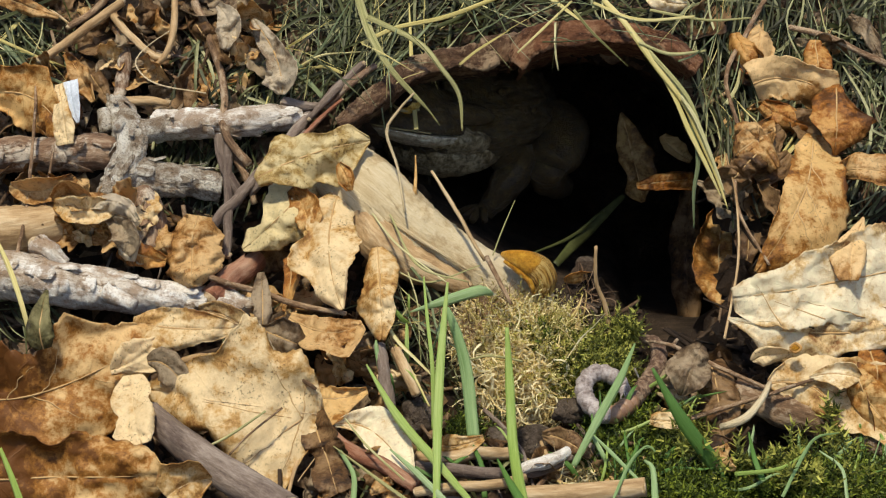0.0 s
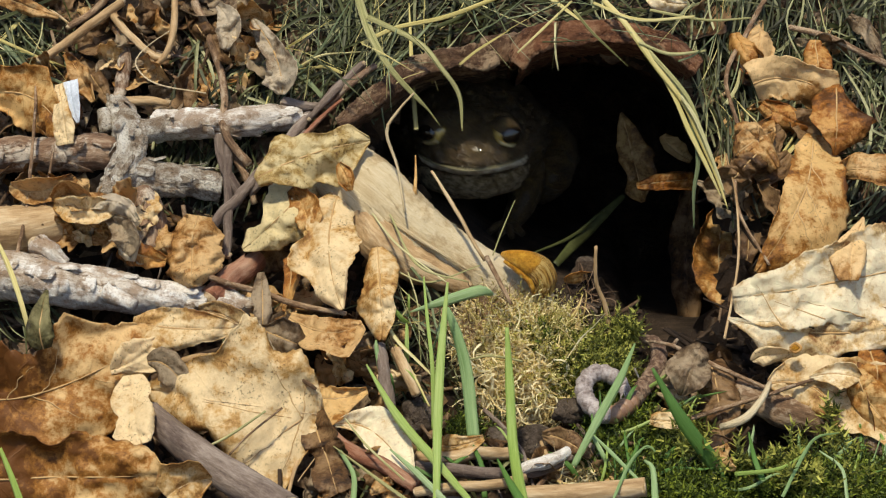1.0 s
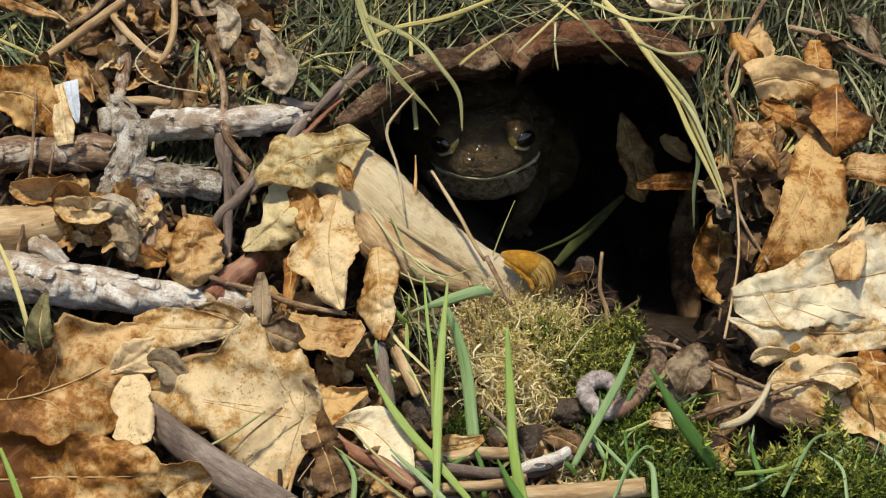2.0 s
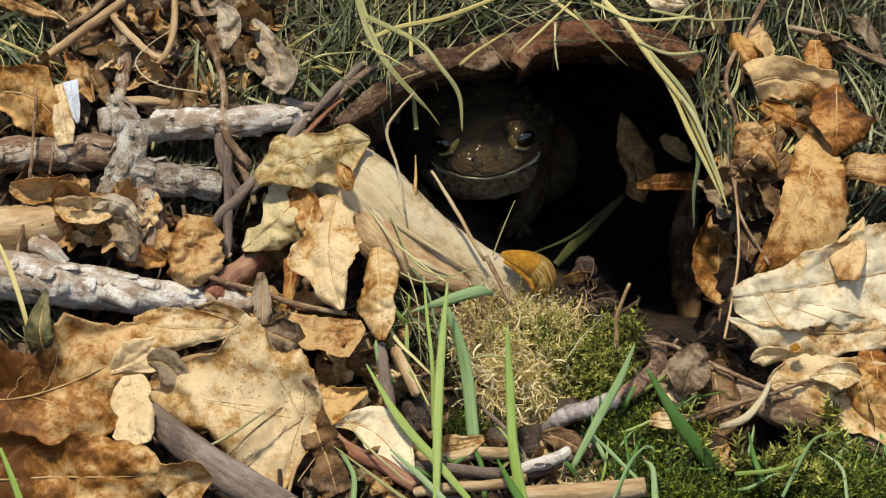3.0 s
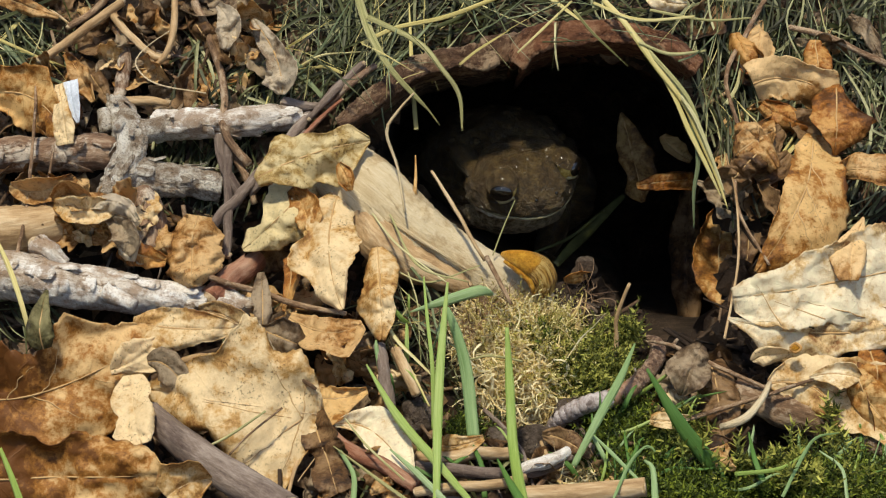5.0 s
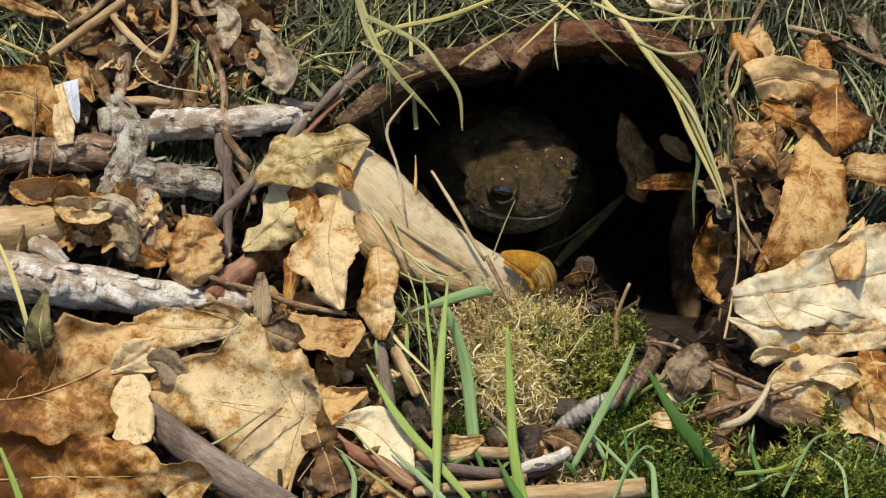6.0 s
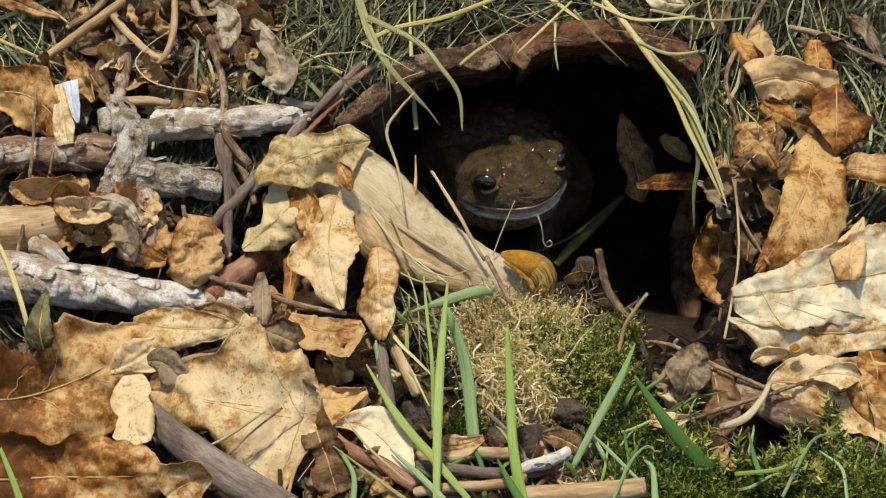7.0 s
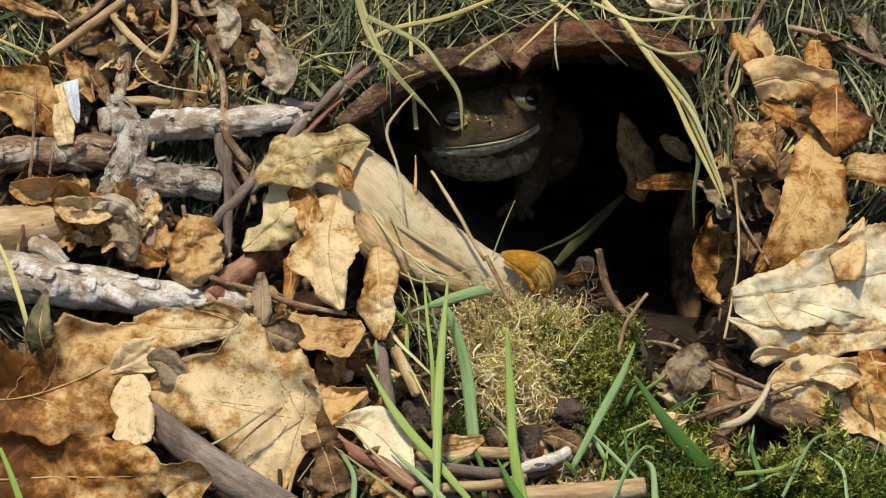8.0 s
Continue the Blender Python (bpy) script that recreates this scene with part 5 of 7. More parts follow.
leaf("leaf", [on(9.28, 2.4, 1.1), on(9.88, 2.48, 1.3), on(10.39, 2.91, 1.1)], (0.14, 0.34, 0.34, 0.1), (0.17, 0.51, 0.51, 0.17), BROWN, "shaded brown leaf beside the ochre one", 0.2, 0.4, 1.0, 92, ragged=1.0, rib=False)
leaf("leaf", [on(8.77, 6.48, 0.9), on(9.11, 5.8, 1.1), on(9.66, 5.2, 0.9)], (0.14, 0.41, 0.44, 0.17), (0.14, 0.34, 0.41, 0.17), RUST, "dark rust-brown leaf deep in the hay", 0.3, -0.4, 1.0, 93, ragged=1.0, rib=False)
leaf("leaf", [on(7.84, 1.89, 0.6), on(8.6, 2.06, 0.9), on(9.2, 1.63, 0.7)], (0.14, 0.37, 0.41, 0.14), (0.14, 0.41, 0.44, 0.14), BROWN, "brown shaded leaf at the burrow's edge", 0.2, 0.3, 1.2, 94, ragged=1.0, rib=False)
leaf("leaf", [on(12.17, 6.99, 0.7), on(12.68, 6.48, 0.9), on(13.19, 5.63, 0.7)], (0.1, 0.27, 0.27, 0.1), (0.1, 0.24, 0.24, 0.1), GREY, "grey-brown leaf scrap in the hay", 0.3, 0.4, 1.0, 95, ragged=1.0, rib=False)
leaf("leaf", [on(-12.99, 1.89, 1.6), on(-12.05, 1.75, 2), on(-11.08, 2.19, 1.7)], (0.14, 0.31, 0.37, 0.31, 0.1), (0.14, 0.34, 0.41, 0.37, 0.14), TAN, "tan folded leaf beside dry stems", 0.3, 0.7, 1.0, 96, ragged=1.2, freq=1.6)
leaf("leaf", [on(-11.71, 1.38, 1.9), on(-10.78, 1.17, 2.3), on(-9.67, 1.34, 2)], (0.14, 0.37, 0.41, 0.34, 0.1), (0.14, 0.31, 0.44, 0.37, 0.1), CREAM, "light brown crumpled leaf on the litter", 0.3, 0.6, 1.2, 97, ragged=1.8, freq=2.0, rib=False)
leaf("leaf", [on(-10.1, 0.95, 2), on(-9.5, 0.44, 2.3), on(-9.67, -0.24, 1.9)], (0.1, 0.41, 0.44, 0.14), (0.1, 0.34, 0.44, 0.14), GREY, "pale grey crumpled leaf shred", 0.3, 0.6, 1.3, 98, ragged=1.8, freq=2.2, rib=False)
leaf("leaf", [on(-11.37, 5.88, 1.2), on(-10.95, 5.29, 1.5), on(-10.52, 4.44, 1.2)], (0.1, 0.24, 0.34, 0.24, 0.07), (0.1, 0.2, 0.31, 0.34, 0.1), TAN, "tan twisted leaf hanging from a stalk", 0.4, 0.6, 1.1, 99, ragged=1.4, rib=False)
leaf("leaf", [on(-6.78, 7.33, 0.9), on(-6.44, 6.73, 1.1), on(-6.53, 5.97, 0.9)], (0.1, 0.34, 0.37, 0.1), (0.1, 0.31, 0.37, 0.14), GREY_PALE, "crumpled grey leaf among dry stalks", 0.3, 0.5, 1.2, 101, ragged=1.4, freq=1.8, rib=False)


def small_litter(seed=77):
    """Shrivelled leaves and thin stalks between the large ones."""
    rnd = random.Random(seed)
    zones = [((-8.74, 5.97), (4.4, 1.6), 74, 30, -0.5), ((-9.93, 0.7), (3.4, 1.6), 16, 8, -0.4), ((10.47, 5.97), (2.8, 1.6), 12, 8, -0.3), ((9.28, 2.74), (1.2, 1.6), 14, 0, -0.4),
             ((-2.45, -3.72), (1.6, 1.8), 14, 8, 0.0), ((-2.11, -6.78), (2.6, 0.9), 9, 9, 0.4), ((7.92, -4.57), (1.5, 1.2), 6, 1, -0.3), ((-5.17, -1.34), (1.4, 1.2), 8, 4, 0.0), ((3.67, -6.44), (2.0, 0.9), 6, 8, 0.5), ((-12.31, 2.4), (1.2, 2.0), 7, 5, -0.2)]
    words = {"leaf_brown": "shrivelled dark brown leaf in the litter", "leaf_grey": "shrivelled grey-brown leaf in the litter", "leaf_tan": "small crumpled tan leaf in the litter", "leaf_rust": "small crumpled rusty leaf in the litter"}
    k = 100
    for (cu, cv), (hu, hv), leaves, stalks, lift in zones:
        for _ in range(leaves):
            u, v, a = cu + rnd.uniform(-hu, hu), cv + rnd.uniform(-hv, hv), rnd.uniform(0, 6.28)
            if burrow(u, v) > 0.3:
                continue
            ln, wd = rnd.uniform(0.9, 2.3), rnd.uniform(0.25, 0.6)
            du, dv = math.cos(a) * ln / 2, math.sin(a) * ln / 2
            li = lift + rnd.uniform(-0.3, 0.4)
            mat = rnd.choice([BROWN, BROWN, GREY, GREY, TAN, TAN])
            leaf("leaf", [on(u - du, v - dv, li - 0.2), on(u, v, li + rnd.uniform(0, 0.4)), on(u + du, v + dv, li + rnd.uniform(-0.3, 0.3))], [0.05, wd, wd * rnd.uniform(0.5, 1.3), 0.03], [0.05, wd * rnd.uniform(0.6, 1.2), wd, 0.03],
                 mat, words[mat.name], rnd.uniform(-0.9, 0.9), rnd.choice([-1, 1]) * rnd.uniform(0.5, 1.7), 1.9, k, rib=False, group="shrivelled leaves", n=32, m=9, ragged=3.2, freq=2.6, lobes=rnd.choice([0.0, 0.35]), count=rnd.uniform(1.5, 4))
            k += 1
        for _ in range(stalks):
            u, v, a = cu + rnd.uniform(-hu, hu), cv + rnd.uniform(-hv, hv), rnd.uniform(0, 6.28)
            if burrow(u, v) > 0.3:
                continue
            ln, r = rnd.uniform(1.0, 3.2), rnd.uniform(0.02, 0.075)
            du, dv = math.cos(a) * ln / 2, math.sin(a) * ln / 2
            li = lift + rnd.uniform(-0.1, 0.5)
            b = rnd.uniform(-0.3, 0.3)
            stick("twig", [on(u - du, v - dv, li - 0.3), on(u - dv * b, v + du * b, li + 0.2), on(u + du, v + dv, li + rnd.uniform(-0.3, 0.5))], [r, r, r * 0.7], rnd.choice([TWIG_BROWN, BARK_GREY, STRAW_WOOD]), "short thin dry twig in the litter", "twig", "small twigs", k, 0.2, False)
            k += 1


def shreds(seed=31):
    """Torn, curled scraps of leaf lying on top of the darker litter."""
    rnd = random.Random(seed)
    words = {"leaf_tan": "torn curled tan scrap of leaf", "leaf_grey": "torn grey-brown scrap of leaf", "leaf_cream": "torn curled cream scrap of leaf", "leaf_brown": "torn dark brown scrap of leaf"}
    zones = [((-11.29, 1.12), (1.9, 0.7), 13, 0.8), ((-9.93, 0.53), (1.6, 0.6), 8, 0.9), ((-4.83, -1.68), (0.9, 0.9), 6, 0.9), ((-2.11, -3.72), (1.2, 1.0), 9, 0.8), ((-2.45, -6.44), (1.8, 0.8), 8, 1.0), ((-7.72, 5.97), (2.4, 1.2), 12, 0.4), ((9.28, 2.91), (0.7, 1.6), 7, 0.5), ((7.75, -4.74), (1.3, 1.0), 5, 0.5)]
    k = 400
    for (cu, cv), (hu, hv), count, lift in zones:
        for _ in range(count):
            u, v, a = cu + rnd.uniform(-hu, hu), cv + rnd.uniform(-hv, hv), rnd.uniform(0, 6.28)
            if burrow(u, v) > 0.3:
                continue
            ln, wd = rnd.uniform(0.7, 1.6), rnd.uniform(0.22, 0.5)
            du, dv, li = math.cos(a) * ln / 2, math.sin(a) * ln / 2, lift + rnd.uniform(-0.2, 0.4)
            mat = rnd.choice([TAN, TAN, GREY, CREAM, BROWN])
            leaf("leaf_scrap", [on(u - du, v - dv, li - 0.2), on(u, v, li + rnd.uniform(0, 0.4)), on(u + du, v + dv, li + rnd.uniform(-0.3, 0.4))], [wd * 0.3, wd, wd * rnd.uniform(0.3, 1.2), wd * 0.2], [wd * 0.2, wd * rnd.uniform(0.5, 1.2), wd, wd * 0.4],
                 mat, words[mat.name], rnd.uniform(-0.8, 0.8), rnd.choice([-1, 1]) * rnd.uniform(0.4, 1.3), 2.0, k, rib=False, group="leaf scraps", n=26, m=8, ragged=3.6, freq=3.0, lobes=0.4, count=rnd.uniform(1.5, 4))
            k += 1


small_litter()
shreds()


root_spot = thing("leaf_gall", on(10.61, -2.98, 2.4), "small round rusty gall on a pale leaf", "gall")
piece("rim", tube([at(10.44, -2.98, 4.41), at(10.61, -2.84, 4.45), at(10.78, -2.98, 4.53), at(10.61, -3.11, 4.47), at(10.44, -2.99, 4.41)], (0.04, 0.04, 0.04, 0.04, 0.04), 8, 0.2, 2, 0.05), RUST, root_spot, "dark rusty rim")
piece("disc", tube([at(10.61, -2.98, 4.35), at(10.61, -2.98, 4.49)], (0.14, 0.12), 14, 0.15, 2, 0.05), SLUG_BODY, root_spot, "orange-brown middle")


# ---- grass and hay ----
def blade(name, points, widths, material, label, group="grass blades", fold=0.25, twist=0.0, thick=0.008):
    label = worded(label, " in the litter")
    widths = [x * (0.55 if name == "straw" else 0.68) for x in widths]
    shape = strip(points, widths, None, fold, 0.12, twist)
    if name == "straw":
        return tagged(piece(name, shape, material, thick=thick), label, "grass", group)
    root = thing(name, points[0], label, "grass", group)
    piece("leaf_blade", shape, material, root, thick=thick)
    keel = [shape[0][k] - OUT * 0.0003 for k in range(2, len(shape[0]), 5)][::4]
    piece("midvein", tube(keel, [max(widths) * 0.045, 0.006], 6, 0.05, 1, 0.2), material, root)
    return root


G = "green grass blades"
blade("grass_stalk", [on(-0.2, -7.63, 2.2), on(-0.15, -4.74, 3.6), on(-0.02, -2.7, 4.2), on(0.14, -1, 4.4)], (0.27, 0.41, 0.31, 0.09), GRASS, "upright fresh green blade of grass", G)
blade("grass_stalk", [on(-0.27, -5.42, 2.6), on(-0.32, -3.55, 3.4), on(-0.48, -2.02, 3.8), on(-0.58, -0.83, 3.9)], (0.2, 0.17, 0.14, 0.07), GRASS, "thin grass blade with a tan tip", G)
blade("grass_stalk", [on(0.92, -5.68, 1.9), on(0.71, -3.72, 2.6), on(0.41, -2.53, 3), on(0.1, -1.77, 3.2)], (0.51, 0.51, 0.41, 0.24), GRASS_BLUE, "broad bluish-green blade of grass", G)
blade("grass_stalk", [on(-1, -1.9, 2.4), on(0.1, -1.55, 3), on(1.12, -1.26, 2.8), on(1.5, -1.38, 2.4)], (0.05, 0.44, 0.48, 0.17), GRASS_BLUE, "bluish-green blade bent across the root", G)
blade("grass_stalk", [on(0.78, -7.55, 2.2), on(-0.24, -6.36, 2.8), on(-1.34, -5.08, 2.9), on(-2.31, -3.47, 2.6)], (0.24, 0.37, 0.37, 0.07), GRASS, "slanting green blade of grass", G)
blade("grass_stalk", [on(2.4, -7.63, 2.6), on(2.11, -5.93, 3.2), on(2.01, -4.06, 3.7), on(1.92, -2.36, 3.9)], (0.44, 0.41, 0.37, 0.14), GRASS, "upright yellow-green blade of grass", G)
blade("grass_stalk", [on(2.48, -7.8, 2.6), on(2.06, -7.12, 2.9), on(1.63, -6.31, 2.9)], (0.41, 0.31, 0.07), GRASS_DARK, "short green blade of grass", G)
blade("grass_stalk", [on(3.93, -6.53, 1.9), on(4.69, -5.08, 2.5), on(5.34, -3.89, 2.7), on(5.78, -2.84, 2.5)], (0.24, 0.37, 0.34, 0.07), GRASS_BLUE, "slanting bluish-green blade beside the moss", G)
blade("grass_stalk", [on(9.2, -5.51, 2.6), on(9.37, -6.27, 2.8), on(9.62, -6.95, 2.4)], (0.07, 0.21, 0.25), GRASS_DARK, "short dark green blade", G)
blade("grass_stalk", [on(10.22, -7.46, 2.4), on(10.81, -6.27, 3.2), on(11.24, -5.68, 3.3), on(11.92, -5.53, 3)], (0.14, 0.16, 0.12, 0.05), GRASS_BLUE, "arching green blade of grass", G)
blade("grass_stalk", [on(5.12, -7.55, 2.2), on(5.63, -6.44, 2.6), on(6.14, -5.93, 2.6), on(6.39, -6.1, 2.5)], (0.12, 0.14, 0.10, 0.06), GRASS_BLUE, "bent thin green blade", G)
blade("grass_stalk", [on(6.39, -7.55, 2.4), on(6.31, -6.61, 2.8), on(6.05, -6.36, 2.8)], (0.28, 0.21, 0.10), GRASS_BLUE, "short bluish blade", G)
blade("grass_stalk", [on(5.88, -6.95, 2.2), on(5.03, -6.1, 2.6), on(4.52, -5.59, 2.5)], (0.12, 0.16, 0.06), GRASS_BLUE, "thin slanting blade", G)
blade("grass_stalk", [on(12.17, -7.55, 2.6), on(12, -6.61, 3), on(11.32, -6.07, 3.1)], (0.14, 0.14, 0.06), GRASS_BLUE, "thin bending blade", G)
blade("grass_stalk", [on(8.77, -6.78, 2.5), on(10.13, -6.61, 2.9), on(10.98, -6.1, 2.9)], (0.19, 0.17, 0.07), GRASS, "green blade lying over moss", G)
blade("grass_stalk", [on(-12.72, -7.63, 3), on(-13.02, -6.78, 3.2), on(-13.43, -5.76, 3.2)], (0.31, 0.24, 0.14), GRASS, "bright green blade at the leaves' edge", G)
blade("grass_stalk", [on(0.1, -7.63, 2.4), on(-0.75, -6.78, 2.6), on(-1.6, -6.02, 2.5)], (0.27, 0.27, 0.07), GRASS_BLUE, "low bluish blade of grass", G)
blade("grass_stalk", [on(-2.7, -7.63, 2.2), on(-2.7, -6.78, 2.5), on(-3.13, -6.02, 2.3), on(-3.3, -5.59, 2.1)], (0.24, 0.2, 0.14, 0.07), GRASS_BLUE, "curled grey-green blade", G)
blade("grass_stalk", [on(-1.09, -7.55, 2.3), on(-1.94, -6.95, 2.5), on(-3.3, -5.93, 2.4)], (0.14, 0.14, 0.05), HAY_GREY, "dry pale blade", G)
blade("grass_stalk", [on(-1.17, -6.95, 2.5), on(-2.28, -5.93, 2.7), on(-2.96, -5.08, 2.5)], (0.09, 0.1, 0.05), HAY_GREY, "thin dry blade", G)
H = "dry grass strands"
blade("straw", [on(-13.5, 0.44, 2), on(-13.02, -0.66, 2.4), on(-12.65, -1.77, 2.4), on(-12.41, -2.7, 2)], (0.17, 0.29, 0.27, 0.2), HAY_YELLOW, "yellow flat straw", H)
blade("straw", [at(-2.58, 7.67, -1), at(-2.19, 6.48, 0.2), at(-1.6, 5.46, 1), at(-0.88, 4.64, 1), at(-0.44, 4.18, 0.8), at(-0.1, 3.72, 0.6)], (0.44, 0.48, 0.31, 0.27, 0.1, 0.05), HAY_GREY, "grey-green dry grass blade drooping over the arch", H)
blade("straw", [at(-2.28, 6.99, 0), at(-0.75, 6.22, 0.7), at(-0.07, 5.46, 0.9), at(0.48, 4.64, 0.7), at(0.58, 3.55, 0.5)], (0.31, 0.31, 0.27, 0.24, 0.09), HAY_GREY, "drooping olive dry grass blade with a split tip", H)
blade("straw", [on(-2.45, 6.17, 1.6), on(-1.43, 6.65, 1.8), on(0.1, 6.99, 1.7), on(1.8, 7.63, 1.4)], (0.24, 0.26, 0.26, 0.24), HAY_YELLOW, "thick yellow straw across the hay", H)
blade("straw", [at(2.24, 5.9, 0.9), at(2.99, 6.61, 0.8), at(3.88, 7.46, -0.4)], (0.1, 0.14, 0.12), HAY_YELLOW, "pale straw sticking out of the hay", H)
blade("straw", [at(3.38, 6.82, 0.3), at(3.38, 5.97, 0.7), at(3.47, 5.36, 0.6)], (0.12, 0.12, 0.07), HAY_GREY, "short hanging grass end", H)
blade("straw", [at(4.83, 7.5, -0.3), at(5.46, 6.82, 0.5), at(6.39, 5.54, 0.9), at(7.24, 4.44, 1.1), at(7.75, 3.33, 1.2), at(8.19, 2.31, 1.3), at(8.57, 1.21, 1.3)], (0.28, 0.31, 0.33, 0.36, 0.31, 0.23, 0.06), HAY_YELLOW, "long yellow grass blade hanging past the burrow", H)
blade("straw", [at(6.22, 5.88, 0.8), at(6.94, 4.61, 1), at(7.41, 3.55, 1.2), at(7.92, 2.53, 1.25), at(8.4, 1.51, 1.2)], (0.11, 0.23, 0.28, 0.23, 0.06), HAY_YELLOW, "olive grass blade hanging past the burrow", H)
blade("straw", [at(7.16, 4.61, 1.2), at(7.62, 3.89, 1.3), at(8.06, 2.82, 1.35), at(8.47, 1.72, 1.3)], (0.16, 0.23, 0.20, 0.05), HAY_GREY, "pale green grass blade hanging past the burrow", H)
blade("straw", [at(5.2, 7.12, 0.2), at(6.22, 5.93, 0.8), at(7.33, 4.61, 1.2), at(7.92, 3.25, 1.3)], (0.2, 0.24, 0.24, 0.06), HAY_GREY, "olive split grass blade over the bark arch", H)
blade("straw", [at(7.16, 4.69, 1), at(7.55, 3.59, 1.1), at(7.68, 2.65, 1.1), at(7.55, 1.72, 1), at(7.55, 0.63, 0.8)], (0.22, 0.3, 0.26, 0.2, 0.06), HAY_PALE, "grey-green hanging grass blade", H)
blade("straw", [at(5.88, 6.22, 0.8), at(6.82, 5.87, 0.8), at(7.92, 5.97, 0.5)], (0.14, 0.2, 0.12), HAY_GREY, "pale grass blade over the bark", H)
blade("straw", [on(6.22, 7.19, 1.2), on(7.92, 6.89, 1.5), on(9.28, 6.95, 1.4)], (0.17, 0.15, 0.1), HAY_GREY, "flat grey-green grass blade", H)
blade("straw", [at(4.52, 7.41, 0), at(5.88, 6.9, 0.6), at(7.58, 6.99, 0.3)], (0.15, 0.2, 0.14), HAY_YELLOW, "yellow grass blade over the bark", H)
# Two blades in the dark hay colour, which stands in for the burrow's shade.
blade("straw", [at(3.4, -0.46, -3), at(4.35, 0.56, -4.6), at(5.46, 1.63, -5.8)], (0.4, 0.8, 0.3), HAY_SHADED, "dull broad grass blade inside the burrow", H)
blade("straw", [at(2.65, -0.15, -2.8), at(3.84, 0.36, -4), at(4.86, 1.17, -5)], (0.1, 0.2, 0.09), HAY_SHADED, "dull grass blade inside the burrow", H)
blade("straw", [at(1.5, -0.19, 1.6), at(1.8, 0.61, 1.4), at(2.16, 1.46, 1.2)], (0.07, 0.07, 0.03), HAY_GREY, "thin pale grass stalk by the slug", H)
blade("straw", [on(-1.43, -0.66, 1.9), on(-0.41, -1, 2.2), on(1.12, -0.49, 1.9)], (0.09, 0.1, 0.07), HAY_GREY, "thin pale strand on the root", H)
blade("straw", [on(-1.43, -2.87, 1.6), on(-0.92, -3.72, 1.8), on(-0.41, -4.74, 1.7)], (0.12, 0.14, 0.09), HAY_YELLOW, "yellow strand below the root", H)
blade("straw", [on(-2.45, 1.55, 2.2), on(-1.43, 0.19, 2.5), on(0.1, -1, 2.4)], (0.09, 0.12, 0.07), HAY_GREY, "greenish strand lying over the root", H)
blade("straw", [on(-1.6, 1.04, 2.4), on(-0.75, -0.49, 2.5), on(0.78, -1, 2.2)], (0.1, 0.14, 0.07), HAY_GREY, "olive strand lying over the root", H)
blade("straw", [on(0.7, -3.35, 1.9), on(1.46, -3.21, 2.1), on(2.4, -3.38, 1.9)], (0.09, 0.14, 0.09), HAY_GREY, "white strand across the dry moss", H)


def loose_straws(seed=5):
    """Single strands that stand out of the hay or hang over the bark arch."""
    rnd = random.Random(seed)
    beds = [((-2.4, 6.2), (2.0, 1.2), 40, 70, 38, 0.9, None), ((11.9, 4.9), (1.8, 2.7), 26, 65, 45, 0.7, None), ((8.4, 5.0), (0.7, 2.2), 20, 85, 25, 0.9, None), ((3.2, 7.3), (3.4, 0.5), 22, 15, 50, 0.8, None), ((-4.6, 5.8), (0.8, 1.2), 10, 70, 30, 0.6, None), ((-12.9, 6.3), (0.9, 1.1), 22, -50, 40, 0.6, None), ((-2.0, 5.2), (1.6, 0.6), 12, -60, 35, 0.0, 0.95), ((2.6, 6.4), (2.2, 0.5), 7, -50, 45, 0.0, 0.6), ((6.5, 6.3), (1.6, 0.4), 5, -20, 40, 0.0, 0.6), ((-1.1, -2.2), (0.9, 0.8), 14, -55, 35, 1.3, None)]
    for (cu, cv), (hu, hv), count, lean, wide, lift, plane in beds:
        for _ in range(count):
            u, v, a = cu + rnd.uniform(-hu, hu), cv + rnd.uniform(-hv, hv), radians(rnd.gauss(lean, wide))
            ln, w = rnd.uniform(1.2, 4.2), rnd.uniform(0.08, 0.26) if rnd.random() < 0.35 else rnd.uniform(0.03, 0.08)
            if plane is not None:
                ln, w = ln * 0.6, w * 0.6
            du, dv, b = math.cos(a) * ln / 2, math.sin(a) * ln / 2, rnd.uniform(-0.2, 0.2)
            spots = [(u - du, v - dv), (u - du * 0.3 - dv * b, v - dv * 0.3 + du * b), (u + du * 0.4 - dv * b * 0.5, v + dv * 0.4 + du * b * 0.5), (u + du, v + dv)]
            pts = [on(p, q, lift + rnd.uniform(-0.2, 0.5)) if plane is None else at(p, q, plane + rnd.uniform(-0.1, 0.35)) for p, q in spots]
            blade("straw", pts, [w, w, w * 0.8, w * 0.2], rnd.choice([HAY_PALE, HAY_PALE, HAY_GREY, HAY_YELLOW, HAY_SHADED, HAY_SHADED, HAY_SHADED]), "loose dry grass strand in the hay", H, rnd.uniform(-0.3, 0.4), rnd.uniform(-1.2, 1.2))


loose_straws()


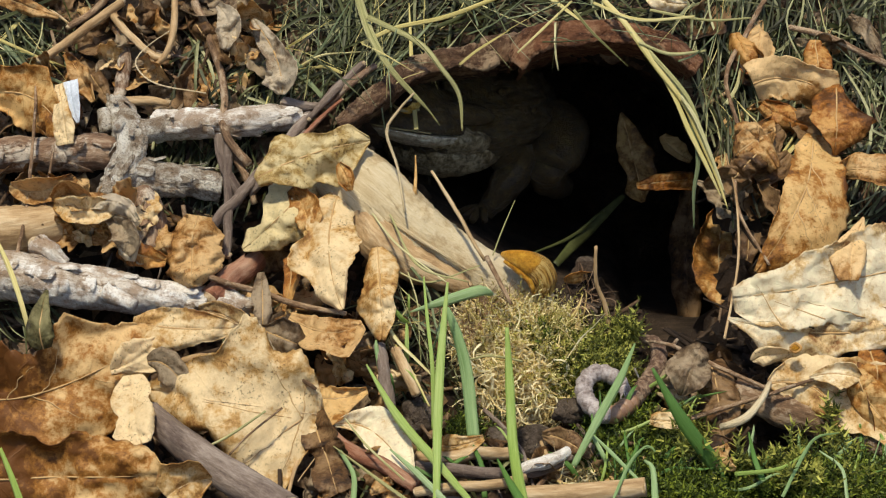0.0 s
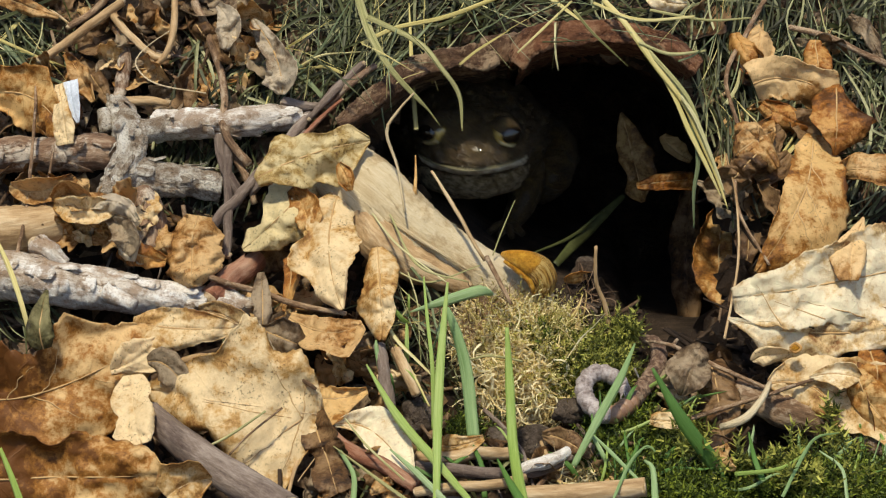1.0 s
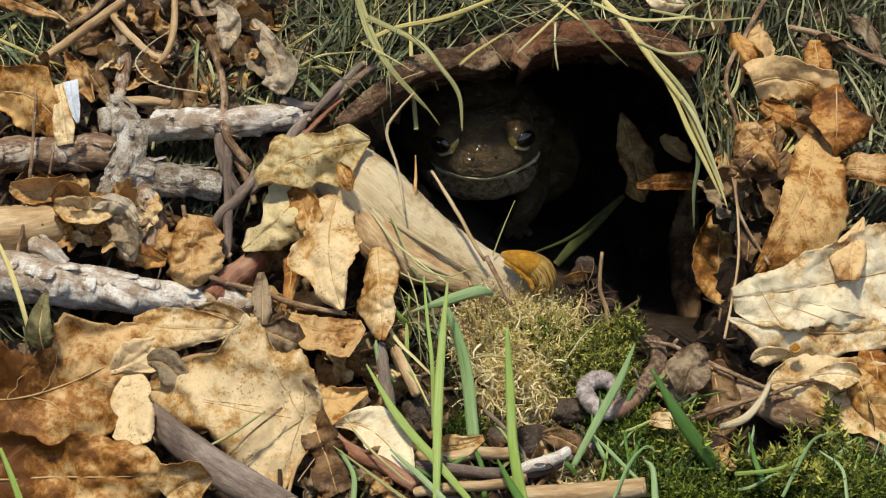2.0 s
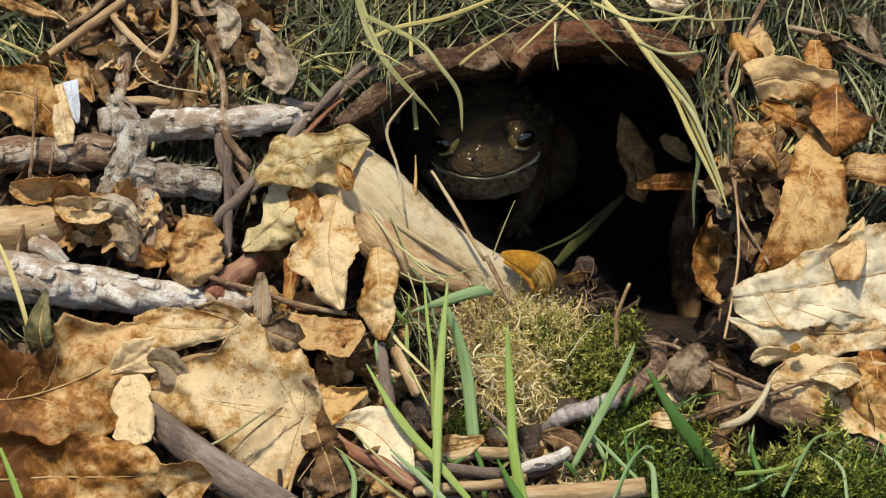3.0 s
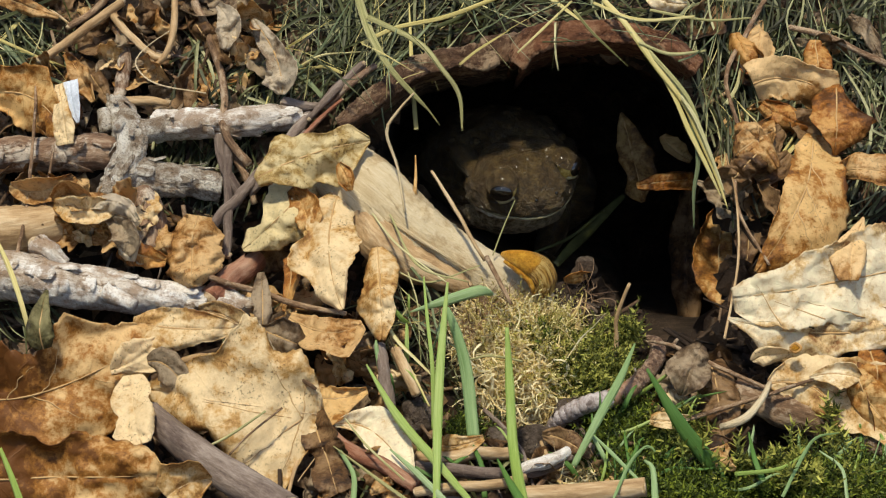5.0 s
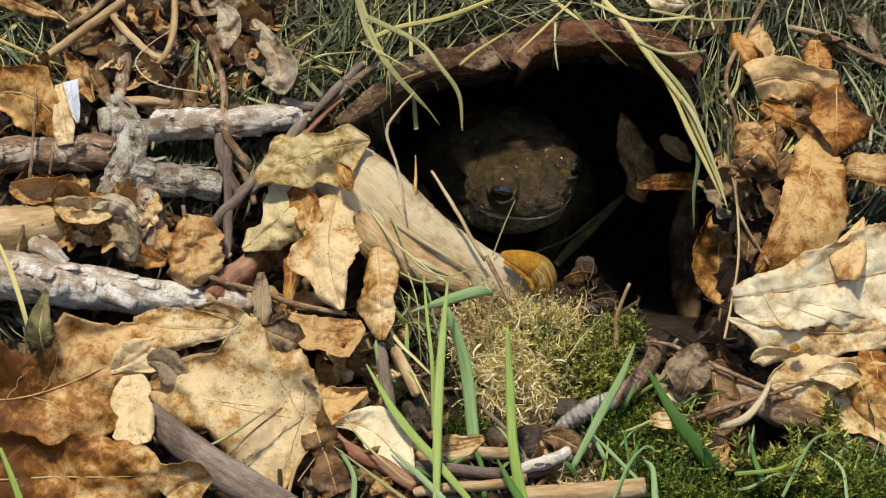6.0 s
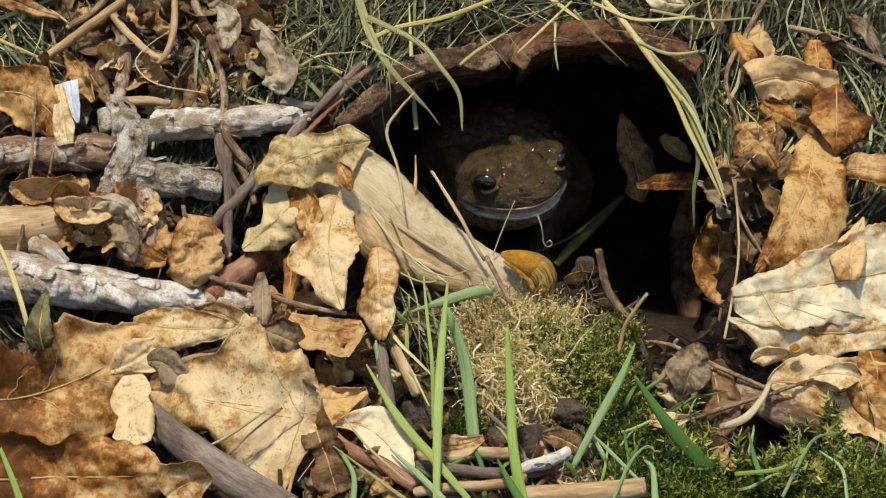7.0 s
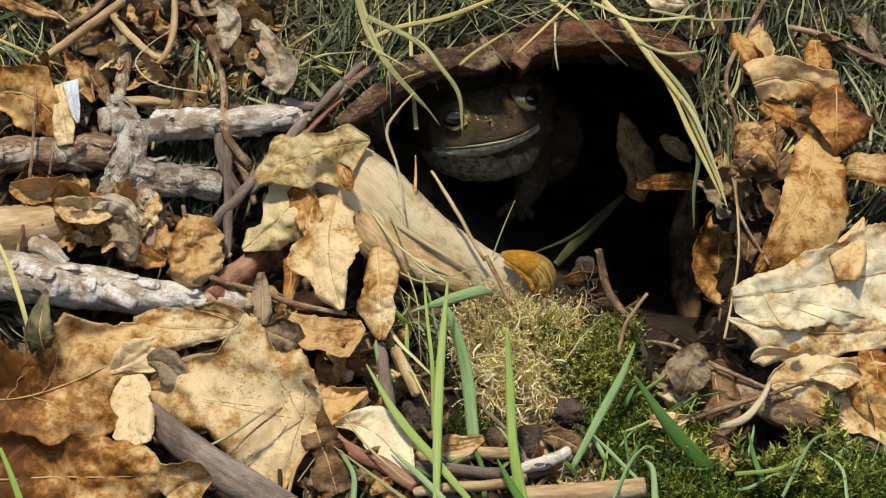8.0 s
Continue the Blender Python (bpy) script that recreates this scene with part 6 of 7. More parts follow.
def low_grass(seed=9):
    """Thin green blades rising from the moss and litter."""
    rnd = random.Random(seed)
    for (cu, cv), (hu, hv), count, lean in (((9.0, -7.0), (4.4, 0.6), 36, 75), ((2.2, -7.0), (2.6, 0.5), 7, 100), ((-0.9, -3.6), (0.9, 1.4), 9, 120), ((5.6, -5.4), (1.3, 0.9), 8, 60)):
        for _ in range(count):
            u, v, a = cu + rnd.uniform(-hu, hu), cv + rnd.uniform(-hv, hv), radians(rnd.gauss(lean, 32))
            ln, w, b = rnd.uniform(0.9, 2.2), rnd.uniform(0.05, 0.16), rnd.uniform(-0.4, 0.4)
            du, dv = math.cos(a) * ln, math.sin(a) * ln
            pts = [on(u, v, 0.6), on(u + du * 0.4 - dv * b * 0.3, v + dv * 0.4 + du * b * 0.3, 1.5), on(u + du * 0.8 - dv * b * 0.2, v + dv * 0.8, 1.9), on(u + du, v + dv * 0.9, 1.8)]
            ob = piece("grass_shoot", strip(pts, [w, w, w * 0.7, w * 0.15], None, 0.3, 0.12, rnd.uniform(-0.8, 0.8)), rnd.choice([GRASS, GRASS_BLUE, GRASS_DARK]), thick=0.006)
            tagged(ob, "thin green grass shoot among moss", "grass", "grass shoots")


low_grass()


def heap(name, zones, material, label, category, widths, lengths, seed):
    """Loose strands thrown over parts of the bank: zones of centre, half size, count, lean and lift."""
    rnd = random.Random(seed)
    shapes = []
    for (cu, cv), (hu, hv), count, lean, wide, lift in zones:
        for _ in range(count):
            u, v = cu + rnd.uniform(-hu, hu), cv + rnd.uniform(-hv, hv)
            a = radians(rnd.gauss(lean, wide))
            if burrow(u, v) > 0.3:
                continue
            ln = rnd.uniform(*lengths)
            du, dv = math.cos(a) * ln / 2, math.sin(a) * ln / 2
            if burrow(u - du, v - dv) > 0.3 or burrow(u + du, v + dv) > 0.3:
                continue
            l0 = lift * rnd.random() - 0.45
            bend = rnd.uniform(-0.5, 0.5) * ln
            pts = [on(u - du, v - dv, l0 - 0.1), on(u - dv * bend / ln, v + du * bend / ln, l0 + 0.35 + rnd.random() * 0.3), on(u + du, v + dv, l0 - 0.1 + rnd.random() * 0.3)]
            w = rnd.uniform(*widths)
            shapes.append(strip(pts, [w * 0.6, w, w * 0.3], None, rnd.uniform(-0.4, 0.4), ln / 8, rnd.uniform(-1.5, 1.5), 1))
    ob = piece(name, joined(shapes), material, base=FACE)
    return tagged(ob, label, category, kind="stuff")


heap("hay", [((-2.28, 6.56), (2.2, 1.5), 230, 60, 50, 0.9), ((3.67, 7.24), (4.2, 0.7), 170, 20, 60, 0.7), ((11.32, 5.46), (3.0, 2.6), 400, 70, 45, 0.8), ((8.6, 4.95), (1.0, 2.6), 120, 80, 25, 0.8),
             ((-12.82, 6.31), (0.9, 1.1), 90, 40, 60, 0.5), ((-7.55, 2.4), (1.4, 0.8), 90, 75, 30, 0.3), ((-6.19, 4.78), (1.4, 1.2), 90, 70, 40, 0.4), ((12.68, 1.38), (0.8, 0.6), 30, 70, 40, 0.4)], HAY_SHADED, "loose hay, straw-coloured and olive, most strands darkened for shade", "hay", (0.025, 0.11), (1.4, 5.0), 11)
heap("dry_grass", [((-0.75, -2.7), (1.4, 1.6), 70, -55, 40, 0.8), ((1.63, -4.4), (1.2, 1.2), 40, 60, 70, 0.8), ((-12.31, -2.02), (1.0, 0.8), 30, -50, 30, 0.7), ((5.88, -5.08), (1.8, 1.2), 40, 20, 60, 0.8), ((0.27, -6.61), (3.0, 0.7), 40, 0, 40, 0.9), ((-6.19, -3.38), (1.2, 1.2), 16, 60, 60, 1.6)], HAY_SHADED, "thin dry grass among leaves and moss", "grass", (0.03, 0.1), (0.8, 2.5), 12)


def litter(name, material, label, zones, seed, size):
    """Crumbs of leaf and stalk lying on the soil."""
    rnd = random.Random(seed)
    shapes = []
    for (cu, cv), (hu, hv), count, lift in zones:
        for _ in range(count):
            u, v = cu + rnd.uniform(-hu, hu), cv + rnd.uniform(-hv, hv)
            if burrow(u, v) > 0.6:
                continue
            a = rnd.uniform(0, 6.28)
            s = rnd.uniform(*size)
            base = on(u, v, lift * rnd.random() - 0.8)
            if rnd.random() < 0.25:
                d = (RIGHT * math.cos(a) + UP * math.sin(a)) * (s * 0.012) + OUT * rnd.uniform(-0.004, 0.004)
                shapes.append(tube([base - d, base + OUT * 0.0015, base + d], [s * 0.06, s * 0.08, s * 0.05], 6, 0.15, rnd.random(), s * 0.5))
            else:
                e1 = RIGHT * math.cos(a) + UP * math.sin(a) + OUT * rnd.uniform(-0.7, 0.7)
                e2 = UP * math.cos(a) - RIGHT * math.sin(a) + OUT * rnd.uniform(-0.7, 0.7)
                n = 5
                vs, fs = [], []
                for i in range(n):
                    for j in range(n):
                        x, y = i / (n - 1) - 0.5, j / (n - 1) - 0.5
                        k = 1 + 0.5 * noise.noise(Vector((x * 3 + s * 9, y * 3 + u, v)))
                        z = rnd.uniform(-0.06, 0.06) + 0.7 * (x * x - y * y * 0.3)
                        rr = 1 - 0.5 * max(0, (abs(x) + abs(y)) - 0.5)
                        vs.append(base + (e1 * (x * rr * k) + e2 * (y * 0.8 * rr * k) + OUT * z) * (s * 0.012))
                fs = [(i * n + j, i * n + j + 1, (i + 1) * n + j + 1, (i + 1) * n + j) for i in range(n - 1) for j in range(n - 1)]
                shapes.append((vs, fs))
    ob = piece(name, joined(shapes), material, base=FACE)
    return tagged(ob, label, "litter", kind="stuff")


litter("leaf_litter", LITTER, "brown crumbs of leaf, bark and stalk on soil", [((0, 0), (14.0, 8.5), 2600, 0.5), ((-9.08, 2.4), (4.5, 4.5), 900, 0.6), ((-2.79, -4.4), (3.0, 2.5), 500, 0.9), ((7.75, -4.06), (2.5, 2.0), 120, 0.3)], 21, (0.35, 1.1))
litter("leaf_pieces", BROWN, "brown broken leaf pieces in the litter", [((-2.45, -4.06), (2.4, 2.4), 60, 0.7), ((8.77, -4.4), (2.0, 1.4), 10, 0.2)], 22, (0.8, 1.6))


# ---- moss and soil crumbs ----
def moss(name, zones, material, label, seed, sprig):
    """A cushion of many short shoots, each with tiny leaves."""
    rnd = random.Random(seed)
    verts, faces = [], []
    for (cu, cv), (hu, hv), count, height in zones:
        for _ in range(count):
            a, r = rnd.uniform(0, 6.28), math.sqrt(rnd.random())
            u, v = cu + hu * r * math.cos(a), cv + hv * r * math.sin(a)
            dome = height * (1 - r * r) * (0.7 + 0.9 * noise.noise(Vector((u * 1.1, v * 1.1, seed))) + 0.4 * noise.noise(Vector((u * 3, v * 3, seed))))
            p = on(u, v, dome)
            d = (OUT * 0.7 + Vector((0, 0, 0.6)) + Vector((rnd.gauss(0, sprig[2]), rnd.gauss(0, sprig[2]), rnd.gauss(0, sprig[2])))).normalized()
            ln = rnd.uniform(sprig[0], sprig[1]) * 0.01
            side = d.cross(Vector((rnd.gauss(0, 1), rnd.gauss(0, 1), rnd.gauss(0, 1)))).normalized()
            oth = d.cross(side)
            k = sprig[3]
            curl = side * rnd.uniform(-0.4, 0.4) * ln
            for s in range(k):
                t = (s + 0.5) / k
                q = p + d * (ln * t) + curl * t * t
                an = s * 2.4
                lf = (side * math.cos(an) + oth * math.sin(an)) * (sprig[4] * 0.01) * (1.15 - 0.6 * t) + d * (sprig[4] * 0.006)
                wd = lf.cross(d).normalized() * (sprig[5] * 0.01)
                o = len(verts)
                verts += [q - wd, q + wd, q + lf * 0.6 + wd * 0.6, q + lf, q + lf * 0.6 - wd * 0.6]
                faces.append((o, o + 1, o + 2, o + 3, o + 4))
            o = len(verts)
            w = side * 0.00012
            verts += [p - w, p + w, p + d * ln + curl]
            faces.append((o, o + 1, o + 2))
    ob = piece(name, (verts, faces), material, base=FACE, flat=True)
    return tagged(ob, label, "moss", kind="stuff")


def fibres(name, zones, material, label, seed, lengths, radius):
    """Curly dry threads in a loose cushion."""
    rnd = random.Random(seed)
    shapes = []
    for (cu, cv), (hu, hv), count, height in zones:
        for _ in range(count):
            a, r = rnd.uniform(0, 6.28), math.sqrt(rnd.random())
            u, v = cu + hu * r * math.cos(a), cv + hv * r * math.sin(a)
            p = on(u, v, height * (1 - r * r) * rnd.uniform(0.5, 1.05) * (1 + 0.9 * noise.noise(Vector((u * 1.6, v * 1.6, seed)))))
            ln = rnd.uniform(*lengths) * 0.01
            pts = [p]
            d = Vector((rnd.gauss(0, 1), rnd.gauss(0, 1), rnd.gauss(0, 1))).normalized()
            for _k in range(4):
                d = (d + Vector((rnd.gauss(0, .6), rnd.gauss(0, .6), rnd.gauss(0, .6)))).normalized()
                pts.append(pts[-1] + d * ln / 4)
            rr = rnd.uniform(*radius)
            shapes.append(strip(pts, [rr, rr * 1.4, rr * 0.5], None, 0.5, 0.12, rnd.uniform(-2, 2), 1))
    ob = piece(name, joined(shapes), material, base=FACE)
    return tagged(ob, label, "moss", kind="stuff")


fibres("dry_moss", [((2.31, -3.55), (1.8, 1.7), 3000, 0.8), ((1.46, -2.5), (1.2, 0.9), 900, 0.75), ((2.75, -2.3), (1.3, 0.6), 500, 0.6), ((3.84, -6.78), (1.3, 0.5), 260, 0.8)], MOSS_DRY, "straw-coloured dry moss cushion below the root", 31, (0.4, 1.3), (0.02, 0.055))
moss("dry_moss", [((2.6, -3.2), (1.6, 1.4), 420, 0.75), ((1.6, -2.6), (1.0, 0.8), 120, 0.7)], MOSS_OLIVE, "feathery bleached moss shoots below the root", 37, (0.5, 1.5, 0.9, 18, 0.12, 0.022))
moss_tuft = moss("green_moss", [((4.35, -3.6), (1.3, 0.95), 620, 0.55), ((5.37, -2.6), (0.4, 0.3), 60, 0.7)], MOSS_FRESH, "fresh green moss tuft beside the dry moss", 34, (0.5, 1.2, 0.8, 16, 0.17, 0.026))
moss("green_moss", [((5.37, -5.42), (1.1, 1.0), 420, 0.6), ((3.0, -2.8), (0.9, 0.5), 90, 0.7), ((0.61, -5.59), (0.5, 0.5), 120, 0.7)], MOSS, "fresh green moss cushion at the burrow's foot", 32, (0.4, 1.0, 0.7, 14, 0.15, 0.024))
moss("green_moss", [((7.58, -7.36), (2.8, 0.6), 620, 0.7), ((11.8, -7.3), (2.1, 0.75), 700, 0.8), ((5.71, -6.36), (1.5, 0.9), 420, 0.6)], MOSS, "yellow-green moss carpet under grass", 33, (0.5, 1.2, 0.6, 16, 0.18, 0.028))
moss("star_moss", [((11.6, -5.2), (0.3, 0.25), 9, 1.7), ((11.9, -5.9), (0.35, 0.4), 12, 1.6), ((7.2, -6.2), (0.5, 0.8), 34, 1.3), ((9.11, -6.87), (0.9, 0.4), 34, 1.3), ((10.64, -6.5), (0.4, 0.4), 12, 1.4), ((11.4, -7.1), (1.8, 0.5), 46, 1.3), ((5.46, -2.7), (0.3, 0.15), 5, 0.5)], MOSS_FRESH, "tall star-shaped moss shoots", 38, (0.7, 1.5, 0.3, 22, 0.36, 0.04))


def lump(name, centre, size, seed, label, material=CLOD):
    def shape(x, y, z):
        q = Vector((x, y, z)) * 1.3 + Vector((seed, 0, 0))
        k = 1 + 0.35 * noise.noise(q) + 0.2 * noise.noise(q * 2.7) + 0.1 * noise.noise(q * 7)
        return x * k, y * k, z * k
    v, f = blob((0, 0, 0), size, shape, 26, 18)
    ob = piece(name, ([q + centre for q in v], f), material, base=centre)
    return tagged(ob, label, "soil")


fibres("rootlets", [((0.87, -2.36), (0.5, 0.5), 120, 1.0), ((4.18, -1.51), (0.5, 0.3), 40, 0.3), ((1.46, -1.77), (0.5, 0.4), 60, 1.3)], TWIG_FIBRE, "tangle of fine brown rootlets under the root", 35, (0.5, 1.4), (0.012, 0.03))
fibres("root_threads", [((1.38, -3.55), (0.5, 1.3), 60, 1.3), ((2.99, -3.38), (1.2, 1.2), 60, 1.2)], MOSS_DRY, "white threads hanging over dry moss", 36, (1.0, 2.4), (0.015, 0.04))
lump("soil_clod", on(2.74, -5.85, 0.7), (0.62, 0.6, 0.55), 1, "grey-brown crumbly clod of soil")
lump("soil_clod", on(1.72, -5.76, 0.6), (0.5, 0.5, 0.45), 2, "small grey-brown clod of soil")
lump("soil_clod", on(-0.66, -5, 0.6), (0.55, 0.5, 0.55), 3, "dark rounded lump of soil")
lump("soil_clod", on(3.84, -4.91, 0.6), (0.5, 0.4, 0.35), 4, "brown soil lump by the moss")
lump("soil_clod", at(4.27, -0.63, 0.4), (0.35, 0.35, 0.25), 5, "dark soil crumb at the burrow's lip", SOIL)
lump("soil_clod", at(3.84, -1.26, 0.6), (0.6, 0.4, 0.25), 6, "dark brown soil crumb at the burrow's lip", SOIL)

lump("soil_clod", at(3.67, -1.6, 0.9), (0.32, 0.26, 0.22), 11, "crumbly brown soil on the burrow's lip", CLOD)
lump("soil_clod", at(4.27, -1.82, 0.8), (0.4, 0.28, 0.22), 12, "crumbly brown soil on the burrow's lip", CLOD)
lump("soil_clod", at(3.93, -1.34, 0.6), (0.28, 0.24, 0.2), 13, "dark soil crumb by the slug", SOIL)
lump("soil_clod", at(4.52, -2.23, 0.9), (0.42, 0.3, 0.22), 14, "brown soil lump at the burrow's lip", CLOD)
lump("soil_clod", at(4.28, -0.39, -0.6), (0.26, 0.22, 0.16), 15, "grey crumb of soil inside the burrow", CLOD)
lump("soil_clod", at(4.95, -1.68, 0.2), (0.35, 0.26, 0.2), 16, "dark soil crumb at the burrow's lip", SOIL)
lump("soil_clod", at(5.71, -2.02, -0.6), (0.4, 0.3, 0.24), 17, "dark soil crumb at the burrow's lip", SOIL)
lump("soil_clod", at(3.25, -1.96, 1), (0.26, 0.2, 0.2), 18, "crumbly brown soil under the slug", CLOD)
leaf("leaf_scrap", [at(3.64, -0.97, 0.6), at(4.01, -0.87, 0.7), at(4.45, -0.75, 0.4)], (0.1, 0.2, 0.18, 0.06), (0.08, 0.16, 0.2, 0.06), RUST, "small rusty leaf scrap beside the slug", 0.2, 0.3, 0.8, 79, rib=False, group="leaf scraps", n=26, m=8)

# ---- slug ----
def build_slug():
    slug = thing("slug", at(2.57, -1.09, 1.9), "orange-brown slug hunched on the root's end", "slug")
    piece("body", tube([at(2.28, -0.39, 1.8), at(2.62, -0.46, 1.9), at(2.89, -0.63, 1.9), at(3.03, -0.92, 1.85), at(3.03, -1.21, 1.75), at(2.99, -1.45, 1.6)], (0.24, 0.38, 0.42, 0.40, 0.30, 0.12), 48, 0.02, 5, 0.03), SLUG_RIDGE, slug, "ridged pale orange back and tail")
    piece("mantle", tube([at(1.77, -0.15, 1.75), at(1.97, -0.2, 1.9), at(2.24, -0.29, 2), at(2.52, -0.39, 2.05), at(2.72, -0.53, 2.05), at(2.82, -0.7, 2)], (0.07, 0.17, 0.27, 0.34, 0.36, 0.22), 36, 0.03, 6, 0.04, flatten=0.8), SLUG_BODY, slug, "smooth ochre mantle")
    piece("foot", tube([at(1.84, -0.36, 1.95), at(2.23, -0.63, 2.05), at(2.62, -0.97, 2.05), at(2.75, -1.34, 1.9)], (0.05, 0.09, 0.10, 0.08), 12, 0.1, 3), SLUG_BODY, slug, "pale foot fringe")


build_slug()


# ---- earthworm ----
WORM = 30
worm = thing("earthworm", Vector((0, 0, 0)), "earthworm with a grey coiled tail and brown front", "worm")
segments = []
for gi in range(WORM):
    gr = 0.27 - 0.05 * abs(gi / WORM - 0.45) - 0.10 * smooth(0.85, 1.0, gi / WORM) - 0.11 * smooth(0.16, 0.0, gi / WORM)

    def ring(x, y, z):
        k = 1 + 0.02 * math.cos(x * 7.0) + 0.04 * noise.noise(Vector((x * 2 + gi, y * 2, z * 2)))
        return x, y * k, z * k
    part_name, skin = ("segment", WORM_GREY) if gi < 14 else ("saddle_ring", WORM_SADDLE) if gi < 18 else ("segment", WORM_BROWN)
    segments.append(piece(part_name, blob((0, 0, 0), (0.30, gr, gr), ring, 16, 12), skin, worm))

# ---- loose twigs that get dragged ----
drag_twig = thing("twig", Vector((0, 0, 0)), "dark brown rough twig with a pale broken tip", "twig")
piece("bark", tube([Vector((-0.023, 0, 0.0015)), Vector((-0.010, 0, -0.001)), Vector((0.004, 0, 0.0012)), Vector((0.0225, 0, 0.0))], [0.10, 0.12, 0.12, 0.10], 16, 0.3, 41, 0.08), TWIG_BROWN, drag_twig)
piece("broken_end", tube([Vector((0.022, 0, 0)), Vector((0.0245, 0, 0))], [0.09, 0.06], 10, 0.2, 4, 0.05), END_WOOD, drag_twig, "pale broken end")
thin_stem = thing("stem", Vector((0, 0, 0)), "thin tan dry stem standing in the moss", "stem")
piece("stalk", tube([Vector((0, 0, -0.0165)), Vector((0.0008, 0, -0.004)), Vector((-0.0006, 0, 0.006)), Vector((0.0014, 0, 0.0165))], [0.07, 0.075, 0.06, 0.045], 9, 0.25, 42, 0.15), STRAW_WOOD, thin_stem)
root_fibre = thing("root_fibre", Vector((0, 0, 0)), "thin pale curled root fibre clinging to the worm", "root")
piece("fibre", tube([Vector((0, 0, 0)), Vector((0.0016, 0, -0.004)), Vector((0.0027, 0, -0.0085)), Vector((0.0042, 0.0004, -0.0098)), Vector((0.0054, 0.0006, -0.0088)), Vector((0.0046, 0.0004, -0.0076)), Vector((0.0037, 0.0002, -0.0084))], [0.028, 0.026, 0.024, 0.022, 0.02, 0.018, 0.014], 8, 0.15, 47, 0.1), WORM_GREY, root_fibre)
long_blade = thing("grass_stalk", Vector((0, 0, 0)), "long dark green blade of grass leaning over the moss", "grass", "green grass blades")
piece("blade", strip([Vector((0.0135, 0.004, -0.019)), Vector((0.006, -0.002, -0.008)), Vector((-0.004, -0.003, 0.006)), Vector((-0.0125, 0.001, 0.020))], (0.44, 0.44, 0.37, 0.07), None, 0.3, 0.2), GRASS_DARK, long_blade, thick=0.02)


# ---- toad ----
def warts(seed, amount, scale=3.0):
    def f(x, y, z):
        q = Vector((x, y, z)) * scale + Vector((seed, seed, 0))
        k = noise.noise(q) * 0.5 + max(0.0, noise.noise(q * 2.6)) * 1.0 + max(0.0, noise.noise(q * 5.0)) * 0.5
        return 1 + amount * k
    return f


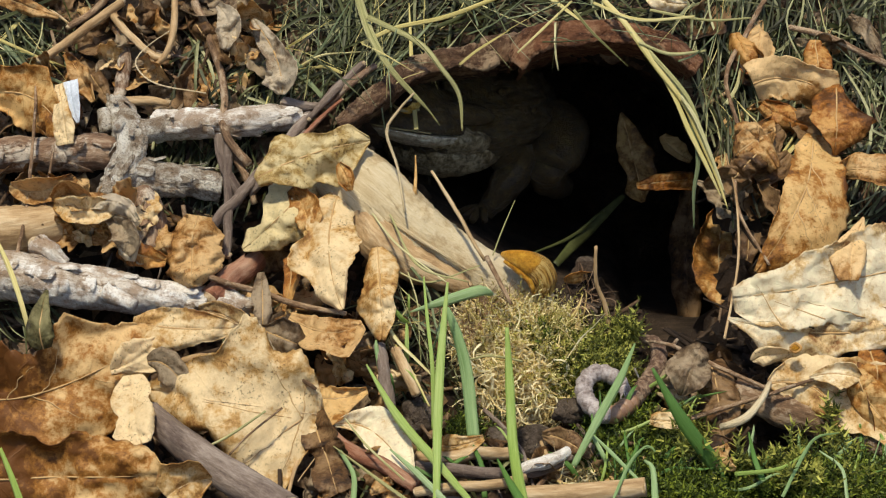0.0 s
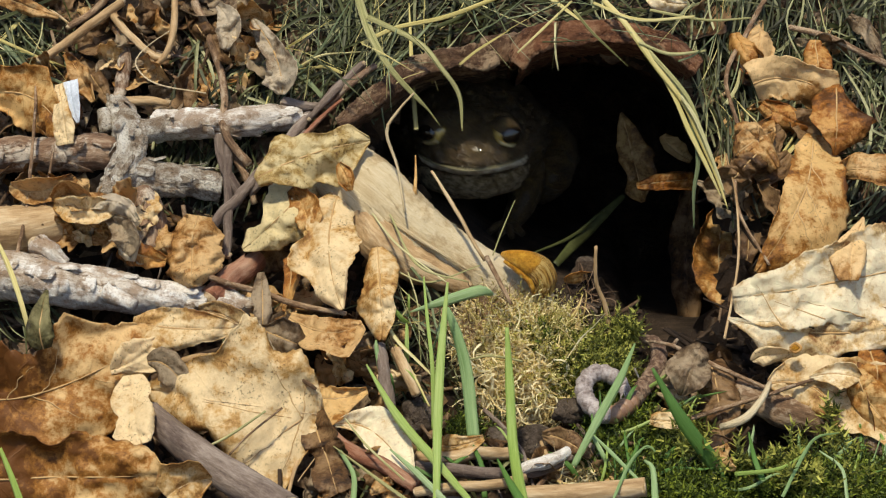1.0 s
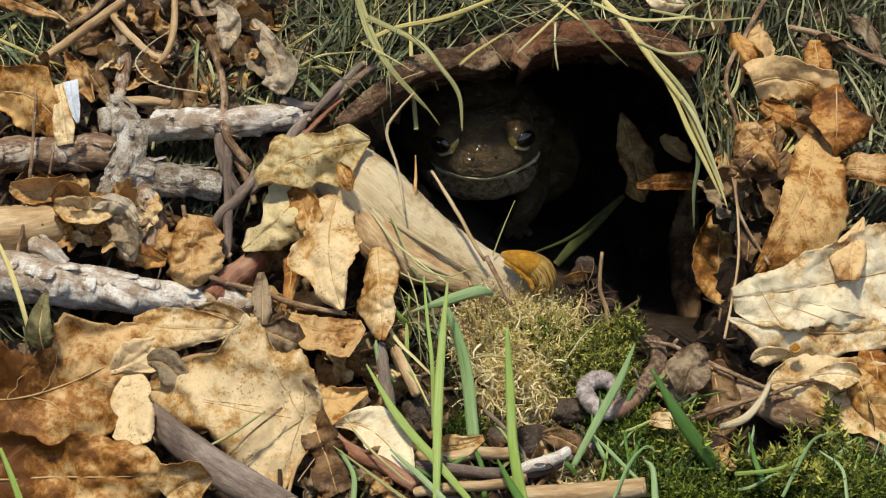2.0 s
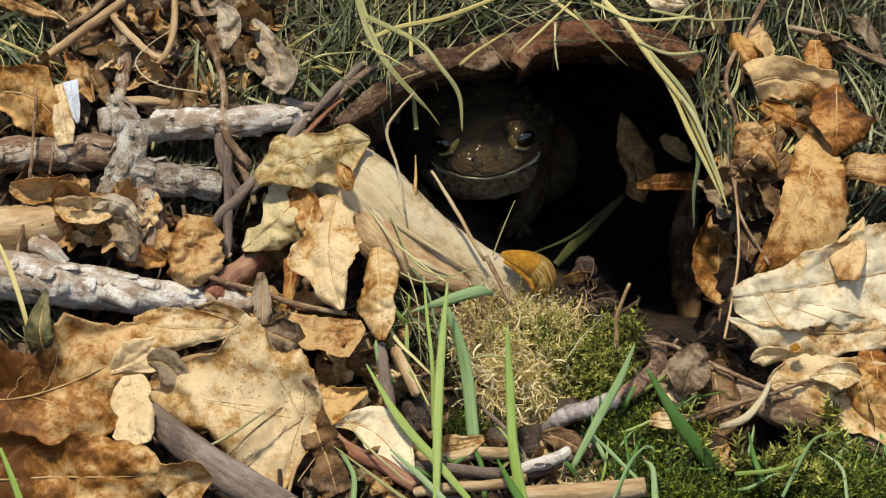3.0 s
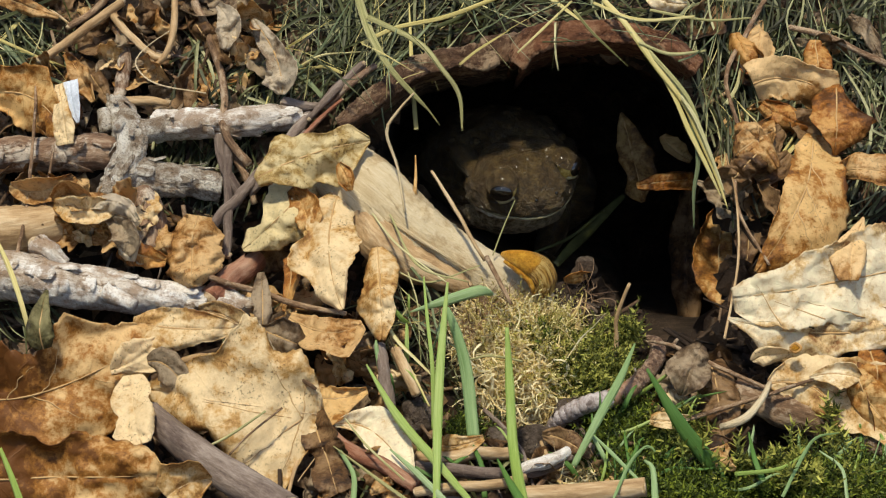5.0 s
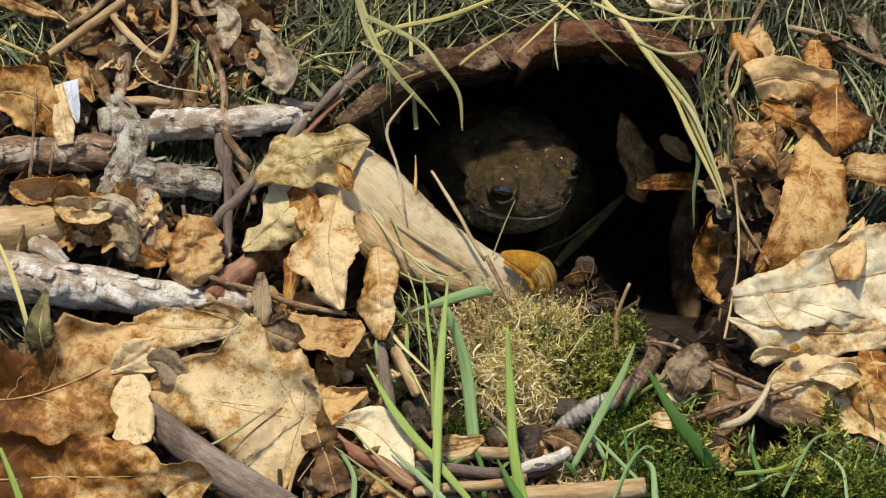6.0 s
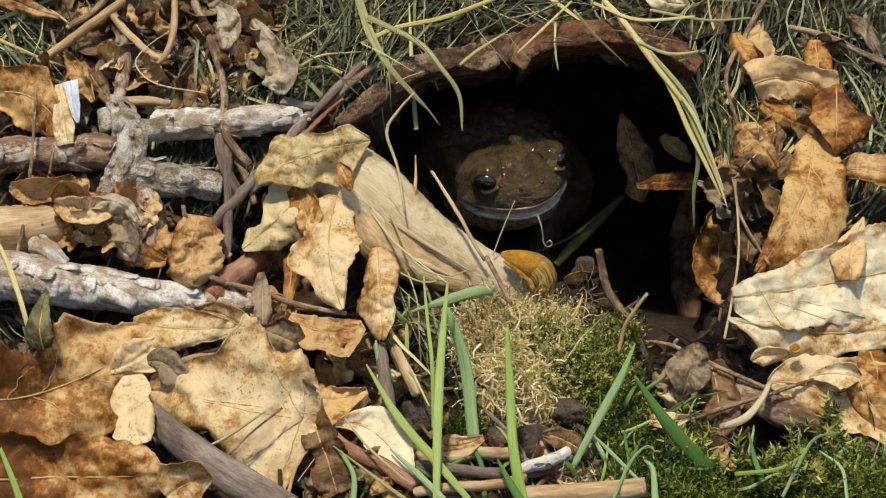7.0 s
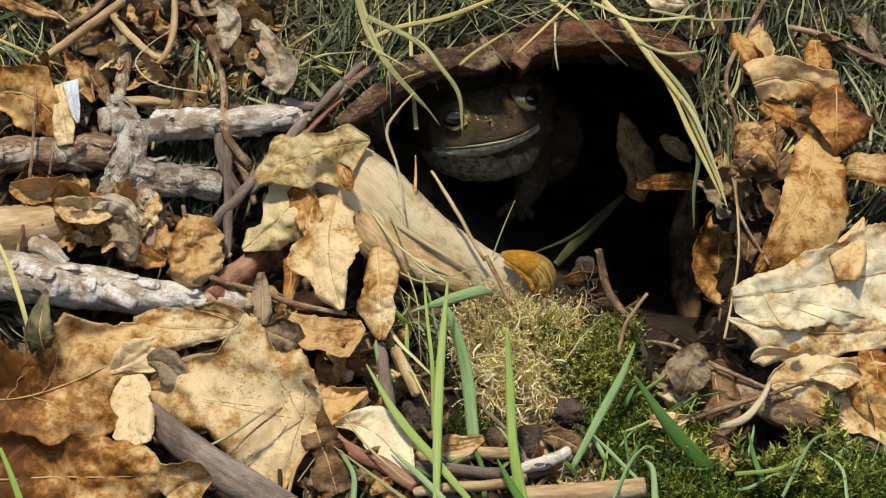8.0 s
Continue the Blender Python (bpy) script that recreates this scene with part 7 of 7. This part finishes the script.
def build_toad():
    toad = thing("toad", Vector((0, 0, 0)), "brown warty toad with golden eyes inside the burrow", "toad")
    wb = warts(3, 0.10, 2.6)

    def trunk(x, y, z):
        k = wb(x, y, z)
        zz = z * (0.75 if z < 0 else 1.0)
        taper = 1 - 0.18 * max(0, -y)
        return x * k * taper, y * k, zz * k
    piece("body", blob((0, 3.5, 1.5), (2.55, 3.6, 1.9), trunk, 96, 64), TOAD_SKIN, toad)

    def chest(x, y, z):
        k = 1 + 0.05 * noise.noise(Vector((x, y, z)) * 5) + 0.03 * noise.noise(Vector((x, y, z)) * 11)
        return x * k, y * k, z * k
    piece("belly", blob((0, 2.3, 0.75), (1.9, 2.1, 1.0), chest, 64, 40), TOAD_PALE, toad, "pale mottled belly and chest")
    rnd = random.Random(77)
    for _ in range(46):
        az, el = rnd.uniform(0, 6.28), rnd.uniform(0.15, 1.45)
        x, y, z = math.cos(az) * math.cos(el), math.sin(az) * math.cos(el), math.sin(el)
        size = rnd.uniform(0.08, 0.2)
        piece("wart", blob((x * 2.5, 3.5 + y * 3.5, 1.5 + z * 1.88), (size, size, size * 0.8), None, 12, 8), TOAD_SKIN, toad)

    wl = warts(8, 0.10, 3.5)

    def limb(pts, radii, seed):
        return tube([Vector(p) * 0.01 for p in pts], radii, 20, 0.2, seed, 0.1)

    for sx in (-1, 1):
        arm = piece("foreleg", joined([limb([(sx * 1.3, 3.4, 0.9), (sx * 1.9, 3.8, 0.2), (sx * 1.7, 3.2, -0.7), (sx * 1.2, 2.8, -1.4)], [0.75, 0.62, 0.5, 0.3], 3 + sx)]), TOAD_SKIN, toad)
        for k in range(4):
            a = radians(-55 + 32 * k)
            tip = (sx * 1.2 - 0.8 * math.sin(a) * -sx, 2.8 - 0.8 * math.cos(a), -1.55)
            piece("finger", limb([(sx * 1.2, 2.8, -1.4), ((sx * 1.2 + tip[0]) / 2, (2.8 + tip[1]) / 2, -1.38), tip], [0.2, 0.15, 0.1], k), TOAD_SKIN, arm)
        piece("hind_leg", joined([limb([(sx * 1.8, 5.8, 1.0), (sx * 2.7, 5.0, 0.6), (sx * 2.8, 4.1, 0.1)], [1.0, 0.95, 0.6], 12 + sx), limb([(sx * 2.8, 4.1, 0.1), (sx * 2.5, 5.0, -0.6), (sx * 2.3, 6.0, -1.0)], [0.6, 0.55, 0.35], 15 + sx)]), TOAD_SKIN, toad)

    # The head turns on the neck; its middle is the origin.
    wh = warts(5, 0.05, 4.6)

    def skull(x, y, z):
        k = wh(x, y, z)
        front = max(0.0, -y)
        if z < 0:
            z *= 0.16
        else:
            z = z ** 0.9 * (1 - 0.30 * front ** 2.2)
        top = 1.0 if z > 0.12 else 0.0
        brow = 0.17 * math.exp(-(((abs(x) - 0.62) / 0.20) ** 2 + ((y + 0.22) / 0.34) ** 2)) * top
        canthus = 0.06 * math.exp(-(((abs(x) - 0.40) / 0.12) ** 2)) * front * top
        x *= 1 - 0.17 * front
        socket = math.exp(-(((abs(x) - 0.78) / 0.2) ** 2 + ((y + 0.50) / 0.25) ** 2 + ((z - 0.52) / 0.22) ** 2))
        k -= 0.12 * socket
        return x * k, y * k, z * k + brow + canthus - 0.06 * (1 - abs(x)) * top * max(0.0, 1 - front)
    head = piece("head", blob((0, 0, 0), (1.78, 1.70, 1.42), skull, 110, 80), TOAD_SKIN, toad)

    def jaw_shape(x, y, z):
        z = z * 0.06 if z > 0 else z * (1 - 0.25 * max(0, -y))
        p = Vector((x, y, z))
        k = 1 + 0.08 * noise.noise(p * 2.6) + 0.10 * (0.3 - abs(noise.noise(Vector((x * 1.2, y * 3, z * 5))))) + 0.06 * max(0, noise.noise(p * 9))
        return x * (1 - 0.17 * max(0.0, -y)) * k, y, z * k
    jaw = piece("lower_jaw", blob((0, 0, 0), (1.70, 1.62, 0.50), jaw_shape, 64, 44), TOAD_CHIN_LIT, head, "pale mottled lower jaw, brightened in colour for sunlight")
    def throat_shape(x, y, z):
        k = 1 + 0.05 * noise.noise(Vector((x, y, z)) * 4) + 0.03 * noise.noise(Vector((x, y, z)) * 10)
        return x * k, y * k, z * k
    piece("throat", blob((0, 1.25, -0.22), (1.4, 1.45, 0.62), throat_shape, 64, 40), TOAD_PALE, head, "pale spotted throat pouch")
    lips = []
    for k in range(-9, 10):
        a = radians(k * 9.5)
        fr = max(0, math.cos(a))
        lips.append(Vector((math.sin(a) * 1.76 * (1 - 0.17 * fr), -math.cos(a) * 1.68, -0.13 + 0.06 * abs(math.sin(a)))) * 0.01)
    piece("lip", tube(lips, [0.02, 0.032, 0.038, 0.032, 0.02], 8, 0.1, 2, 0.1), TOAD_LIP, head, "yellowish edge of the mouth")
    for sx in (-1, 1):
        c = Vector((sx * 1.12, -0.80, 0.82))
        piece("eye", blob(c, (0.45, 0.45, 0.45), None, 28, 20), IRIS, head, "golden eye")
        d = Vector((sx * 0.60, -0.78, 0.10)).normalized()
        v, f = blob((0, 0, 0), (0.36, 0.15, 0.27), None, 20, 14)
        q = d.to_track_quat("-Y", "Z").to_matrix()
        piece("pupil", ([q @ p + (c + d * 0.35) * 0.01 for p in v], f), PUPIL, head, "black horizontal pupil")

        def lid(x, y, z):
            return x, y, max(z, 0.30)
        v, f = blob((0, 0, 0), (0.52, 0.56, 0.48), lid, 26, 18)
        tilt = Matrix.Rotation(radians(sx * 20), 3, "Y") @ Matrix.Rotation(radians(8), 3, "X")
        piece("eyelid", ([tilt @ p + Vector((c[0] - sx * 0.04, c[1] + 0.08, c[2] + 0.04)) * 0.01 for p in v], f), TOAD_SKIN, head)
        piece("lower_lid", tube([(c + Vector((sx * 0.30, 0.30, -0.22))) * 0.01, (c + Vector((sx * 0.22, -0.26, -0.30))) * 0.01, (c + Vector((-sx * 0.16, -0.38, -0.16))) * 0.01], [0.03, 0.06, 0.07], 8, 0.15, 2, 0.1), TOAD_LIP, head, "pale lower eyelid")
        piece("nostril", blob((sx * 0.36, -1.53, 0.50), (0.06, 0.05, 0.05), None, 10, 8), PUPIL, head, "dark nostril")

        def gland(x, y, z):
            k = wl(x, y, z)
            return x * k, y * k, z * k
        piece("gland", blob((sx * 1.22, 1.15, 0.62), (0.42, 1.0, 0.34), gland, 32, 22), TOAD_SKIN, head)
    for _ in range(40):
        wx, wy = rnd.uniform(-1.15, 1.15), rnd.uniform(-0.9, 1.2)
        size = rnd.uniform(0.04, 0.1)
        wz = 1.30 * math.sqrt(max(0.05, 1 - (wx / 1.85) ** 2 - (wy / 1.8) ** 2)) - 0.07 + 0.06 * abs(wx)
        piece("wart", blob((wx, wy, wz), (size, size, size * 0.7), None, 10, 7), TOAD_SKIN, head)
    tongue = piece("tongue", tube([Vector((0, 0.004, 0)), Vector((0, -0.004, 0.001)), Vector((0, -0.010, 0.0)), Vector((0, -0.015, -0.003))], [0.4, 0.5, 0.45, 0.25], 16, 0.06, 7, 0.1, flatten=0.45), TONGUE, head, "pink wet tongue")
    def lining_shape(x, y, z):
        return x * (1 - 0.17 * max(0.0, -y)), y, max(z, 0)
    lining = piece("mouth_lining", blob((0, 0, -0.02), (1.55, 1.5, 0.10), lining_shape, 40, 16), TONGUE, head, "pink lining of the lower jaw")
    return toad, head, jaw, tongue, lining


toad, toad_head, toad_jaw, toad_tongue, toad_lining = build_toad()

for ob in list(bpy.data.objects):
    if "base" in ob:
        del ob["base"]


# ---- what moves ----
def turned(place, rx, ry, rz):
    return Matrix.Translation(place) @ pose(0, 0, 0, rx, ry, rz)


def motions():
    # seconds; head's middle; its pitch down, lean, turn; body's turn; jaw's opening; tongue's way out (cm)
    plan = [
        (0.0, at(-0.9, 3.75, -3.2), (-12, -6, -66), -34, 0, 0),
        (0.5, at(-0.87, 3.73, -3.2), (-12, -6, -66), -34, 0, 0),
        (0.7, at(-0.8, 3.7, -3.2), (-10, -6, -58), -32, 0, 0),
        (0.8, at(-0.32, 3.58, -3.4), (-2, -4, -42), -26, 2, 0),
        (0.9, at(0.53, 3.42, -3.5), (-4, 0, -18), -12, 2, 0),
        (1.0, at(0.88, 2.98, -3.4), (2, 0, -6), 0, 0, 0),
        (1.2, at(1.14, 2.95, -3.4), (8, -2, -2), 3, 0, 0),
        (1.5, at(1.24, 2.96, -3.4), (11, -4, 0), 4, 0, 0),
        (2.2, at(1.23, 2.95, -3.4), (11, -4, 0), 4, 0, 0),
        (3.2, at(1.24, 2.96, -3.4), (11, -4, 0), 4, 0, 0),
        (3.4, at(1.72, 2.74, -3.3), (13, -4, 10), 7, 0, 0),
        (3.5, at(2.08, 2.2, -3.2), (16, 4, 20), 10, 0, 0),
        (3.7, at(2.32, 2.08, -3.0), (16, -5, 25), 12, 0, 0),
        (4.0, at(2.35, 1.98, -2.9), (16, -10, 27), 12, 0, 0),
        (4.5, at(2.36, 1.94, -2.9), (17, -11, 27), 12, 0, 0),
        (5.2, at(2.36, 1.94, -2.9), (17, -11, 27), 12, 0, 0),
        (6.0, at(2.36, 1.94, -2.9), (17, -11, 27), 12, 0, 0),
        (6.4, at(2.36, 1.93, -2.9), (17, -11, 27), 12, 0, 0),
        (6.5, at(3.1, 1.6, -2.2), (25, -14, 28), 14, 6, 0),
        (6.6, at(3.6, 1.7, -1.4), (-14, -20, 30), 18, 42, 0.7),
        (6.7, at(1.43, 2.82, -2.6), (-8, -6, 4), 8, 14, 0),
        (6.8, at(1.82, 2.57, -3), (2, -8, 18), 10, 9, 0),
        (7.0, at(2.09, 2.04, -2.7), (8, -11, 22), 10, 7, 0),
        (7.3, at(2.07, 2.0, -2.7), (11, -11, 23), 10, 3, 0),
        (7.6, at(2.09, 2.04, -2.7), (12, -11, 23), 10, 2, 0),
        (7.8, at(2.0, 2.5, -2.8), (-4, -8, 12), 8, 1, 0),
        (7.93, at(1.4, 3.42, -2.6), (-9, -9, 20), 4, 1, 0),
        (8.0, at(1.28, 3.54, -2.6), (-9, -9, 22), 4, 1, 0),
    ]
    body_rows, head_rows, jaw_rows, tongue_rows = [], [], [], []
    for t, hp, (rx, ry, rz), bz, opened, reach in plan:
        neck = pose(0, 0, 0, 0, 0, bz) @ Vector((0, 0.0055, 0.0165))
        bm = turned(hp - neck, -3, 0, bz)
        body_rows.append((t, bm))
        head_rows.append((t, bm.inverted() @ turned(hp, rx, ry, rz)))
        hinge = Matrix.Translation((0, 0.012, -0.0018))
        jaw_rows.append((t, hinge @ pose(0, 0, 0, opened) @ hinge.inverted() @ pose(0, 0, -0.0015)))
        tongue_rows.append((t, hinge @ pose(0, 0, 0, opened * 0.75) @ hinge.inverted() @ pose(0, 0.006 - reach * 0.01, 0.0015 - 0.0035 * min(1.0, reach))))
    walk(toad, body_rows)
    walk(toad_head, head_rows)
    walk(toad_jaw, jaw_rows)
    walk(toad_lining, jaw_rows)
    walk(toad_tongue, tongue_rows)

    # The worm lies coiled, stretches, draws its tail under the moss, and is snatched away.
    still = [on(5.44, -4.72, 1.2), on(5.49, -4.35, 1.35), on(5.34, -4.03, 1.45), on(4.95, -3.76, 1.5), on(4.49, -3.76, 1.45), on(4.23, -4.2, 1.4), on(4.44, -4.71, 1.4), on(5.03, -5, 1.4), on(5.58, -4.69, 1.3), on(6.14, -4.01, 1.1), on(6.49, -3.4, 0.9), on(6.43, -2.87, 0.8), on(6.15, -2.74, 0.7)]
    loose = [on(3.08, -5.17, 0.9), on(3.47, -4.96, 1.3), on(3.88, -5.05, 1.4), on(4.35, -4.83, 1.3), on(4.95, -4.62, 1.3), on(5.51, -4.4, 1.2), on(6.14, -3.93, 1.1), on(6.49, -3.4, 0.9), on(6.43, -2.87, 0.8), on(6.15, -2.74, 0.7)]
    bent = [on(2.82, -5.76, 0.5), on(3.25, -5.39, 1.1), on(3.47, -5.12, 1.4), on(3.81, -4.91, 1.4), on(4.18, -4.88, 1.3), on(4.78, -4.66, 1.3), on(5.51, -4.35, 1.2), on(6.14, -3.86, 1.1), on(6.49, -3.4, 0.9), on(6.43, -2.87, 0.8), on(6.15, -2.74, 0.7)]
    under = [on(2.99, -5.93, 0), on(3.25, -5.51, 0.2), on(3.59, -5.05, 0.8), on(4.35, -4.66, 1.2), on(5.03, -4.5, 1.3), on(5.63, -4.2, 1.2), on(6.14, -3.72, 1.1), on(6.44, -3.25, 0.9), on(6.43, -2.87, 0.8), on(6.22, -2.75, 0.6)]
    straight = [on(3.67, -6.61, 0), on(4.18, -5.93, 0.6), on(4.73, -5.25, 1.2), on(5.2, -4.66, 1.3), on(5.63, -3.98, 1.3), on(6.05, -3.21, 1.1), on(6.15, -2.91, 0.8)]
    jerked = [on(5.46, -3.38, 1.5), on(5.2, -2.53, 1.6), on(4.95, -1.51, 1.5), on(4.66, -0.66, 1.2), at(4.27, -0.15, 0.4), at(3.84, 0.19, -0.4), at(3.33, 0.53, -1.2), at(2.99, 0.87, -1.8), at(2.65, 1.21, -2.4)]
    drawn = [at(2.4, 1.63, -1.2), at(2.28, 1.85, -1.6), at(2.06, 2.14, -2.2), at(1.8, 2.4, -2.8), at(1.63, 2.57, -3.2), at(1.12, 2.65, -3.4), at(1.8, 2.74, -3.5), at(1.12, 2.82, -3.6), at(0.99, 2.7, -3.4), at(1.94, 2.75, -3.4), at(0.99, 2.81, -3.5), at(1.94, 2.86, -3.5), at(0.99, 2.91, -3.6), at(1.94, 2.96, -3.6), at(0.99, 3.01, -3.7), at(1.94, 3.06, -3.8)]
    eaten = [at(2.36, 1.62, -2.7), at(2.25, 1.72, -3), at(1.97, 1.8, -3.2), at(2.65, 1.89, -3.3), at(1.8, 1.92, -3.4), at(2.65, 2.02, -3.6), at(1.8, 2.09, -3.7), at(1.75, 2.06, -3.2), at(2.7, 2.11, -3.2), at(1.75, 2.16, -3.3), at(2.7, 2.21, -3.4), at(1.75, 2.26, -3.4), at(2.7, 2.31, -3.5), at(1.75, 2.36, -3.5), at(2.7, 2.41, -3.6)]
    gone = [at(1.46, 3.28, -2.6), at(1.38, 3.42, -3), at(1.04, 3.55, -3.2), at(1.72, 3.67, -3.3), at(1.04, 3.76, -3.4), at(1.63, 3.84, -3.5), at(0.88, 3.55, -2.9), at(1.74, 3.6, -2.9), at(0.88, 3.66, -2.9), at(1.84, 3.71, -2.9), at(0.88, 3.76, -3), at(1.84, 3.81, -3), at(0.88, 3.86, -3.1), at(1.84, 3.91, -3.1)]

    def strung(line):
        pts, _p = curve(line, 0.05)
        dist = np.concatenate([[0], np.cumsum(np.linalg.norm(np.diff(pts, axis=0), axis=1))])
        out = []
        for i in range(WORM):
            x = dist[-1] * i / (WORM - 1)
            p = Vector([np.interp(x, dist, pts[:, k]) for k in range(3)])
            h = Vector([np.interp(x + 0.001, dist, pts[:, k]) - np.interp(x - 0.001, dist, pts[:, k]) for k in range(3)])
            out.append(Matrix.Translation(p) @ h.to_track_quat("X", "Z").to_matrix().to_4x4())
        return out
    acts = [(t, strung(line)) for t, line in ((0, still), (1.7, still), (2.8, loose), (3.1, bent), (3.3, loose), (3.6, bent), (4.1, under), (5.8, under), (6.4, straight), (6.5, straight), (6.6, jerked), (6.7, drawn), (6.9, eaten), (7.5, eaten), (7.8, eaten), (8.0, gone))]
    for i, seg in enumerate(segments):
        walk(seg, [(t, act[i]) for t, act in acts])
    walk(worm, [(0, Matrix.Identity(4)), (8, Matrix.Identity(4))])

    walk(drag_twig, [(t, turned(p, 0, a, 0)) for t, p, a in (
        (0, on(5.2, -4.23, -1.4), 40), (6.5, on(5.2, -4.23, -1.4), 40), (6.6, on(5.12, -2.02, 1.2), 50), (6.7, on(5.34, -2.02, 0.9), 62), (7.0, on(5.44, -2.09, 0.8), 66), (8.0, on(5.44, -2.09, 0.8), 66))])
    walk(thin_stem, [(t, turned(p, 0, a, 0)) for t, p, a in (
        (0, on(4.79, -1.51, 1.2), -12), (1.7, on(4.79, -1.51, 1.2), -12), (2.8, on(5.2, -2.62, 1.5), 8), (6.5, on(5.2, -2.62, 1.5), 8), (6.6, on(5.24, -2.7, 1.6), 12), (6.7, on(5.34, -2.79, 1.5), 22), (8.0, on(5.34, -2.79, 1.5), 22))])
    walk(root_fibre, [(t, turned(p, 0, a, 0)) for t, p, a in (
        (0, on(5.75, -3.55, 1.3), 0), (6.5, on(5.75, -3.55, 1.3), 0), (6.6, at(4.4, -0.1, 0.8), 20), (6.7, at(2.45, 1.5, -0.8), 10), (6.8, at(2.8, 1.45, -1.2), -8), (7.0, at(2.86, 1.0, -1.2), 6), (7.3, at(2.88, 1.08, -1.2), 0), (7.6, at(2.88, 1.08, -1.2), 0), (7.8, at(2.1, 2.5, -2.4), 4), (7.93, at(1.3, 3.75, -2.8), 8), (8.0, at(1.15, 3.9, -2.8), 0))])
    walk(moss_tuft, [(t, pose(*(FACE + Vector(o)))) for t, o in (
        (0, (0, 0, 0)), (6.5, (0, 0, 0)), (6.6, (0.001, -0.002, 0.006)), (6.7, (0, 0, 0.001)), (6.8, (0, 0, 0)), (8, (0, 0, 0)))])
    walk(long_blade, [(t, turned(p, 0, a, 0)) for t, p, a in (
        (0, on(7.62, -5.68, 2.8), 0), (1.7, on(7.62, -5.68, 2.8), 0), (2.8, on(7.5, -5.68, 2.8), -1), (6.5, on(7.5, -5.68, 2.8), -1), (6.7, on(7.28, -5.8, 2.8), -5), (8.0, on(7.28, -5.8, 2.8), -5))])


motions()
